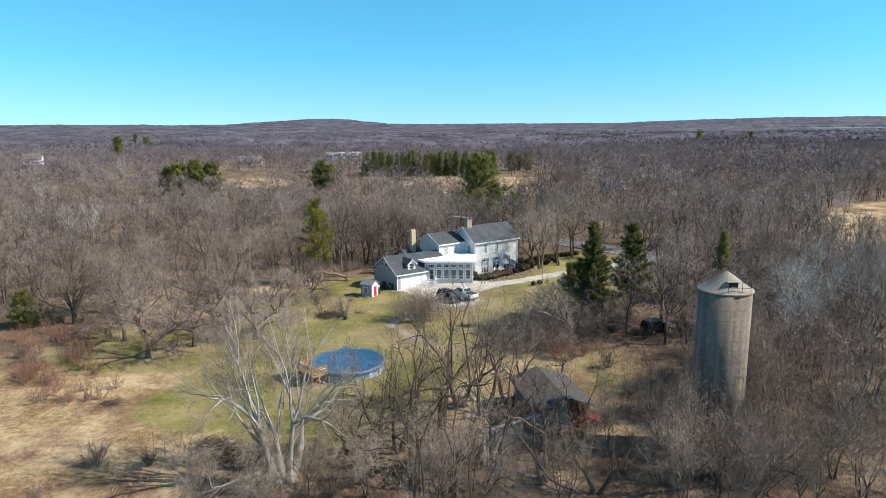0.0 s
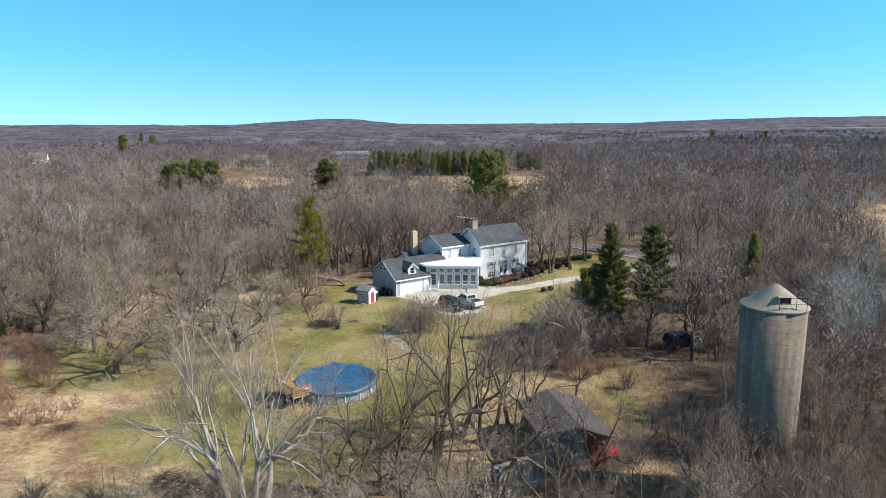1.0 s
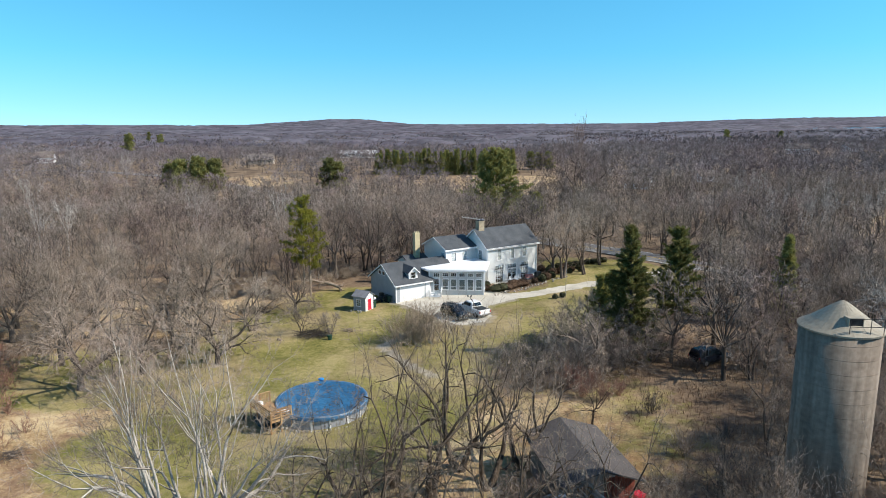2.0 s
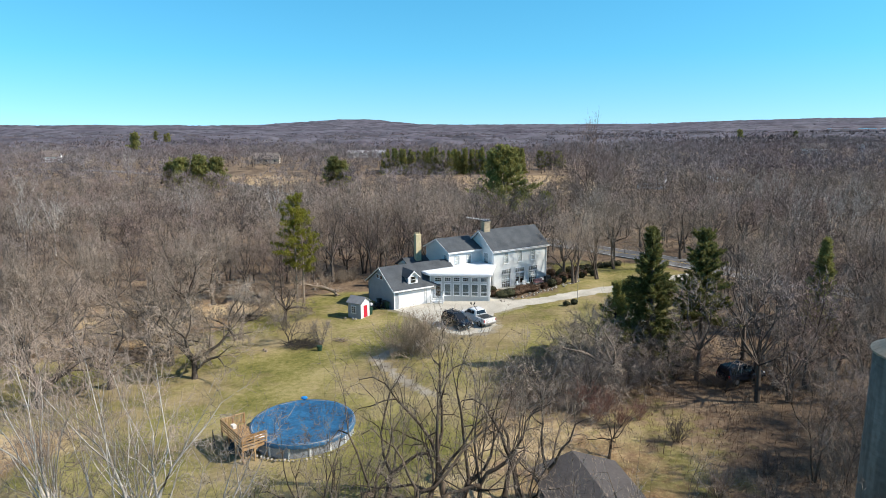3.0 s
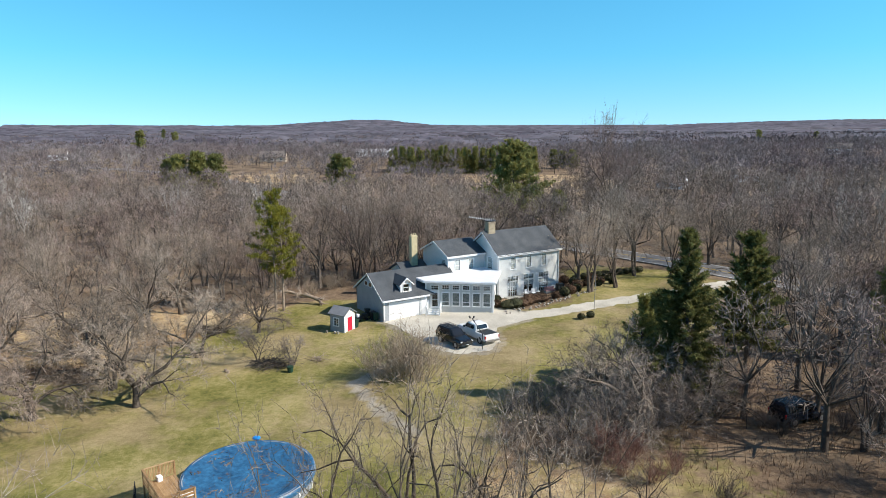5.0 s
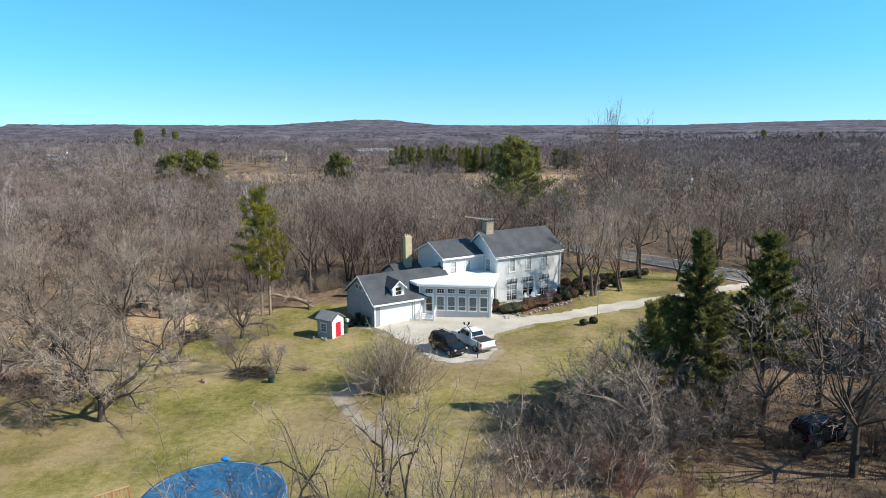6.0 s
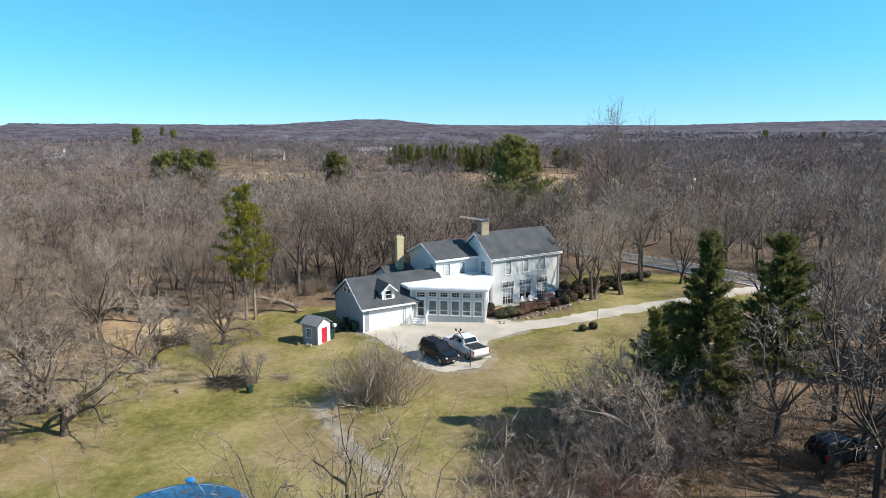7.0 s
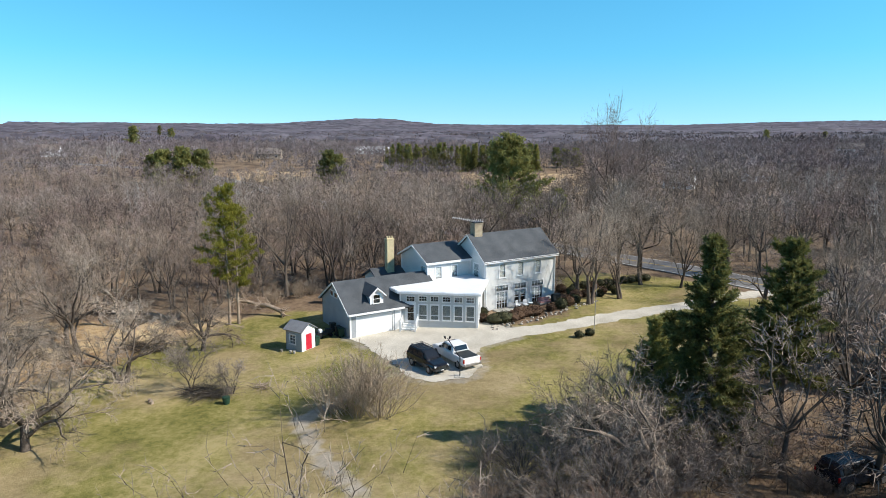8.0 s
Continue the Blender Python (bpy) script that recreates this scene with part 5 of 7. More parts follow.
# ---- bins and clutter along the garage gable ----
def wheelie_bin(x, y, turn, mat, label):
    b = thing("wheeled_bin", pose(x, y, gz(x, y), 0, 0, turn), label, "bin", "bins beside the garage")
    bm = bmesh.new()
    vs = box(bm, -0.27, 0.27, -0.3, 0.3, 0.08, 1.0)
    for w in vs[:4]:
        w.co.x *= 0.78
        w.co.y *= 0.78
    part("body", bm, mat, b)
    part("lid", boxed(-0.31, 0.31, -0.34, 0.36, 1.0, 1.06, None, 0.02), mat, b)
    for s in (-0.26, 0.26):
        bm = bmesh.new()
        rod(bm, (s - 0.03, 0.26, 0.1), (s + 0.03, 0.26, 0.1), 0.1, 10)
        part("wheel", bm, RUBBER, b)


for i, (du, dv) in enumerate(((-0.55, 1.2), (-0.6, 2.0), (-0.6, 3.6))):
    p = pose(HX, HY, 0, 0, 0, HA) @ Vector((GU0 + du, GV0 + dv, 0))
    wheelie_bin(p.x, p.y, HA + 90, (PLASTIC_GREEN, PLASTIC_DARK, PLASTIC_DARK)[i], "dark wheeled rubbish bin standing by the garage wall")
wheelie_bin(-12.3, 114.6, 60, PLASTIC_GREEN, "green wheeled bin standing behind the shed")
mower = thing("lawn_tractor", pose(-12.3, 117.6, gz(-12.3, 117.6), 0, 0, 40), "small dark lawn tractor parked by the garage", "lawn mower")
bm = bmesh.new()
box(bm, -0.85, 0.35, -0.38, 0.38, 0.28, 0.55)
box(bm, 0.25, 0.95, -0.30, 0.30, 0.35, 0.85)
bmesh.ops.bevel(bm, geom=list(bm.edges), offset=0.05, segments=2, affect="EDGES")
part("body", bm, PLASTIC_DARK, mower)
part("seat", boxed(-0.62, -0.2, -0.24, 0.24, 0.55, 0.95, None, 0.06), TRIM, mower, "pale seat")
for x, y, r in ((-0.55, -0.42, 0.27), (-0.55, 0.42, 0.27), (0.7, -0.38, 0.19), (0.7, 0.38, 0.19)):
    bm = bmesh.new()
    rod(bm, (x, y - 0.09, r), (x, y + 0.09, r), r, 14)
    part("wheel", bm, RUBBER, mower)


# ---- vehicles ----
def hull(bm, stations, mid=0.55):
    """A body out of cross-sections along x: (x, half width low, half width high, z low, z high)."""
    rings = []
    for x, wl_, wh, z0, z1 in stations:
        zm = z0 + (z1 - z0) * mid
        pts = [(-wl_ * 0.93, z0), (-wl_, z0 + 0.12), (-wl_, zm), (-wh, z1 - 0.05), (-wh * 0.9, z1), (wh * 0.9, z1), (wh, z1 - 0.05), (wl_, zm), (wl_, z0 + 0.12), (wl_ * 0.93, z0)]
        rings.append([bm.verts.new((x, y, z)) for y, z in pts])
    for a_, b_ in zip(rings[:-1], rings[1:]):
        n_ = len(a_)
        for i in range(n_):
            bm.faces.new((a_[i], a_[(i + 1) % n_], b_[(i + 1) % n_], b_[i]))
    bm.faces.new(rings[0])
    bm.faces.new(rings[-1][::-1])


def wheels(car, xs, half, r, mat=None):
    for x in xs:
        for s in (-1, 1):
            bm = bmesh.new()
            rod(bm, (x, s * (half - 0.24), r), (x, s * (half + 0.01), r), r, 22)
            ty = part("tyre", bm, RUBBER, car)
            bm = bmesh.new()
            rod(bm, (x, s * (half - 0.02), r), (x, s * (half + 0.02), r), r * 0.62, 16)
            part("rim", bm, mat or RIM, ty)
            bm = bmesh.new()
            rod(bm, (x, s * (half - 0.16), r), (x, s * (half + 0.004), r), r * 1.17, 22)
            part("wheel_arch", bm, PLASTIC_DARK, car)


def pickup(m, paint, label):
    car = thing("pickup_truck", m, label, "pickup truck")
    bm = bmesh.new()
    hull(bm, [(-2.9, 0.90, 0.90, 0.55, 1.15), (-2.82, 0.98, 0.96, 0.45, 1.22), (-0.75, 1.0, 0.98, 0.42, 1.22), (0.9, 1.0, 0.98, 0.42, 1.25), (1.1, 1.0, 0.95, 0.42, 1.24), (2.6, 0.97, 0.86, 0.42, 1.12), (2.9, 0.84, 0.72, 0.5, 0.98)])
    part("body", bm, paint, car)
    bm = bmesh.new()
    hull(bm, [(-1.02, 0.93, 0.86, 1.2, 1.34), (-0.78, 0.94, 0.76, 1.2, 1.88), (0.45, 0.94, 0.76, 1.2, 1.93), (0.75, 0.93, 0.74, 1.2, 1.86), (1.45, 0.90, 0.80, 1.15, 1.30)], 0.2)
    cabin = part("cabin", bm, paint, car)
    part("bed_cover", boxed(-2.72, -1.0, -0.82, 0.82, 1.215, 1.255, None, 0.015), PLASTIC_DARK, car, "black bed cover")
    for s in (-1, 1):
        for x0, x1 in ((-0.62, -0.02), (0.05, 0.78)):
            bm = bmesh.new()
            q = [(x0, s * 0.955, 1.36), (x1 + (0.22 if x1 > 0.5 else 0), s * 0.955, 1.36), (x1, s * 0.835, 1.78), (x0 + 0.04, s * 0.835, 1.78)]
            slab(bm, q if s > 0 else q[::-1], 0.03)
            part("side_window", bm, CARGLASS, cabin)
    bm = bmesh.new()
    slab(bm, [(1.42, -0.74, 1.36), (1.42, 0.74, 1.36), (0.84, 0.67, 1.87), (0.84, -0.67, 1.87)], 0.02)
    part("windscreen", bm, CARGLASS, cabin)
    bm = bmesh.new()
    slab(bm, [(-1.03, -0.74, 1.40), (-0.85, -0.66, 1.82), (-0.85, 0.66, 1.82), (-1.03, 0.74, 1.40)], 0.03)
    part("rear_window", bm, CARGLASS, cabin)
    for s in (-1, 1):
        part("tail_light", boxed(-2.91, -2.82, s * 0.93 - 0.07, s * 0.93 + 0.07, 0.78, 1.12, None, 0.01), LAMPRED, car)
        part("headlight", boxed(2.70, 2.87, s * 0.72 - 0.16, s * 0.72 + 0.16, 0.82, 1.0, None, 0.01), LAMPCLEAR, car)
        part("wing_mirror", boxed(0.95, 1.12, s * 1.1 - 0.12, s * 1.1 + 0.08, 1.25, 1.48, None, 0.02), PLASTIC_DARK, car)
    part("rear_bumper", boxed(-3.05, -2.86, -0.95, 0.95, 0.45, 0.68, None, 0.03), RIM, car)
    part("plate_bar", boxed(-2.935, -2.915, -0.16, 0.16, 0.80, 0.90), TRIM, car)
    wheels(car, (-1.85, 1.95), 0.98, 0.40)
    return car


def wagon(m, paint, label, rack=True):
    car = thing("sport_utility_vehicle", m, label, "car")
    bm = bmesh.new()
    hull(bm, [(-2.32, 0.82, 0.80, 0.5, 1.1), (-2.25, 0.92, 0.90, 0.42, 1.18), (0.5, 0.94, 0.91, 0.38, 1.18), (0.85, 0.94, 0.86, 0.38, 1.14), (2.05, 0.90, 0.76, 0.38, 1.0), (2.35, 0.76, 0.64, 0.45, 0.88)])
    part("body", bm, paint, car)
    bm = bmesh.new()
    hull(bm, [(-2.22, 0.87, 0.68, 1.1, 1.62), (-2.0, 0.88, 0.70, 1.1, 1.80), (-0.1, 0.88, 0.70, 1.1, 1.84), (0.2, 0.87, 0.68, 1.1, 1.79), (0.95, 0.84, 0.74, 1.05, 1.19)], 0.16)
    cabin = part("cabin", bm, paint, car)
    for s in (-1, 1):
        for x0, x1 in ((-2.0, -1.3), (-1.22, -0.5), (-0.42, 0.30)):
            bm = bmesh.new()
            q = [(x0, s * 0.895, 1.25), (x1 + (0.25 if x1 > 0 else 0), s * 0.895, 1.25), (x1, s * 0.775, 1.70), (x0 + 0.03, s * 0.775, 1.70)]
            slab(bm, q if s > 0 else q[::-1], 0.03)
            part("side_window", bm, CARGLASS, cabin)
    bm = bmesh.new()
    slab(bm, [(0.90, -0.66, 1.22), (0.90, 0.66, 1.22), (0.27, 0.60, 1.79), (0.27, -0.60, 1.79)], 0.02)
    part("windscreen", bm, CARGLASS, cabin)
    bm = bmesh.new()
    slab(bm, [(-2.26, -0.66, 1.24), (-2.26, 0.66, 1.24), (-2.10, 0.58, 1.70), (-2.10, -0.58, 1.70)], 0.03)
    part("rear_window", bm, CARGLASS, cabin)
    for s in (-1, 1):
        part("headlight", boxed(2.12, 2.33, s * 0.64 - 0.14, s * 0.64 + 0.14, 0.74, 0.90, None, 0.02), LAMPCLEAR, car)
        part("tail_light", boxed(-2.34, -2.25, s * 0.82 - 0.06, s * 0.82 + 0.06, 0.8, 1.1, None, 0.01), LAMPRED, car)
        part("wing_mirror", boxed(0.52, 0.68, s * 1.0 - 0.10, s * 1.0 + 0.08, 1.12, 1.30, None, 0.02), paint, car)
    part("grille", boxed(2.30, 2.365, -0.42, 0.42, 0.62, 0.84, None, 0.01), PLASTIC_DARK, car)
    part("front_bumper", boxed(2.25, 2.42, -0.82, 0.82, 0.42, 0.58, None, 0.03), PLASTIC_DARK, car)
    part("plate_bar", boxed(2.42, 2.43, -0.16, 0.16, 0.46, 0.55), TRIM, car)
    if rack:
        bm = bmesh.new()
        for s in (-0.62, 0.62):
            rod(bm, (-1.9, s, 1.95), (0.0, s, 1.95), 0.025, 6)
        for k in range(6):
            rod(bm, (-1.9 + 0.38 * k, -0.62, 1.93), (-1.9 + 0.38 * k, 0.62, 1.93), 0.02, 6)
        for x in (-1.8, -0.1):
            for s in (-0.62, 0.62):
                rod(bm, (x, s, 1.78), (x, s, 1.95), 0.02, 6)
        part("roof_rack", bm, DARK_METAL, car)
    wheels(car, (-1.38, 1.42), 0.92, 0.37)
    return car


wagon(pose(0.25, 108.35, gz(0.25, 108.35) + 0.035, 0, 0, -49), BLACKCAR, "black sport utility vehicle with a roof rack on the gravel court")
pickup(pose(2.75, 110.2, gz(2.75, 110.2) + 0.035, 0, 0, 127), WHITECAR, "white crew-cab pickup with a black bed cover on the gravel court")
wagon(pose(29.0, 89.2, gz(29.0, 89.2), 0, 0, 25), BLUECAR, "dark blue car parked in shade under the trees", False)

lamp = thing("yard_lamp", pose(3.45, 106.2, gz(3.45, 106.2)), "leaning dark metal yard lamp post with a double head", "lamp post")
bm = bmesh.new()
rod(bm, (0, 0, -0.1), (0, 0, 1.8), 0.05, 8)
rod(bm, (0, 0, 1.8), (-1.15, 0.1, 3.55), 0.04, 8)
part("post", bm, DARK_METAL, lamp)
for dx in (-0.18, 0.16):
    bm = bmesh.new()
    rod(bm, (-1.15 + dx, 0.1, 3.50), (-1.15 + dx * 1.5, 0.1, 3.74), 0.06, 8, 0.11)
    part("lamp_head", bm, DARK_METAL, lamp)
part("footing", boxed(-0.5, 0.5, -0.4, 0.4, -0.1, 0.06, None, 0.02), CONCRETE_PALE, lamp)

# ---- outbuilding, ruined byre and slab near the silo ----
barn = thing("outbuilding", pose(10.7, 63.8, gz(10.9, 64.1), 0, 0, 103), "low weathered outbuilding with faded red boards and a grey roof", "outbuilding")
BL, BD, BE, BP = 3.3, 2.7, 2.7, 3.6
wall("side_wall", (-BL, -BD), 0, 2 * BL, -0.2, BE, [], REDWOOD, barn, 0.12)
wall("side_wall", (BL, BD), 180, 2 * BL, -0.2, BE, [], GREYWOOD, barn, 0.12)
wall("gable_wall", (-BL, BD), -90, 2 * BD, -0.2, BE, [(1.2, 2.5, -0.2, 2.1)], GREYWOOD, barn, 0.12, gable=BP - BE)
wall("gable_wall", (BL, -BD), 90, 2 * BD, -0.2, BE, [], GREYWOOD, barn, 0.12, gable=BP - BE)
for k in range(22):
    x = -BL + 2 * BL * k / 22
    part("board", boxed(x + 0.01, x + 2 * BL / 22 - 0.012, -BD - 0.03, -BD - 0.003, -0.1 + 0.1 * (k % 3), BE - 0.05), REDWOOD, barn)
for k in range(9):
    y = -BD + 2.2 * k / 9
    part("board", boxed(-BL - 0.03, -BL - 0.003, y + 0.01, y + 2.2 / 9 - 0.012, -0.1, BE - 0.05 + 0.1 * (k % 2)), REDWOOD, barn)
gable_roof("roof", -BL, BL, -BD, BD, BE, BP, barn, over=0.4, thick=0.1, mat=material("faded_grey_roofing", (0.06, 0.053, 0.05), (0.115, 0.102, 0.096), 0.4, 0.85, 0.02, fine=12.0), rake=0.95)

ruin = thing("ruined_byre", pose(9.2, 58.9, gz(7.4, 56.7), 0, 0, 211), "roofless ruined byre wall of grey boards and posts", "ruin")
for k in range(26):
    x = 0.25 * k
    part("board", boxed(x, x + 0.235, -0.02 - 0.012 * (k % 2), 0.02, 0.35, 2.25 + 0.12 * math.sin(k * 1.7)), SILVERED, ruin)
part("footing", boxed(-0.1, 6.7, -0.16, 0.16, -0.2, 0.35), CONCRETE_PALE, ruin)
for k in range(6):
    part("post", boxed(1.12 * k - 0.07, 1.12 * k + 0.07, -0.19, -0.05, 0.0, 2.45), SILVERED, ruin)
part("top_plate", boxed(-0.1, 6.7, -0.16, 0.12, 2.45, 2.6), SILVERED, ruin)
ruin2 = thing("collapsed_lean_to", pose(10.6, 60.4, gz(9.9, 59), 0, 0, 212), "collapsed lean-to with broken rafters", "ruin")
for k in range(9):
    part("rafter", boxed(0.42 * k, 0.42 * k + 0.07, -0.1, 2.6, 2.45, 2.55, pose(0, 0, 0, -7 - 2 * (k % 3), 0, 3 * math.sin(k * 2.1))), GREYWOOD if k % 2 else STONE, ruin2)
for x in (0.05, 1.7, 3.4):
    part("post", boxed(x, x + 0.12, -0.05, 0.07, -0.1, 2.42), GREYWOOD, ruin2)
part("wall_plate", boxed(-0.1, 3.7, -0.08, 0.08, 2.40, 2.5), GREYWOOD, ruin2)
pal = thing("timber_stack", pose(4.9, 54.6, gz(4.9, 54.6), 0, 0, 30), "heap of old window frames and timber", "timber")
for k in range(3):
    part("beam", boxed(-1.2, 1.2, -0.6 + 0.55 * k, -0.5 + 0.55 * k, 0.0, 0.55), GREYWOOD, pal)
for k in range(4):
    part("cross_piece", boxed(-1.15 + 0.72 * k, -1.06 + 0.72 * k, -0.62, 0.62, 0.56, 0.64), STONE, pal)
slabm = thing("concrete_pad", pose(8.6, 51.6, gz(8.6, 51.6), 0, 0, -35), "cracked grey concrete yard slab among weeds", "slab", kind="structure")
part("pad", boxed(-2.8, 2.8, -1.3, 1.3, -0.2, 0.07, None, 0.03), CONCRETE, slabm)
trac = thing("garden_cart", pose(14.6, 61.9, gz(14.6, 61.9), 0, 0, 30), "small red garden cart beside the outbuilding", "cart")
bm = bmesh.new()
vs = box(bm, -0.45, 0.45, -0.3, 0.3, 0.35, 0.75)
for w in vs[:4]:
    w.co.x *= 0.75
part("tub", bm, REDPAINT, trac)
for s in (-0.28, 0.28):
    bm = bmesh.new()
    rod(bm, (0.2, s - 0.04, 0.2), (0.2, s + 0.04, 0.2), 0.2, 12)
    part("wheel", bm, RUBBER, trac)
bm = bmesh.new()
for s in (-0.22, 0.22):
    rod(bm, (-0.3, s, 0.5), (-1.0, s, 0.75), 0.02, 5)
    rod(bm, (-0.3, s, 0.5), (-0.35, s, 0.0), 0.02, 5)
part("handle", bm, DARK_METAL, trac)

# ---- beds, hedge and terrace before the main block ----
def clump(name, x, y, w, d, h, mat, label, category, turn=0.0, group="", seed=1, n=900):
    """A dense small-leaved shrub: dark heart and a shell of short shoots with an uneven outline."""
    ob = thing(name, pose(x, y, gz(x, y), 0, 0, turn), label, category, group)
    rg = np.random.default_rng(seed)
    bm_ = bmesh.new()
    rnd = random.Random(seed)
    blob(bm_, (0, 0, h * 0.42), (w * 0.42, d * 0.42, h * 0.42), rnd, 0.12, 2)
    part("heart", bm_, mat, ob)
    g_ = Geo()
    for _ in range(n):
        q = unit(rg.normal(size=3) + np.array((0, 0, 0.35)))
        p = np.array((q[0] * w * 0.43, q[1] * d * 0.43, h * 0.42 + q[2] * h * 0.45)) * rg.uniform(0.8, 1.0)
        p[2] = max(p[2], 0.02)
        g_.blade(p, p + unit(q + rg.normal(size=3) * 0.6) * rg.uniform(0.1, 0.26), 0.07, rg)
    soup("foliage", *g_.arrays(), mat, ob)
    return ob


H2W = pose(HX, HY, 0, 0, 0, HA)
rng = np.random.default_rng(3)
for k in range(7):
    p = H2W @ Vector((-1.6 + 0.95 * k, -4.7 - 0.35 * math.sin(k), 0))
    clump("hedge_shrub", p.x, p.y, 2.6, 2.3, 1.3 + 0.2 * math.sin(k * 2.0), HEDGE_BROWN if k > 1 else HEDGE, "russet-brown clipped shrub in the front bed", "shrub", HA, "shrubs before the house", 40 + k)
for k, (u_, v_, s) in enumerate(((6.6, -4.6, 1.1), (8.4, -4.4, 1.5), (9.8, -4.0, 1.6), (11.4, -3.6, 1.3), (12.6, -2.4, 1.6), (13.6, -0.6, 1.5), (-2.6, -3.4, 1.1), (-1.4, -1.6, 1.3), (13.4, 1.4, 1.4), (15.0, 0.6, 1.3), (14.6, -1.8, 1.0), (16.2, -3.0, 1.0), (17.5, -2.2, 1.1), (18.6, -3.4, 0.9), (16.8, -0.6, 1.3), (19.6, -1.6, 1.0), (18.4, 0.4, 1.2))):
    p = H2W @ Vector((u_, v_, 0))
    clump("garden_shrub", p.x, p.y, s * 1.2, s * 1.1, s, HEDGE if k % 2 else HEDGE_BROWN, "dark rounded garden shrub in the front bed", "shrub", 0, "shrubs before the house", 60 + k)
for k in range(9):
    x, y = 18.5 + 1.15 * k, 139.0 + 0.55 * k
    clump("box_hedge", x, y, 1.5, 1.4, 1.15, HEDGE, "dark clipped hedge shrub by the lawn", "hedge", 25, "hedge by the road lawn", 80 + k, 500)
for k, (x, y, s) in enumerate(((15.4, 117.5, 0.8), (16.6, 118.2, 0.85))):
    clump("round_bush", x, y, s * 1.3, s * 1.2, s, HEDGE, "small round dark bush on the lawn", "shrub", 0, "bushes on the lawn", 95 + k, 400)
for k in range(70):
    s = k / 69
    p = H2W @ Vector((-3.6 + 17.5 * s + rng.normal() * 0.3, -5.9 - 0.5 * math.sin(s * 4) + 1.2 * s * s + rng.normal() * 0.38, 0))
    st = thing("bed_stone", pose(p.x, p.y, gz(p.x, p.y), 0, 0, rng.uniform(0, 360)), "pale fieldstone edging the front bed", "stone", "stones edging the bed")
    bm = bmesh.new()
    r = rng.uniform(0.10, 0.24)
    blob(bm, (0, 0, r * 0.4), (r, r * rng.uniform(0.6, 0.95), r * 0.7), random, 0.18, 1)
    part("stone", bm, STONE, st)
tb = thing("stone_terrace", pose(HX, HY, gz(8, 128), 0, 0, HA), "flagstone terrace along the front wall", "terrace", kind="structure")
for i in range(14):
    for j in range(3):
        x, y = 1.0 + 0.72 * i, -2.3 + 0.72 * j
        part("flagstone", boxed(x, x + 0.68, y, y + 0.68, -0.1, 0.05 + 0.01 * ((i + j) % 3)), CONCRETE_PALE, tb)


def patio_chair(u_, v_, turn, mat, label):
    p = H2W @ Vector((u_, v_, 0))
    c = thing("patio_chair", pose(p.x, p.y, gz(8, 128) + 0.05, 0, 0, HA + turn), label, "chair", "chairs on the terrace")
    part("seat", boxed(-0.28, 0.28, -0.28, 0.28, 0.38, 0.46, None, 0.02), mat, c)
    part("backrest", boxed(-0.28, 0.28, 0.24, 0.32, 0.46, 0.98, None, 0.02), mat, c)
    for x in (-0.25, 0.25):
        for y in (-0.25, 0.25):
            part("leg", boxed(x - 0.02, x + 0.02, y - 0.02, y + 0.02, 0, 0.38), DARK_METAL, c)


for u_, v_, t_ in ((4.2, -1.3, 20), (5.2, -1.5, -15), (6.2, -1.2, 40)):
    patio_chair(u_, v_, t_, TRIM, "pale metal patio chair on the terrace")
p = H2W @ Vector((8.1, -1.6, 0))
sofa = thing("garden_bench", pose(p.x, p.y, gz(8, 128) + 0.05, 0, 0, HA - 8), "garden bench with faded red striped cushions", "bench")
part("bench_frame", boxed(-0.85, 0.85, -0.35, 0.35, 0.0, 0.35, None, 0.02), GREYWOOD, sofa)
part("seat_cushion", boxed(-0.8, 0.8, -0.33, 0.25, 0.35, 0.5, None, 0.04), FABRIC, sofa)
part("back_cushion", boxed(-0.8, 0.8, 0.2, 0.38, 0.4, 0.9, None, 0.04), FABRIC, sofa)
p = H2W @ Vector((10.1, -1.4, 0))
grill = thing("barbecue_grill", pose(p.x, p.y, gz(8, 128) + 0.05, 0, 0, HA), "black covered barbecue grill on the terrace", "grill")
part("cover", boxed(-0.6, 0.6, -0.32, 0.32, 0.0, 1.12, None, 0.08), PLASTIC_DARK, grill)
flag = thing("feeder_pole", pose(17.3, 120.0, gz(17.3, 120)), "tall thin grey pole standing on the lawn", "pole")
bm = bmesh.new()
rod(bm, (0, 0, -0.1), (0.05, 0, 5.2), 0.04, 6, 0.03)
part("pole", bm, GREYWOOD, flag)

# ---- lawn clutter ----
for k, (x, y, h) in enumerate(((-26.9, 58.2, 2.1), (-25.4, 57.2, 1.9))):
    st = thing("marker_stake", pose(x, y, gz(x, y), 2, 3, 0), "thin pale upright stake in the weeds", "stake", "stakes in the weeds")
    bm = bmesh.new()
    rod(bm, (0, 0, -0.1), (0, 0, h), 0.045, 6)
    part("stake", bm, STONE, st)
st = thing("compost_tub", pose(-15.8, 99.7, gz(-15.8, 99.7)), "dark green garden tub beside the brush pile", "tub")
bm = bmesh.new()
rod(bm, (0, 0, 0), (0, 0, 0.6), 0.26, 12, 0.34)
part("tub", bm, PLASTIC_GREEN, st)
for k, (x, y) in enumerate(((-22.6, 99.8), (-22.2, 99.4))):
    st = thing("tree_stump", pose(x, y, gz(x, y)), "short pale cut tree stump on the lawn", "stump", "stumps on the lawn")
    bm = bmesh.new()
    rod(bm, (0, 0, -0.05), (0, 0, 0.3), 0.17, 9, 0.15)
    part("stump", bm, LOG, st)
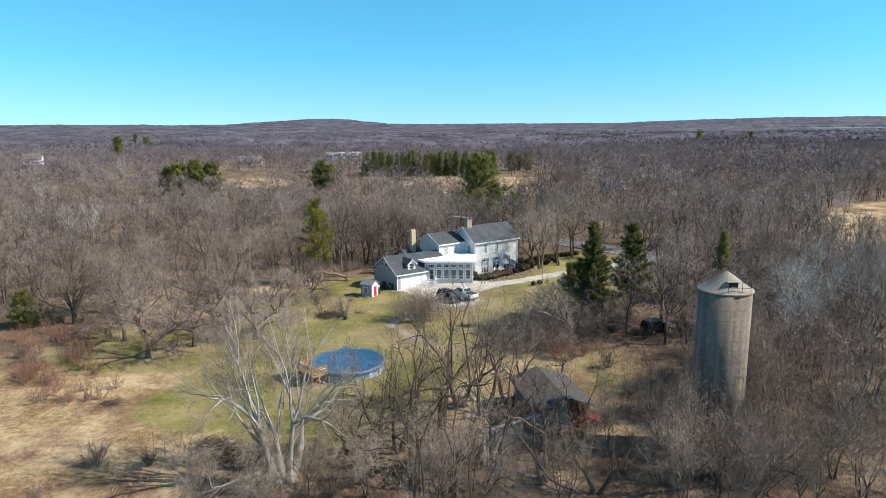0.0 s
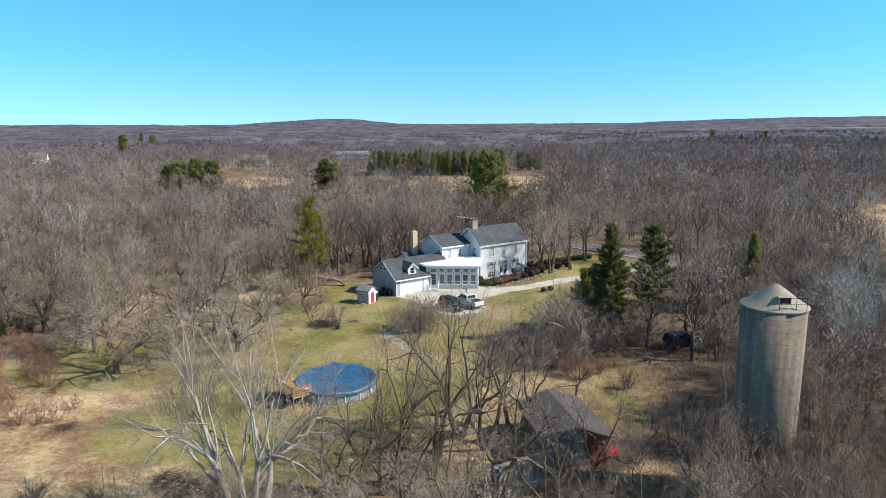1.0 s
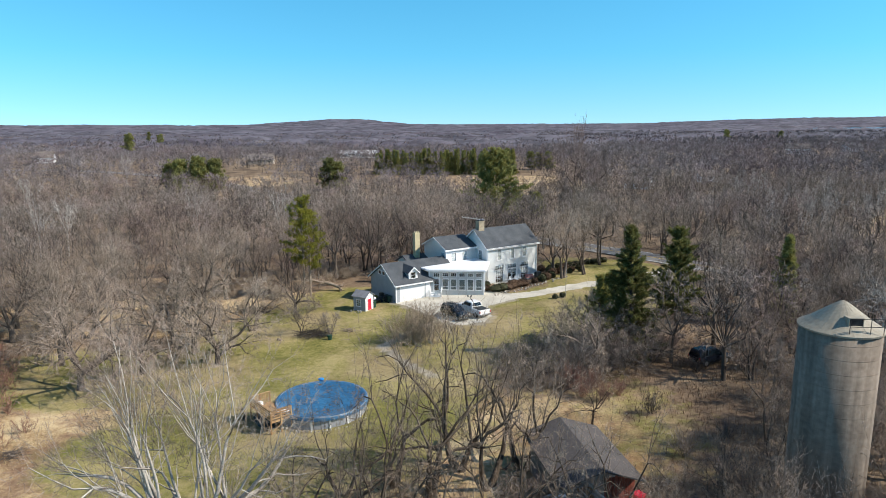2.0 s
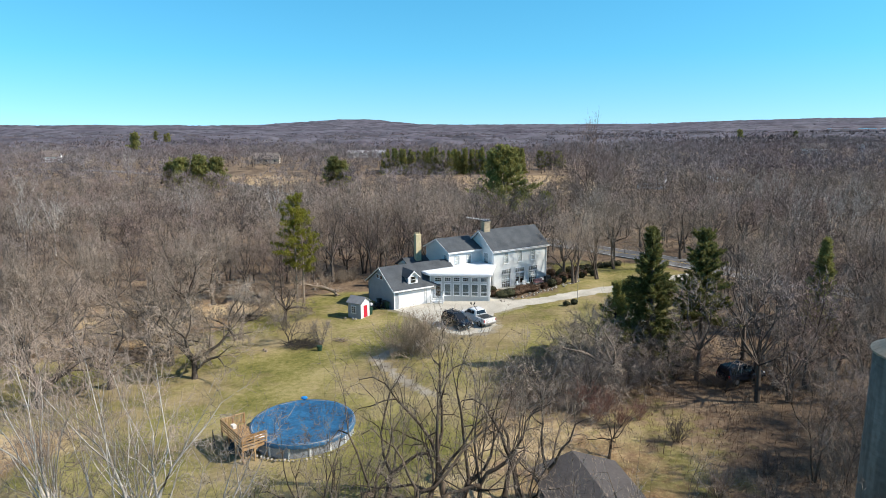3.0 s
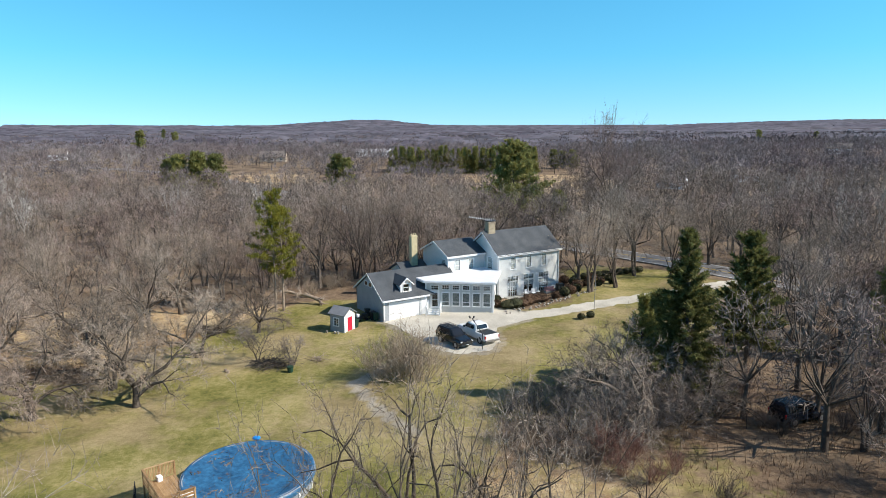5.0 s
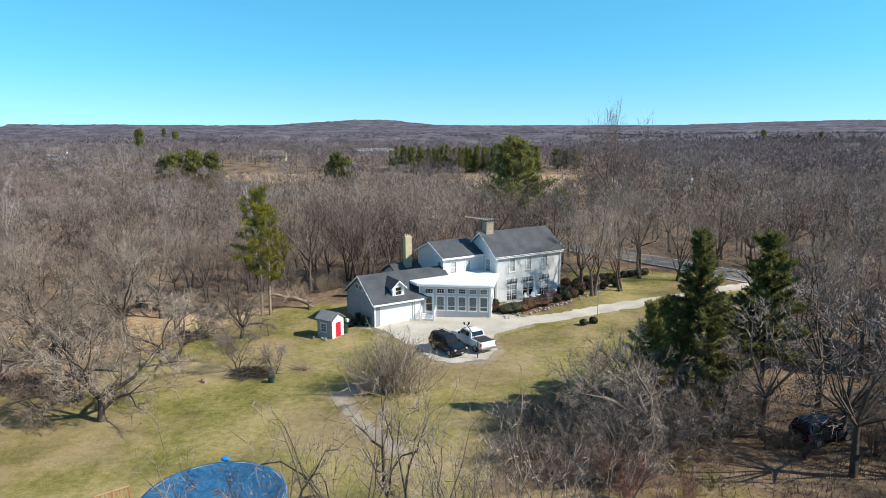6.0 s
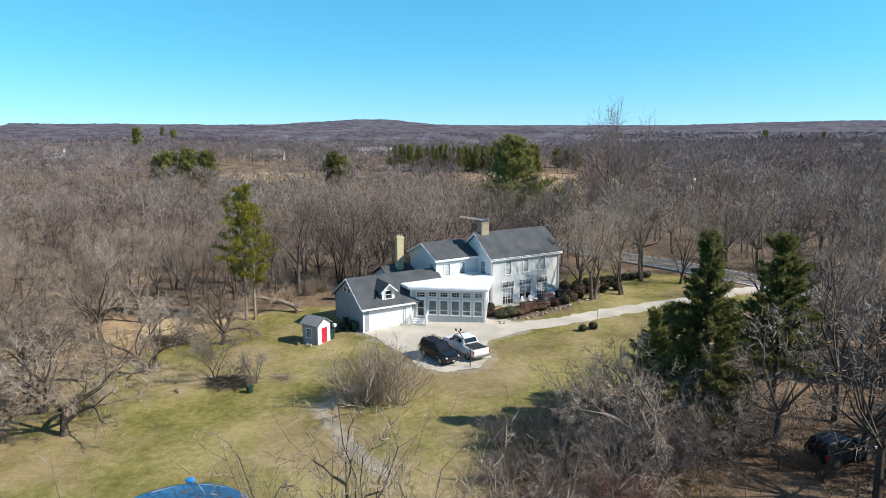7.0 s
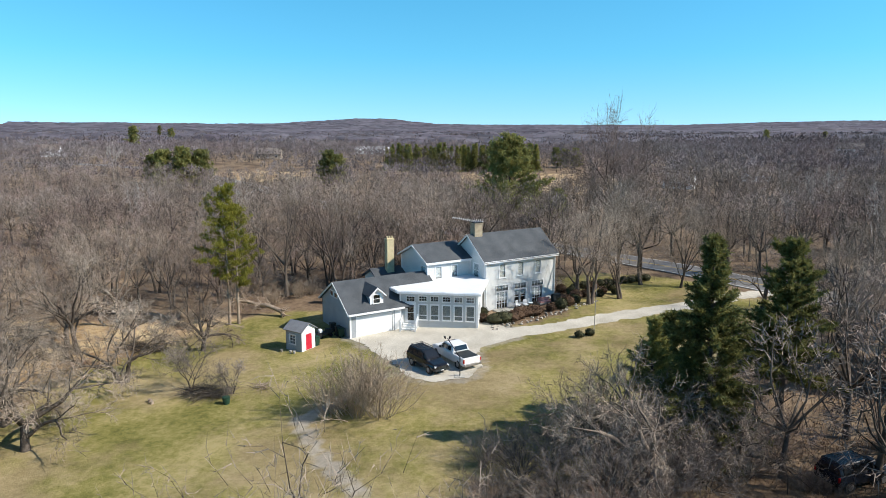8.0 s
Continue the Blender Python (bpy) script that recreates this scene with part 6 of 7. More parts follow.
log = thing("fallen_trunk", pose(-19.6, 125.6, gz(-19.6, 125.6), 0, 0, 172), "bleached fallen tree trunk with broken branches", "log")
g = Geo()
rg = np.random.default_rng(77)
ln = grow((0, 0, 0.6), (1, 0, 0.0), 7.0, 6, -0.1, 0.12, rg)
g.tube(ln, [0.34, 0.27, 0.29, 0.22, 0.2, 0.12, 0.05], 7)
for k in range(14):  # torn roots at the butt end
    a_ = k * 0.45
    g.tube(grow((0.1, 0.25 * math.cos(a_), 0.55 + 0.25 * math.sin(a_)), (-0.7, math.cos(a_), math.sin(a_)), rg.uniform(0.5, 1.2), 3, 0.0, 0.35, rg), [0.14, 0.09, 0.05, 0.012], 4)
for k in range(20):
    p0, d0 = along(ln, 0.25 + 0.037 * k)
    br = grow(p0, side_dir(d0, 0.8, k * 2.3), rg.uniform(1.0, 2.8), 4, 0.15, 0.3, rg)
    g.tube(br, [0.10, 0.07, 0.05, 0.03, 0.01], 4)
    for _ in range(4):
        f0, f1 = along(br, rg.uniform(0.3, 0.95))
        g.tube(grow(f0, side_dir(f1, 0.8, rg.uniform(0, 6.28)), rg.uniform(0.5, 1.1), 2, 0.1, 0.3, rg), [0.035, 0.02, 0.006], 3)
soup("trunk", *g.arrays(), LOG, log)


def brush_pile(x, y, w, h, seed, mat, label, n=260, spread=1.0, turn=0.0):
    """A heap of cut branches."""
    ob = thing("brush_pile", pose(x, y, gz(x, y), 0, 0, turn), label, "brush pile")
    rg = np.random.default_rng(seed)
    g_ = Geo()
    for _ in range(n):
        r, az = w * 0.4 * math.sqrt(rg.uniform()), rg.uniform(0, 6.28)
        p0 = np.array((r * math.cos(az), r * math.sin(az) * spread, h * rg.uniform(0.05, 0.9) * (1 - r / w)))
        az2 = rg.uniform(0, 6.28)
        d0 = np.array((math.cos(az2), math.sin(az2), rg.uniform(-0.1, 0.35)))
        q = grow(p0, d0, rg.uniform(0.8, 1.9), 2, -0.1, 0.15, rg)
        g_.tube(q, [0.03, 0.018, 0.006], 3)
        for _ in range(3):
            f0, f1 = along(q, rg.uniform(0.3, 0.99))
            g_.blade(f0, f0 + side_dir(f1, 0.7, rg.uniform(0, 6.28)) * 0.6, 0.016, rg)
    soup("tangle", *g_.arrays(), mat, ob)


brush_pile(-18.2, 101.4, 5.5, 1.0, 11, BARK, "heap of dark cut branches under the small trees", 300, 0.5)
brush_pile(-14.0, 103.2, 1.8, 0.35, 12, LOG, "few bleached sticks lying on the lawn", 40)
brush_pile(-36.3, 68.3, 1.4, 0.6, 13, BARK, "small dark heap of sticks in the straw", 60)
brush_pile(-19.6, 57.6, 11.0, 0.9, 14, BARK, "long heap of felled branches beside the lawn", 420, 0.28, -32)
brush_pile(-2.5, 53.0, 4.0, 1.0, 15, BARK, "heap of fallen branches in the thicket", 160)
brush_pile(-30.0, 112.5, 6.0, 1.0, 16, BARK, "grey heap of fallen branches at the wood's edge", 260, 0.5)


# ---- single trees and shrubs about the yard ----
def place(x, y, turn=0.0, s=1.0, tilt=0.0):
    return pose(x, y, gz(x, y), tilt, 0, turn) @ Matrix.Diagonal((s, s, s, 1))


APPLE = [limbed_tree(100 + k, 8.6, 11.5, 0.34, 1 + k % 2, 0.2, 0.5, 0.15, 0.35, 5 - k % 2, 11, 0.024, 0, 1.5) for k in range(5)]
SHADE = [limbed_tree(120 + k, 13.5, 11.0, 0.36, 1 + k % 2, 0.24, 0.28, 0.4, 0.12, 5 - k % 2, 9, 0.019) for k in range(4)]
TALL = [limbed_tree(140 + k, 16.0, 9.5, 0.34, 1 + k % 2, 0.26, 0.2, 0.55, 0.0, 4, 9, 0.024) for k in range(4)]
YARDKIND = {"apple": (APPLE, 8.6), "shade": (SHADE, 13.5), "tall": (TALL, 16.0)}
YARD = [  # x, y, height, kind, label
    (-38.6, 82.5, 9.5, "apple", "spreading bare fruit tree on the lawn edge"),
    (-45.0, 89.4, 9.0, "apple", "spreading bare fruit tree on the lawn edge"),
    (-34.5, 87.5, 8.6, "apple", "spreading bare fruit tree on the lawn edge"),
    (-48.0, 99.0, 10.0, "apple", "spreading bare fruit tree on the lawn edge"),
    (-27.2, 91.0, 8.8, "apple", "gnarled bare apple tree with low spreading limbs"),
    (-35.5, 97.5, 8.5, "apple", "gnarled bare apple tree with low spreading limbs"),
    (-27.4, 104.0, 7.6, "apple", "gnarled bare apple tree with low spreading limbs"),
    (-40.5, 104.5, 9.0, "apple", "gnarled bare apple tree with low spreading limbs"),
    (-50.5, 106.0, 9.2, "apple", "gnarled bare apple tree with low spreading limbs"),
    (-24.0, 113.0, 6.5, "apple", "gnarled bare apple tree with low spreading limbs"),
    (-56.5, 97.0, 9.0, "apple", "gnarled bare apple tree with low spreading limbs"),
    (-31.6, 94.6, 8.2, "apple", "gnarled bare apple tree with low spreading limbs"),
    (-38.0, 111.5, 8.4, "apple", "gnarled bare apple tree with low spreading limbs"),
    (18.3, 131.0, 13.6, "shade", "bare shade tree standing beside the farmhouse"),
    (16.9, 133.6, 12.0, "shade", "bare shade tree standing beside the farmhouse"),
    (22.4, 133.5, 10.0, "shade", "bare shade tree standing beside the farmhouse"),
    (26.5, 141.0, 13.0, "tall", "slim bare tree on the grass by the road"),
    (31.5, 139.5, 12.0, "tall", "slim bare tree on the grass by the road"),
    (38.0, 128.0, 11.5, "shade", "bare tree standing on the grass by the road"),
    (43.0, 118.0, 11.5, "shade", "bare tree standing on the rough lawn"),
    (36.5, 104.0, 10.0, "shade", "low-branched bare tree on the rough lawn"),
    (31.4, 84.2, 8.4, "shade", "low-branched bare tree on the rough lawn"),
    (39.0, 92.0, 10.5, "shade", "low-branched bare tree on the rough lawn"),
    (46.0, 98.0, 12.0, "shade", "low-branched bare tree on the rough lawn"),
    (50.0, 106.0, 12.5, "shade", "low-branched bare tree on the rough lawn"),
    (44.0, 86.5, 11.0, "shade", "low-branched bare tree on the rough lawn"),
    (37.5, 83.5, 10.0, "shade", "low-branched bare tree on the rough lawn"),
    (16.4, 87.6, 8.2, "apple", "dark tangled bare tree in the thicket"),
    (13.4, 91.6, 6.8, "apple", "dark tangled bare tree in the thicket"),
    (21.8, 89.6, 7.2, "apple", "dark tangled bare tree in the thicket"),
    (-22.4, 135.5, 16.0, "tall", "tall bare tree standing behind the garage"),
    (-15.5, 137.0, 16.5, "tall", "tall bare tree standing behind the garage"),
    (-9.5, 143.5, 16.0, "tall", "tall bare tree standing behind the farmhouse"),
    (-4.0, 146.0, 16.5, "tall", "tall bare tree standing behind the farmhouse"),
    (3.5, 148.0, 15.5, "tall", "tall bare tree standing behind the farmhouse"),
    (-30.0, 131.0, 15.0, "tall", "tall bare tree at the wood's edge"),
]
made = {}


def copy_kind(store, key, name, data, wood_mat, leaf_mat, m, label, category, group, stem="trunk", crown="crown"):
    if key not in store:
        store[key] = plant(name, data, wood_mat, leaf_mat, m, label, category, group, crown, stem)
        return store[key]
    loc, rot, sc = m.decompose()
    ob = copy_thing(store[key], Matrix.LocRotScale(loc, rot, None))
    ob.scale = sc
    tagged(ob, label)
    return ob


rng = np.random.default_rng(17)
for i, (x, y, h, kind, label) in enumerate(YARD):
    kinds, full = YARDKIND[kind]
    k = i % len(kinds)
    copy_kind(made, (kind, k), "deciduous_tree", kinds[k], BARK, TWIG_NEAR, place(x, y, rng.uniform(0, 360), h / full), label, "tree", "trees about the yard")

white = limbed_tree(307, 17.4, 13.0, 0.52, 5, 0.3, 0.6, 0.14, 0.0, 4, 8, 0.024, 0, 1.1, 2, 0.8, 0.8)
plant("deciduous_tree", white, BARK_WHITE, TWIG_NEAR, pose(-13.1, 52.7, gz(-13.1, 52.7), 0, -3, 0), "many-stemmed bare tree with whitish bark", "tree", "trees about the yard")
for k, (x, y, h) in enumerate(((40.6, 73.0, 14.8), (46.5, 71.0, 16.0))):
    data = limbed_tree(310 + k, h, 9.5, 0.26, 2, 0.26, 0.3, 0.4, 0.0, 3, 10, 0.034)
    plant("deciduous_tree", data, BARK_WHITE, TWIG_PALE, place(x, y, 70 * k), "pale silvery bare tree among the brown woods", "tree", "trees about the yard")

# thicket saplings before the pool and round the silo: a few kinds, copied
KINDS = [limbed_tree(330 + k, 8.5, 5.4, 0.12, 2, 0.3, 0.26, 0.6, 0.0, 3, 7, 0.02) for k in range(6)]
VASE = [(-4.0, 57.3, 11.8), (-2.4, 55.0, 11.6), (1.2, 48.8, 12.4), (4.6, 55.2, 11.4), (-1.2, 44.2, 11.4), (2.6, 43.6, 11.2), (-5.8, 53.4, 10.0), (10.0, 55.0, 11.0), (8.4, 51.4, 10.5), (12.3, 49.6, 8.5), (24.2, 49.1, 11.0), (-8.6, 57.6, 8.5),
        (-3.0, 64.6, 13.4), (-0.2, 62.4, 13.6), (1.8, 66.8, 14.2), (4.0, 64.0, 13.8), (6.8, 66.8, 12.8), (-6.8, 63.0, 8.6), (13.4, 73.8, 5.5), (20.3, 52.6, 9.0), (22.2, 50.4, 8.6), (18.6, 50.2, 9.2), (26.4, 51.4, 7.5), (19.6, 56.2, 8.0)]
VASEKIND = [limbed_tree(350 + k, 10.4, 8.6, 0.30, 2, 0.28, 0.6, 0.25, 0.15, 3, 5, 0.018, 0, 1.3, 2, 1.6, 0.6) for k in range(5)]
for i, (x, y, h) in enumerate(VASE):
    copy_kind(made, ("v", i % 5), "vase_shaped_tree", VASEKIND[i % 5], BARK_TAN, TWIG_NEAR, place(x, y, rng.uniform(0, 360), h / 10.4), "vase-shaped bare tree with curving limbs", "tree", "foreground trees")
SAPLINGS = [(-6.0, 50), (-10.5, 49), (0.5, 47), (14.5, 55.5), (-14.5, 51.5), (-18, 47), (-13.0, 44), (4.0, 44.5), (9.5, 47.5), 
            (19.0, 52.5), (21.0, 47.0), (27.5, 51.5), (29.0, 55.5), (31.5, 51), (26.5, 45.5), (22.0, 43.5), (34.0, 56.0), (36.5, 51.5), (31.0, 60.0), (34.5, 64.5), (38.5, 60.0), (28.0, 61.5), (40.0, 66.5), (30.0, 68.5), (35.5, 70.5), (18.0, 46.5), (30.5, 45.5), (35.0, 46.0), (24.5, 62.5), (44.0, 62.0), (43.0, 55.5), (27.2, 70.5), (36.0, 78.5), (41.5, 79.0), (47.0, 66.0), (48.5, 59.0), (39.0, 47.0), (45.0, 49.0), (33.0, 66.5), (37.5, 66.0), (29.5, 64.5), (32.5, 70.5), (41.0, 71.5), (45.5, 79.5), (50.0, 84.0), (54.0, 76.0), (53.0, 67.0)]
for i, (x, y) in enumerate(SAPLINGS):
    right = x > 16.5
    s = rng.uniform(0.75, 1.05) * (1.12 if right else 0.95)
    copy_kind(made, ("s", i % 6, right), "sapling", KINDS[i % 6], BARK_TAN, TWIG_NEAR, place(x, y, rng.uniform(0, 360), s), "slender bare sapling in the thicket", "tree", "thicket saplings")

SHRUBS = [bare_shrub(400 + k, 3.0, 4.2, 26, 8, 9, 0.024, 0.5, -0.05, 0.02) for k in range(4)]
BROAD = [bare_shrub(404 + k, 3.0, 4.8, 34, 9, 11, 0.013, 0.35, -0.15, 0.016) for k in range(4)]
LOW = [bare_shrub(408 + k, 3.0, 4.6, 14, 6, 6, 0.04, 0.4, -0.1, 0.02) for k in range(2)]
THICK = [bare_shrub(410 + k, 5.0, 5.5, 30, 9, 15, 0.021, 0.0, -0.9, 0.03) for k in range(3)]
for i, (x, y, s) in enumerate(((-4.4, 97.6, 1.7), (-2.2, 97.6, 1.5), (-6.4, 98.0, 1.4), (-3.6, 99.9, 1.5))):
    copy_kind(made, ("b", i), "bare_shrub", BROAD[i], TWIG_TAN, TWIG_TAN, place(x, y, 40 * i, s), "broad bare brown shrub beside the track", "shrub", "shrubs by the track", "framework", "crown")
for i, (x, y, s) in enumerate(((8.5, 88.5, 0.62), (11.0, 86.5, 0.72), (13.8, 86.0, 0.9), (10.5, 90.5, 0.7), (14.0, 89.0, 0.95), (17.5, 90.5, 0.9), (7.0, 85.5, 0.55), (12.5, 83.5, 0.62), (20.5, 93.5, 0.85), (16.0, 92.5, 0.8), (6.0, 90.0, 0.45), (8.0, 92.0, 0.5), (11.5, 93.0, 0.6), (9.5, 84.0, 0.58), (17.0, 86.5, 0.8), (19.5, 88.0, 0.95), (22.5, 89.5, 0.95), (24.6, 91.0, 0.8), (18.4, 90.0, 1.05))):
    copy_kind(made, ("t", i % 3), "bare_shrub", THICK[i % 3], BARK, TWIG, place(x, y, 67 * i, s), "dense tangled bare shrub in the dark thicket", "shrub", "thicket shrubs", "framework", "crown")
red = bare_shrub(430, 2.6, 3.2, 30, 7, 10, 0.02, 0.5, -0.05, 0.014)
for i, (x, y, s) in enumerate(((13.6, 80.5, 0.8), (15.4, 79.5, 0.7), (12.8, 82.6, 1.0), (14.6, 82.2, 0.85), (17.2, 80.5, 0.6))):
    copy_kind(made, "r", "red_twig_shrub", red, TWIG_RED, TWIG_RED, place(x, y, 50 * i, s), "red-twigged bare dogwood shrub", "shrub", "red shrubs", "framework", "crown")
for i, (x, y, h) in enumerate(((-20.3, 102.7, 4.6), (-16.2, 101.8, 3.4))):
    data = limbed_tree(440 + i, h, h * 1.0, 0.10, 2, 0.22, 0.4, 0.5, 0.0, 3, 7, 0.014)
    plant("small_tree", data, BARK, TWIG, place(x, y), "small bare ornamental tree on the lawn", "tree", "small trees on the lawn")
for i in range(46):  # low brush about the foreground and wood edges
    zone = i % 4
    x, y = ((rng.uniform(-32, -6), rng.uniform(40, 56)), (rng.uniform(-6, 20), rng.uniform(42, 60)), (rng.uniform(18, 46), rng.uniform(42, 80)), (rng.uniform(-70, -46), rng.uniform(64, 100)))[zone]
    if math.hypot(x - SX, y - SY) < 3.4 or math.hypot(x - 11.6, y - 62.3) < 4.5:
        continue
    copy_kind(made, ("w", i % 4), "bare_shrub", SHRUBS[i % 4], BARK, TWIG, place(x, y, rng.uniform(0, 360), rng.uniform(0.45, 0.8)), "low bare brown shrub in the rough grass", "shrub", "rough grass shrubs", "framework", "crown")

for i in range(22):  # brush under the trees behind the garage and beside the lawn
    x, y = rng.uniform(-34, -1), rng.uniform(129, 140)
    if i > 15:
        x, y = rng.uniform(-44, -26), rng.uniform(112, 124)
    copy_kind(made, ("u", i % 4), "bare_shrub", SHRUBS[i % 4], TWIG_TAN, TWIG_TAN, place(x, y, rng.uniform(0, 360), rng.uniform(0.5, 0.95)), "low tan bare shrub under the wood's edge", "shrub", "wood's edge shrubs", "framework", "crown")
for i, (x, y, s) in enumerate(((25.6, 87.8, 0.5), (26.6, 86.4, 0.55), (31.4, 86.9, 0.6))):
    copy_kind(made, ("w", i % 4), "bare_shrub", SHRUBS[i % 4], BARK, TWIG, place(x, y, 70 * i, s), "low bare brown shrub in the rough grass", "shrub", "rough grass shrubs", "framework", "crown")

REDBROWN = material("red_brown_stalks", (0.20, 0.105, 0.07), (0.36, 0.21, 0.15), 0.5, 0.9, fine=8.0)
for i in range(44):
    y = rng.uniform(68, 93)
    x = -46 - (y - 70) * 0.72 + rng.uniform(-1, 10)
    copy_kind(made, ("rb", i % 2), "bramble", LOW[i % 2], REDBROWN, REDBROWN, place(x, y, rng.uniform(0, 360), rng.uniform(0.5, 0.85)), "low red-brown bramble in the rough grass", "shrub", "brambles in the rough grass", "framework", "crown")

for i, (x, y, s) in enumerate(((21.0, 51.5, 0.8), (18.0, 51.0, 0.7), (22.5, 61.0, 0.8), (15.0, 52.5, 0.6), (21.0, 64.0, 0.7), (25.5, 52.0, 0.75), (28.0, 53.5, 0.8), (34.0, 92.5, 0.5), (36.5, 90.5, 0.6), (22.4, 52.6, 1.0), (24.6, 51.2, 0.95), (26.6, 53.4, 0.9), (13.2, 58.2, 0.6), (10.0, 60.2, 0.55), (7.2, 60.8, 0.6))):
    copy_kind(made, ("t", i % 3), "bare_shrub", THICK[i % 3], BARK, TWIG, place(x, y, 53 * i, s), "dense tangled bare shrub in the dark thicket", "shrub", "thicket shrubs", "framework", "crown")

# evergreens
plant("spruce_tree", spruce(500, 15.2, 9.2, 0.42, 13, 17, 0.05, 0.32, -0.05, 0.5, 0.72, 0.36, 13), BARK, NEEDLE, place(20.6, 91.6), "tall dark green spruce on the lawn edge", "spruce", "evergreens")
plant("spruce_tree", spruce(501, 14.1, 7.4, 0.44, 12, 16, 0.32, 0.32, 0.1, 0.55, 0.5, 0.36, 12), BARK, NEEDLE, place(26.9, 95.2), "dark green spruce with a bare lower trunk", "spruce", "evergreens")
plant("spruce_tree", spruce(502, 9.0, 6.0, 0.42, 11, 13, 0.08, 0.30, 0.05, 0.55, 0.6, 0.34, 9), BARK, NEEDLE, place(17.8, 95.0), "smaller dark spruce on the lawn edge", "spruce", "evergreens")
plant("spruce_tree", spruce(507, 8.5, 5.8, 0.42, 11, 13, 0.08, 0.30, 0.05, 0.55, 0.6, 0.34, 9), BARK, NEEDLE, place(19.4, 98.0), "smaller dark spruce on the lawn edge", "spruce", "evergreens")
plant("spruce_tree", spruce(503, 5.7, 5.0, 0.28, 10, 10, 0.04, 0.30, 0.1, 0.15, 0.45), BARK, NEEDLE, place(-62.9, 95.5), "dense round juniper standing in the straw", "juniper", "evergreens")
plant("spruce_tree", spruce(504, 12.0, 4.8, 0.36, 10, 12, 0.12, 0.36, -0.1, 0.4, 0.7, 0.45, 7), BARK, NEEDLE, place(42.8, 102.3), "dark green spruce among bare trees", "spruce", "evergreens")
plant("pine_tree", pine(505, 16.5, 8.8, 0.32, 30, 13, 0.46, 2, 0.2, 0.42, 20), LOG, NEEDLE_GOLD, place(-24.9, 122.0), "tall yellow-green pine with two bare pale trunks", "pine", "evergreens")
plant("pine_tree", pine(506, 19.0, 21.0, 0.14, 90, 26, 0.66, 1, 0.3), BARK, NEEDLE, place(8.5, 192.0), "large dark green pine behind the road", "pine", "evergreens")
FIRS = [spruce(510 + k, 11.5, 4.2, 0.62, 8, 5, 0.02, 0.62, -0.15, 0.3, 0.8, 0.5, 4, False) for k in range(3)]
rng2 = np.random.default_rng(31)
for i in range(100):
    x, y = -50 + (i % 25) * 3.1 + rng2.uniform(-1.1, 1.1), 372 + (i // 25) * 7 + rng2.uniform(-2.5, 2.5)
    copy_kind(made, ("f", i % 3), "spruce_tree", FIRS[i % 3], BARK, NEEDLE, place(x, y, rng2.uniform(0, 360), rng2.uniform(0.8, 1.2)), "dark green spruce in a planted grove", "spruce", "spruce grove")
for x, y, s in ((-121, 283, 0.85), (-115.5, 280, 0.98), (-108.5, 281, 1.05), (-103, 284, 0.98), (-112, 288, 0.95), (-58.5, 295, 0.95), (-54.5, 293, 0.85), (36, 410, 0.75), (41, 413, 0.7), (46, 409, 0.75), (14, 205, 0.6), (20, 201, 0.55)):
    copy_kind(made, ("fp", int(x) % 2), "pine_tree", pine(520 + int(x) % 2, 13.5, 12.0, 0.08, 34, 10, 1.2, 1, 0.22), BARK, NEEDLE, place(x, y, rng2.uniform(0, 360), s), "rounded dark green pine among bare woods", "pine", "far pines")
for x, y, h in ((-246, 486, 20), (330, 900, 20), (420, 950, 18)):
    copy_kind(made, "fq", "pine_tree", pine(530, 22, 11, 0.45, 26, 8, 1.4, 1, 0.3), BARK, NEEDLE, place(x, y, rng2.uniform(0, 360), h / 22), "tall dark pine above the far woods", "pine", "far pines")

for k, (x, y, h) in enumerate(((-289, 602, 22), (-281, 606, 19), (-275, 600, 20))):
    copy_kind(made, "fs", "pine_tree", pine(531, 22, 5.0, 0.66, 18, 6, 0.9, 1, 0.25), BARK, NEEDLE, place(x, y, 80 * k, h / 22), "slim dark pine standing above the far woods", "pine", "far pines")

# ---- the woods ----
rng = np.random.default_rng(44)


def wood_places(y0, y1, spacing, jitter=0.48, half=0.74, extra=26, near=0.0):
    """Uneven rows of tree places in the wedge of land from y0 to y1."""
    out = []
    y = y0
    while y < y1:
        w = y * half + extra
        xs = np.arange(-w, w, spacing)
        xs = xs + rng.uniform(-jitter, jitter, len(xs)) * spacing
        ys = y + rng.uniform(-jitter, jitter, len(xs)) * spacing
        keep = (open_mask(xs, ys) < 0.35) & (rng.uniform(size=len(xs)) > 0.12)
        out += [(a_, b_) for a_, b_ in zip(xs[keep], ys[keep])]
        y += spacing
    return out


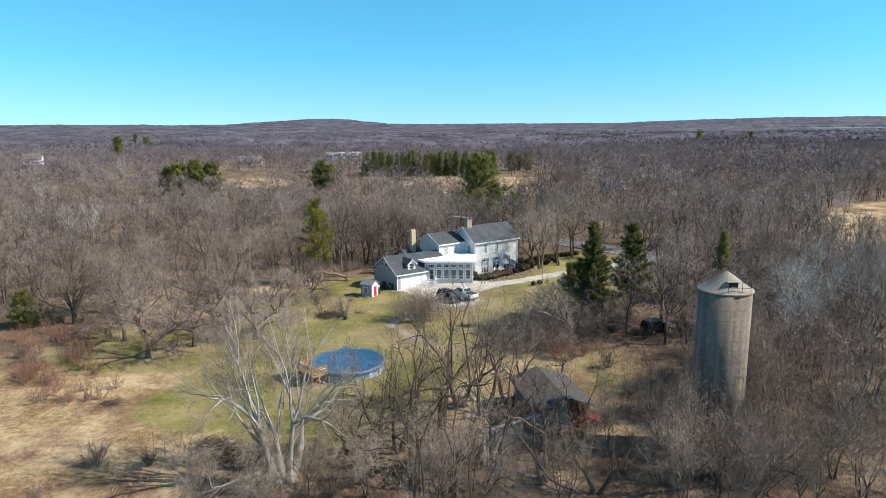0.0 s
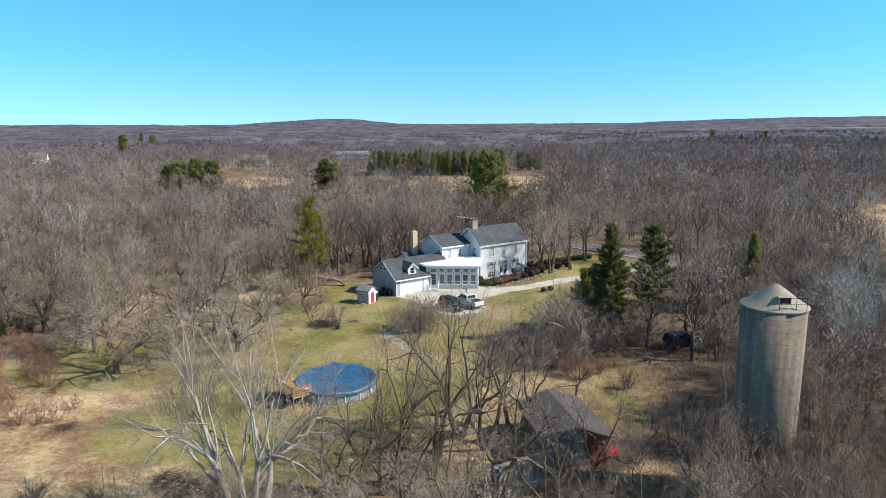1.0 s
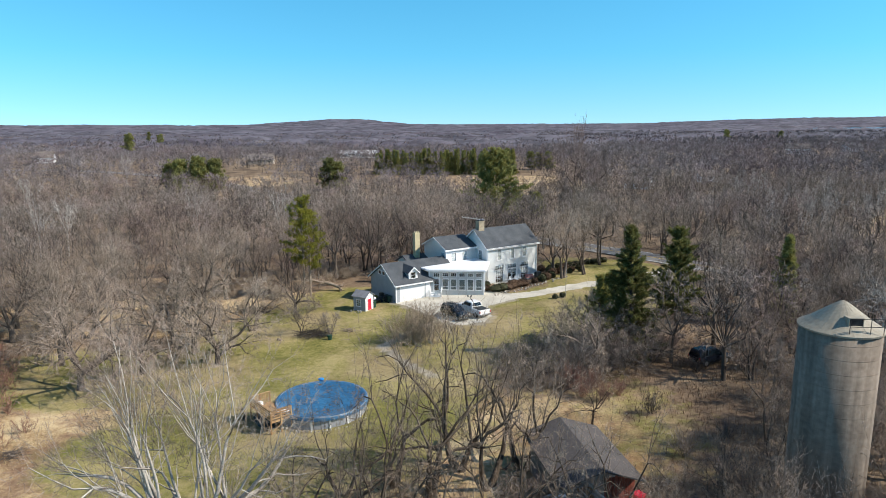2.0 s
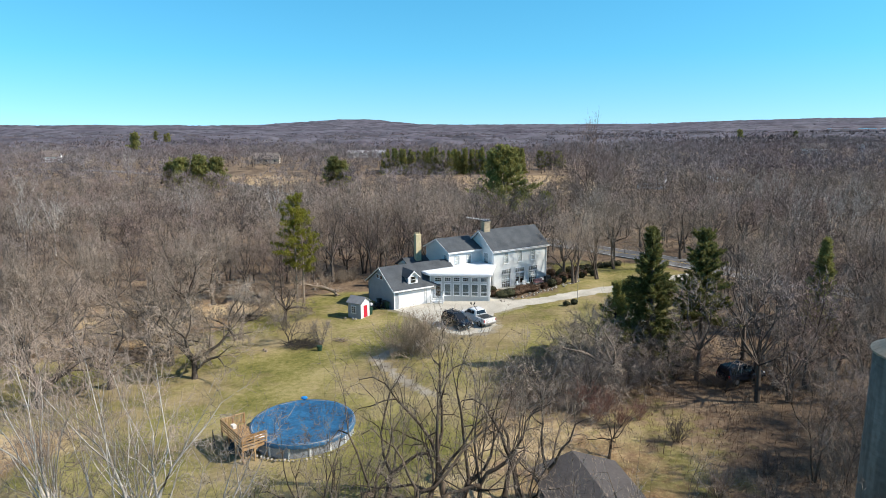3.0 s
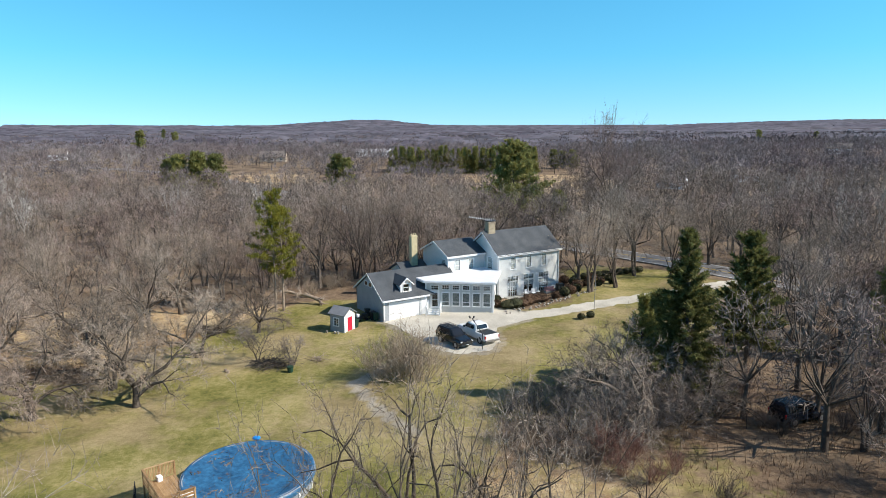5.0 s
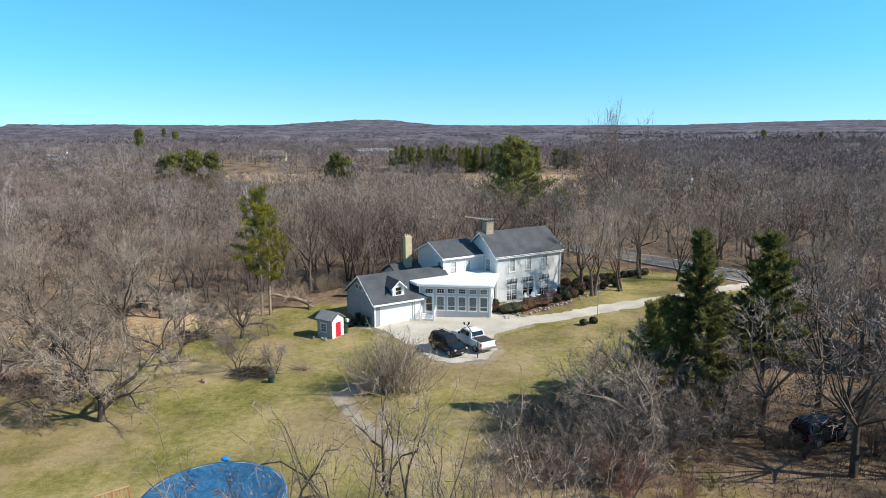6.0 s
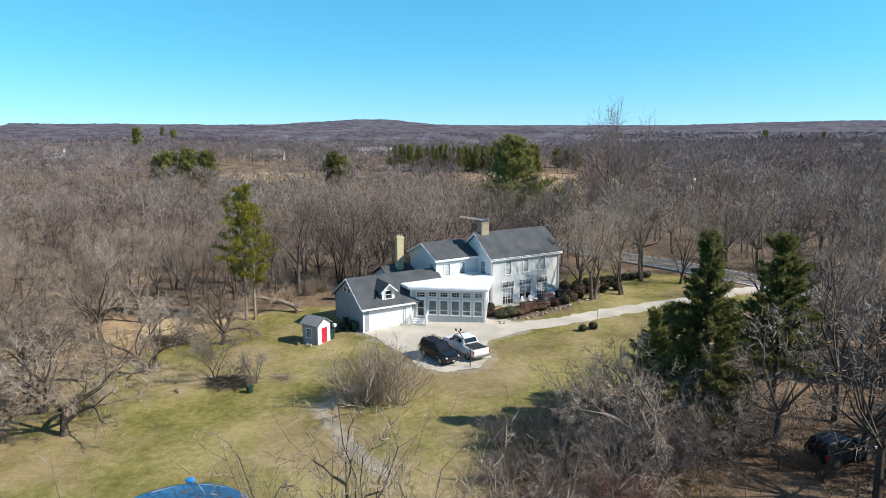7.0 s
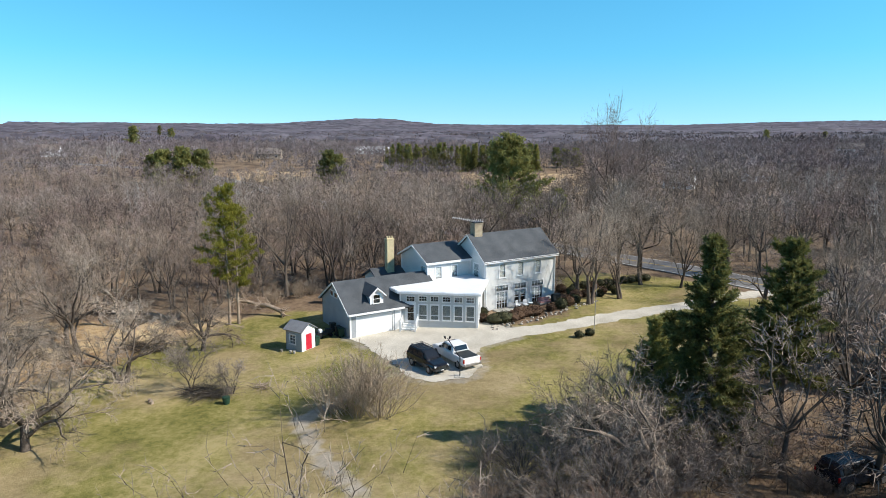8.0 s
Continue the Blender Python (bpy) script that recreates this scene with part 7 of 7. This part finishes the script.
def dome_tree(seed, h, w, r, limbs=9, tufts=4, twigs=13, width=0.05, length=1.0, tubes=True):
    """A leafless woodland tree: a short trunk, curved limbs to a rounded crown and tufts of fine twigs over it: (wood, twigs)."""
    rg = np.random.default_rng(seed)
    wood, fine = Geo(), Geo()
    fork = np.array((rg.normal() * 0.03 * h, rg.normal() * 0.03 * h, h * rg.uniform(0.2, 0.32)))
    foot = np.array((0, 0, -0.15))
    if tubes:
        wood.tube([foot, fork], [r * 1.2, r * 0.8], 4)
    else:
        wood.blade(foot, fork, r * 3, rg)
    heart = np.array((0, 0, h * 0.45))
    span = np.array((w / 2, w / 2, h * 0.52))
    for k in range(limbs):
        az, low = 2.4 * k + rg.uniform(-0.4, 0.4), math.acos(1 - 1.12 * (k + rg.uniform(0, 0.9)) / limbs)
        d = np.array((math.cos(az) * math.sin(low), math.sin(az) * math.sin(low), math.cos(low)))
        end = heart + d * span * rg.uniform(0.68, 0.9)
        bend = fork + (end - fork) * 0.5 + np.array((math.cos(az), math.sin(az), 0)) * w * 0.07 + rg.normal(size=3) * 0.03 * h
        if tubes:
            wood.tube([fork, bend, end], [r * 0.5, r * 0.3, 0.02], 3)
        else:
            wood.blade(fork, end, r * 1.3, rg)
        for _ in range(tufts):
            off = unit(d + rg.normal(size=3) * 0.42)
            c = heart + off * span * rg.uniform(0.72, 1.0)
            root = bend + (end - bend) * rg.uniform(0.1, 0.9)
            if tubes:
                wood.blade(root, c, r * 0.4, rg)
            p = c + rg.normal(size=(twigs, 3)) * length * 0.36
            q = p + rows_unit(rows_unit(off * 1.2 + rg.normal(size=(twigs, 3)) * 0.8)) * (length * rg.uniform(0.5, 1.1, twigs))[:, None]
            fine.blades(p, q, width, rg)
    return wood.arrays(), fine.arrays()


def stature(x, y):
    """Stands of taller and lower trees."""
    return 0.9 + 0.2 * noise.noise((x * 0.018, y * 0.018, 2.0)) + 0.12 * noise.noise((x * 0.06, y * 0.06, 5.0)) - (0.16 if x < -24 and y < 150 else 0.14 if y > 190 and x < 60 else 0)


WOODKIND = [dome_tree(600 + k, 12.0, (7.4, 8.6, 8.0, 9.2, 7.0, 8.4)[k], 0.23, 9, 5, 16, 0.075, 0.95) for k in range(6)]
nearw = wood_places(62, 170, 5.9) + wood_places(170, 262, 6.5)
nearw.sort(key=lambda p: math.hypot(p[0], p[1] - 105))
for i, (x, y) in enumerate(nearw[:240]):
    s = rng.uniform(0.66, 1.2) * stature(x, y)
    copy_kind(made, ("n", i % 6), "woodland_tree", WOODKIND[i % 6], BARK, TWIG, place(x, y, rng.uniform(0, 360), s), "bare grey-brown tree in the leafless wood", "tree", "woodland trees")
rows = [(i % 6, x, y, gz(x, y), rng.uniform(0, 6.28), rng.uniform(0.66, 1.2) * stature(x, y), 1.0) for i, (x, y) in enumerate(nearw[240:])]
woods = thing("bare_woods", Matrix.Identity(4), "leafless grey-brown woods round the farmstead", "woods", kind="stuff")
soup("trunks", *scatter([k[0] for k in WOODKIND], rows), BARK, woods)
soup("twigs", *scatter([k[1] for k in WOODKIND], rows), TWIG, woods)
EDGE = [(45, 91), (50, 96), (48, 80), (54, 86), (47, 72), (55, 78), (60, 84), (36, 110), (44, 110), (-44, 126), (-38, 120), (-52, 118), (-58, 110), (-33, 140), (-27, 143), (-18, 142), (-12, 140), (-6, 139), (0, 143), (8, 150), (14, 147), (-40, 134), (-50, 133), (-60, 125), (-66, 116), (-46, 112), (-36, 110), (24, 147), (40, 151), (-54, 104), (-62, 103), (-24, 148), (-2, 152), (-34, 126), (54, 122), (58, 116), (62, 108), (56, 100), (60, 92), (46, 104), (51, 92), (49, 117), (53, 110), (59, 124), (64, 117), (66, 100), (57, 106), (48, 125), (63, 128), (70, 112), (52, 128)]
for i, (x, y) in enumerate(EDGE):
    kind = "shade" if abs(x) > 30 else "tall"
    kinds, full = YARDKIND[kind]
    k = i % len(kinds)
    s = rng.uniform(9.5, 12.5) / full if kind == "shade" else rng.uniform(12.5, 15.5) / full
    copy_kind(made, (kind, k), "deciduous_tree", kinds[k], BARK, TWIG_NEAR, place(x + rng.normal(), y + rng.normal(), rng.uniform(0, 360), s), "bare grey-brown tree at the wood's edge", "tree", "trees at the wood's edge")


def brush_tuft(seed, n, h, w, width):
    """Low leafless undergrowth."""
    rg, g_ = np.random.default_rng(seed), Geo()
    for _ in range(n):
        p = np.array((rg.normal() * w * 0.25, rg.normal() * w * 0.25, 0.0))
        q = p + np.array((rg.normal() * h * 0.9, rg.normal() * h * 0.9, h * rg.uniform(0.3, 1.0)))
        g_.blade(p, q, width, rg)
    return g_.arrays()


UNDER = [brush_tuft(690 + k, 60, 1.5, 8.0, 0.06) for k in range(4)]
rows = [(i % 4, x + rng.normal() * 2, y + rng.normal() * 2, gz(x, y), rng.uniform(0, 6.28), rng.uniform(0.6, 1.4), 1.0) for i, (x, y) in enumerate(nearw) if y > 98]
tagged(soup("undergrowth", *scatter(UNDER, rows), TWIG), "leafless brown undergrowth on the wood floor", "undergrowth", kind="stuff")
PALEKIND = [limbed_tree(660 + k, 13.5, 6.4, 0.18, 1, 0.3, 0.2, 0.8, 0.0, 4, 7, 0.055, 1) for k in range(2)]
for i, (x, y) in enumerate(((-88, 150), (-84, 153), (-62, 168), (62, 150), (66, 146), (72, 152), (86, 160), (92, 168), (58, 172), (104, 176), (-128, 205), (-160, 320), (110, 190), (75, 200), (82, 206), (-40, 160))):
    copy_kind(made, ("pw", i % 2), "woodland_tree", PALEKIND[i % 2], TWIG_PALE, TWIG_PALE, place(x, y, rng.uniform(0, 360), rng.uniform(0.85, 1.15)), "pale silvery bare tree among the brown woods", "tree", "woodland trees")

FARKIND = [dome_tree(620 + k, 12.0, (9.6, 11.0, 10.0, 11.5, 9.0)[k], 0.18, 7, 3, 9, 0.23, 1.35, False) for k in range(5)]
farw = wood_places(262, 640, 8.6)
rows = [(i % 5, x, y, gz(x, y), rng.uniform(0, 6.28), rng.uniform(0.8, 1.2) * stature(x, y), 1.0) for i, (x, y) in enumerate(farw)]
far = thing("far_woods", Matrix.Identity(4), "leafless brown woods in the middle distance", "woods", kind="stuff")
soup("trunks", *scatter([k[0] for k in FARKIND], rows), BARK, far)
soup("twigs", *scatter([k[1] for k in FARKIND], rows), FARTWIG, far)


def tuft(seed, n, h, w, width):
    """A very distant bare crown: a rounded fan of coarse twigs."""
    rg, g_ = np.random.default_rng(seed), Geo()
    for _ in range(n):
        d = unit(rg.normal(size=3) + np.array((0, 0, 0.5)))
        p = np.array((0, 0, h * 0.5)) + d * np.array((w * 0.3, w * 0.3, h * 0.2))
        g_.blade(p, p + unit(d + rg.normal(size=3) * 0.4) * np.array((w * 0.25, w * 0.25, h * 0.25)) * rg.uniform(0.6, 1.2), width, rg)
    g_.blade(np.array((0, 0, 0.0)), np.array((0, 0, h * 0.7)), width, rg)
    return g_.arrays()


TUFT = [tuft(640 + k, 20, 13.0, 13.0, 0.9) for k in range(5)]
dist = wood_places(640, 1500, 12.2)
rows = [(i % 5, x, y, gz(x, y), rng.uniform(0, 6.28), rng.uniform(0.75, 1.2) * stature(x * 0.5, y * 0.5), 1.0) for i, (x, y) in enumerate(dist)]
tagged(soup("distant_woods", *scatter(TUFT, rows), FARTWIG), "brown leafless woods stretching to the horizon", "woods", kind="stuff")
# rough canopy of the woods that are too far off for single crowns
cy = 620.0
rows_y = []
while cy < 4480:
    rows_y.append(cy)
    cy += 9 + (cy - 620) * 0.006
cu = np.linspace(-1, 1, 260)
CX = np.array([cu * (y * 0.76 + 40) for y in rows_y])
CY = np.array([np.full(260, y) for y in rows_y])
CY = CY + rng.uniform(-3, 3, CY.shape)
lump = np.array([[noise.noise((x * 0.035, y * 0.035, 1.0)) + 0.7 * noise.noise((x * 0.011, y * 0.011, 4.0)) for x, y in zip(rx, ry)] for rx, ry in zip(CX, CY)])
CZ = ground_z(CX, CY) + np.where(open_mask(CX, CY) > 0.35, -3.0, -3.0 + 10.0 * soft(620, 820, CY) + 3.5 * soft(1300, 1800, CY) + lump * 3.4 + rng.uniform(-1.9, 1.9, CX.shape))
ci = np.arange(CX.size).reshape(CX.shape)
a, b, c, d = ci[:-1, :-1].ravel(), ci[:-1, 1:].ravel(), ci[1:, 1:].ravel(), ci[1:, :-1].ravel()
# the canopy's purple-blue tint stands in for haze over the distance
tagged(soup("far_canopy", np.stack([CX.ravel(), CY.ravel(), CZ.ravel()], 1), np.concatenate([np.stack([a, b, c], 1), np.stack([a, c, d], 1)]), HILLTWIG_HAZED), "brown leafless treetops stretching to the horizon, bluish distance haze in their colour", "woods", kind="stuff")
CLUMP = [tuft(650 + k, 10, 14.0, 20.0, 1.6) for k in range(5)]
horizon = wood_places(1500, 4300, 34.0)
rows = [(i % 5, x, y, gz(x, y), rng.uniform(0, 6.28), rng.uniform(0.7, 1.15), 0.95) for i, (x, y) in enumerate(horizon)]
# same hazed colour: the air's blue is painted onto these twigs
tagged(soup("horizon_woods", *scatter(CLUMP, rows), HILLTWIG_HAZED), "purple-brown woods on the horizon hills, tinted with bluish distance haze", "woods", kind="stuff")

plant("deciduous_tree", limbed_tree(299, 25.0, 17.0, 0.45, 2, 0.2, 0.2, 0.2, 0.0, 5, 14, 0.045, 0, 1.2), BARK, TWIG, place(31.0, 190.0, 45), "very tall bare tree rising above the wood", "tree", "trees about the yard")

# ---- weeds and grass ----
g = Geo()
rg = np.random.default_rng(9)
xs, ys = rg.uniform(-75, 48, 90000), rg.uniform(40, 110, 90000)
dens = np.clip(1 - lawn_mask(xs, ys) * 1.2, 0, 1) * np.array([0.35 + 0.9 * (noise.noise((x * 0.12, y * 0.12, 0.0)) > -0.05) for x, y in zip(xs, ys)])
keep = rg.uniform(size=90000) < dens * 0.75
xs, ys = xs[keep], ys[keep]
zs = ground_z(xs, ys)
straw = straw_mask(xs, ys) > 0.5
groups = {True: [], False: []}
for x, y, z, s in zip(xs, ys, zs, straw):
    if abs(x - 11.6) < 4 and abs(y - 62.3) < 4:
        continue
    groups[bool(s)].append((x, y, z))
for s, pts in groups.items():
    g = Geo()
    for x, y, z in pts:
        h = rg.uniform(0.12, 0.34) * (1.0 if s else 2.4)
        p = np.array((x, y, z - 0.03))
        g.blade(p, p + np.array((rg.normal() * 0.18, rg.normal() * 0.18, h)), 0.05, rg)
    tagged(soup("straw_tufts" if s else "brown_weeds", *g.arrays(), GREENGRASS if s else BRUSH), "dry straw-coloured grass tufts" if s else "brown dead weeds and brush on the ground", "grass" if s else "weeds", kind="stuff")


# ---- far houses ----
def far_house(x, y, turn, w, d, e, ridge, wall_mat, roof_mat, label, windows=3):
    h = thing("far_house", pose(x, y, gz(x, y), 0, 0, turn), label, "house", "far houses")
    wall("front_wall", (-w / 2, -d / 2), 0, w, -0.5, e, [], wall_mat, h)
    wall("back_wall", (w / 2, d / 2), 180, w, -0.5, e, [], wall_mat, h)
    wall("gable_wall", (-w / 2, d / 2), -90, d, -0.5, e, [], wall_mat, h, gable=ridge - e)
    wall("gable_wall", (w / 2, -d / 2), 90, d, -0.5, e, [], wall_mat, h, gable=ridge - e)
    gable_roof("roof", -w / 2, w / 2, -d / 2, d / 2, e, ridge, h, over=0.5, mat=roof_mat)
    for k in range(windows):
        cx = -w / 2 + w * (k + 0.5) / windows
        wd = part("window", boxed(cx - 0.75, cx + 0.75, -d / 2 - 0.06, -d / 2 - 0.003, 0.9, 2.3), TRIM, h)
        part("pane", boxed(cx - 0.62, cx + 0.62, -d / 2 - 0.08, -d / 2 - 0.062, 1.0, 2.2), CARGLASS, wd)
    return h


TAN = material("tan_siding", (0.35, 0.29, 0.22), (0.46, 0.39, 0.31), 0.5, 0.8)
ROOFTAN = material("brown_shingles", (0.16, 0.13, 0.11), (0.25, 0.21, 0.18), 0.5, 0.85)
far_house(-338, 530, 20, 13, 9, 4.5, 9, TRIM, ROOFTAN, "white gabled house in the far woods")
far_house(-300, 505, -15, 22, 10, 3, 6.5, TAN, ROOFTAN, "long low tan house in the far woods", 4)
far_house(-137, 448, 10, 16, 9, 3.2, 6.6, TAN, ROOFTAN, "grey-roofed house with a porch by the far field")
far_house(-92, 560, 5, 30, 9, 4.0, 6.0, TRIM, TRIM, "long white farm building beyond the spruces", 4)
far_house(260, 560, -25, 18, 10, 4.5, 8, TRIM, ROOFTAN, "white house half hidden in the far woods")
far_house(310, 575, 15, 14, 9, 4.0, 7.5, TRIM, SHINGLE, "white house half hidden in the far woods")
far_house(70, 290, -30, 10, 7, 2.8, 5.0, TRIM, ROOFTAN, "pale house among bare trees beyond the road")
far_house(110, 330, 20, 10, 7, 2.8, 5.0, TRIM, ROOFTAN, "pale house among bare trees beyond the road")
far_house(400, 760, 5, 16, 9, 5, 9, TRIM, ROOFTAN, "white house near the distant lake")
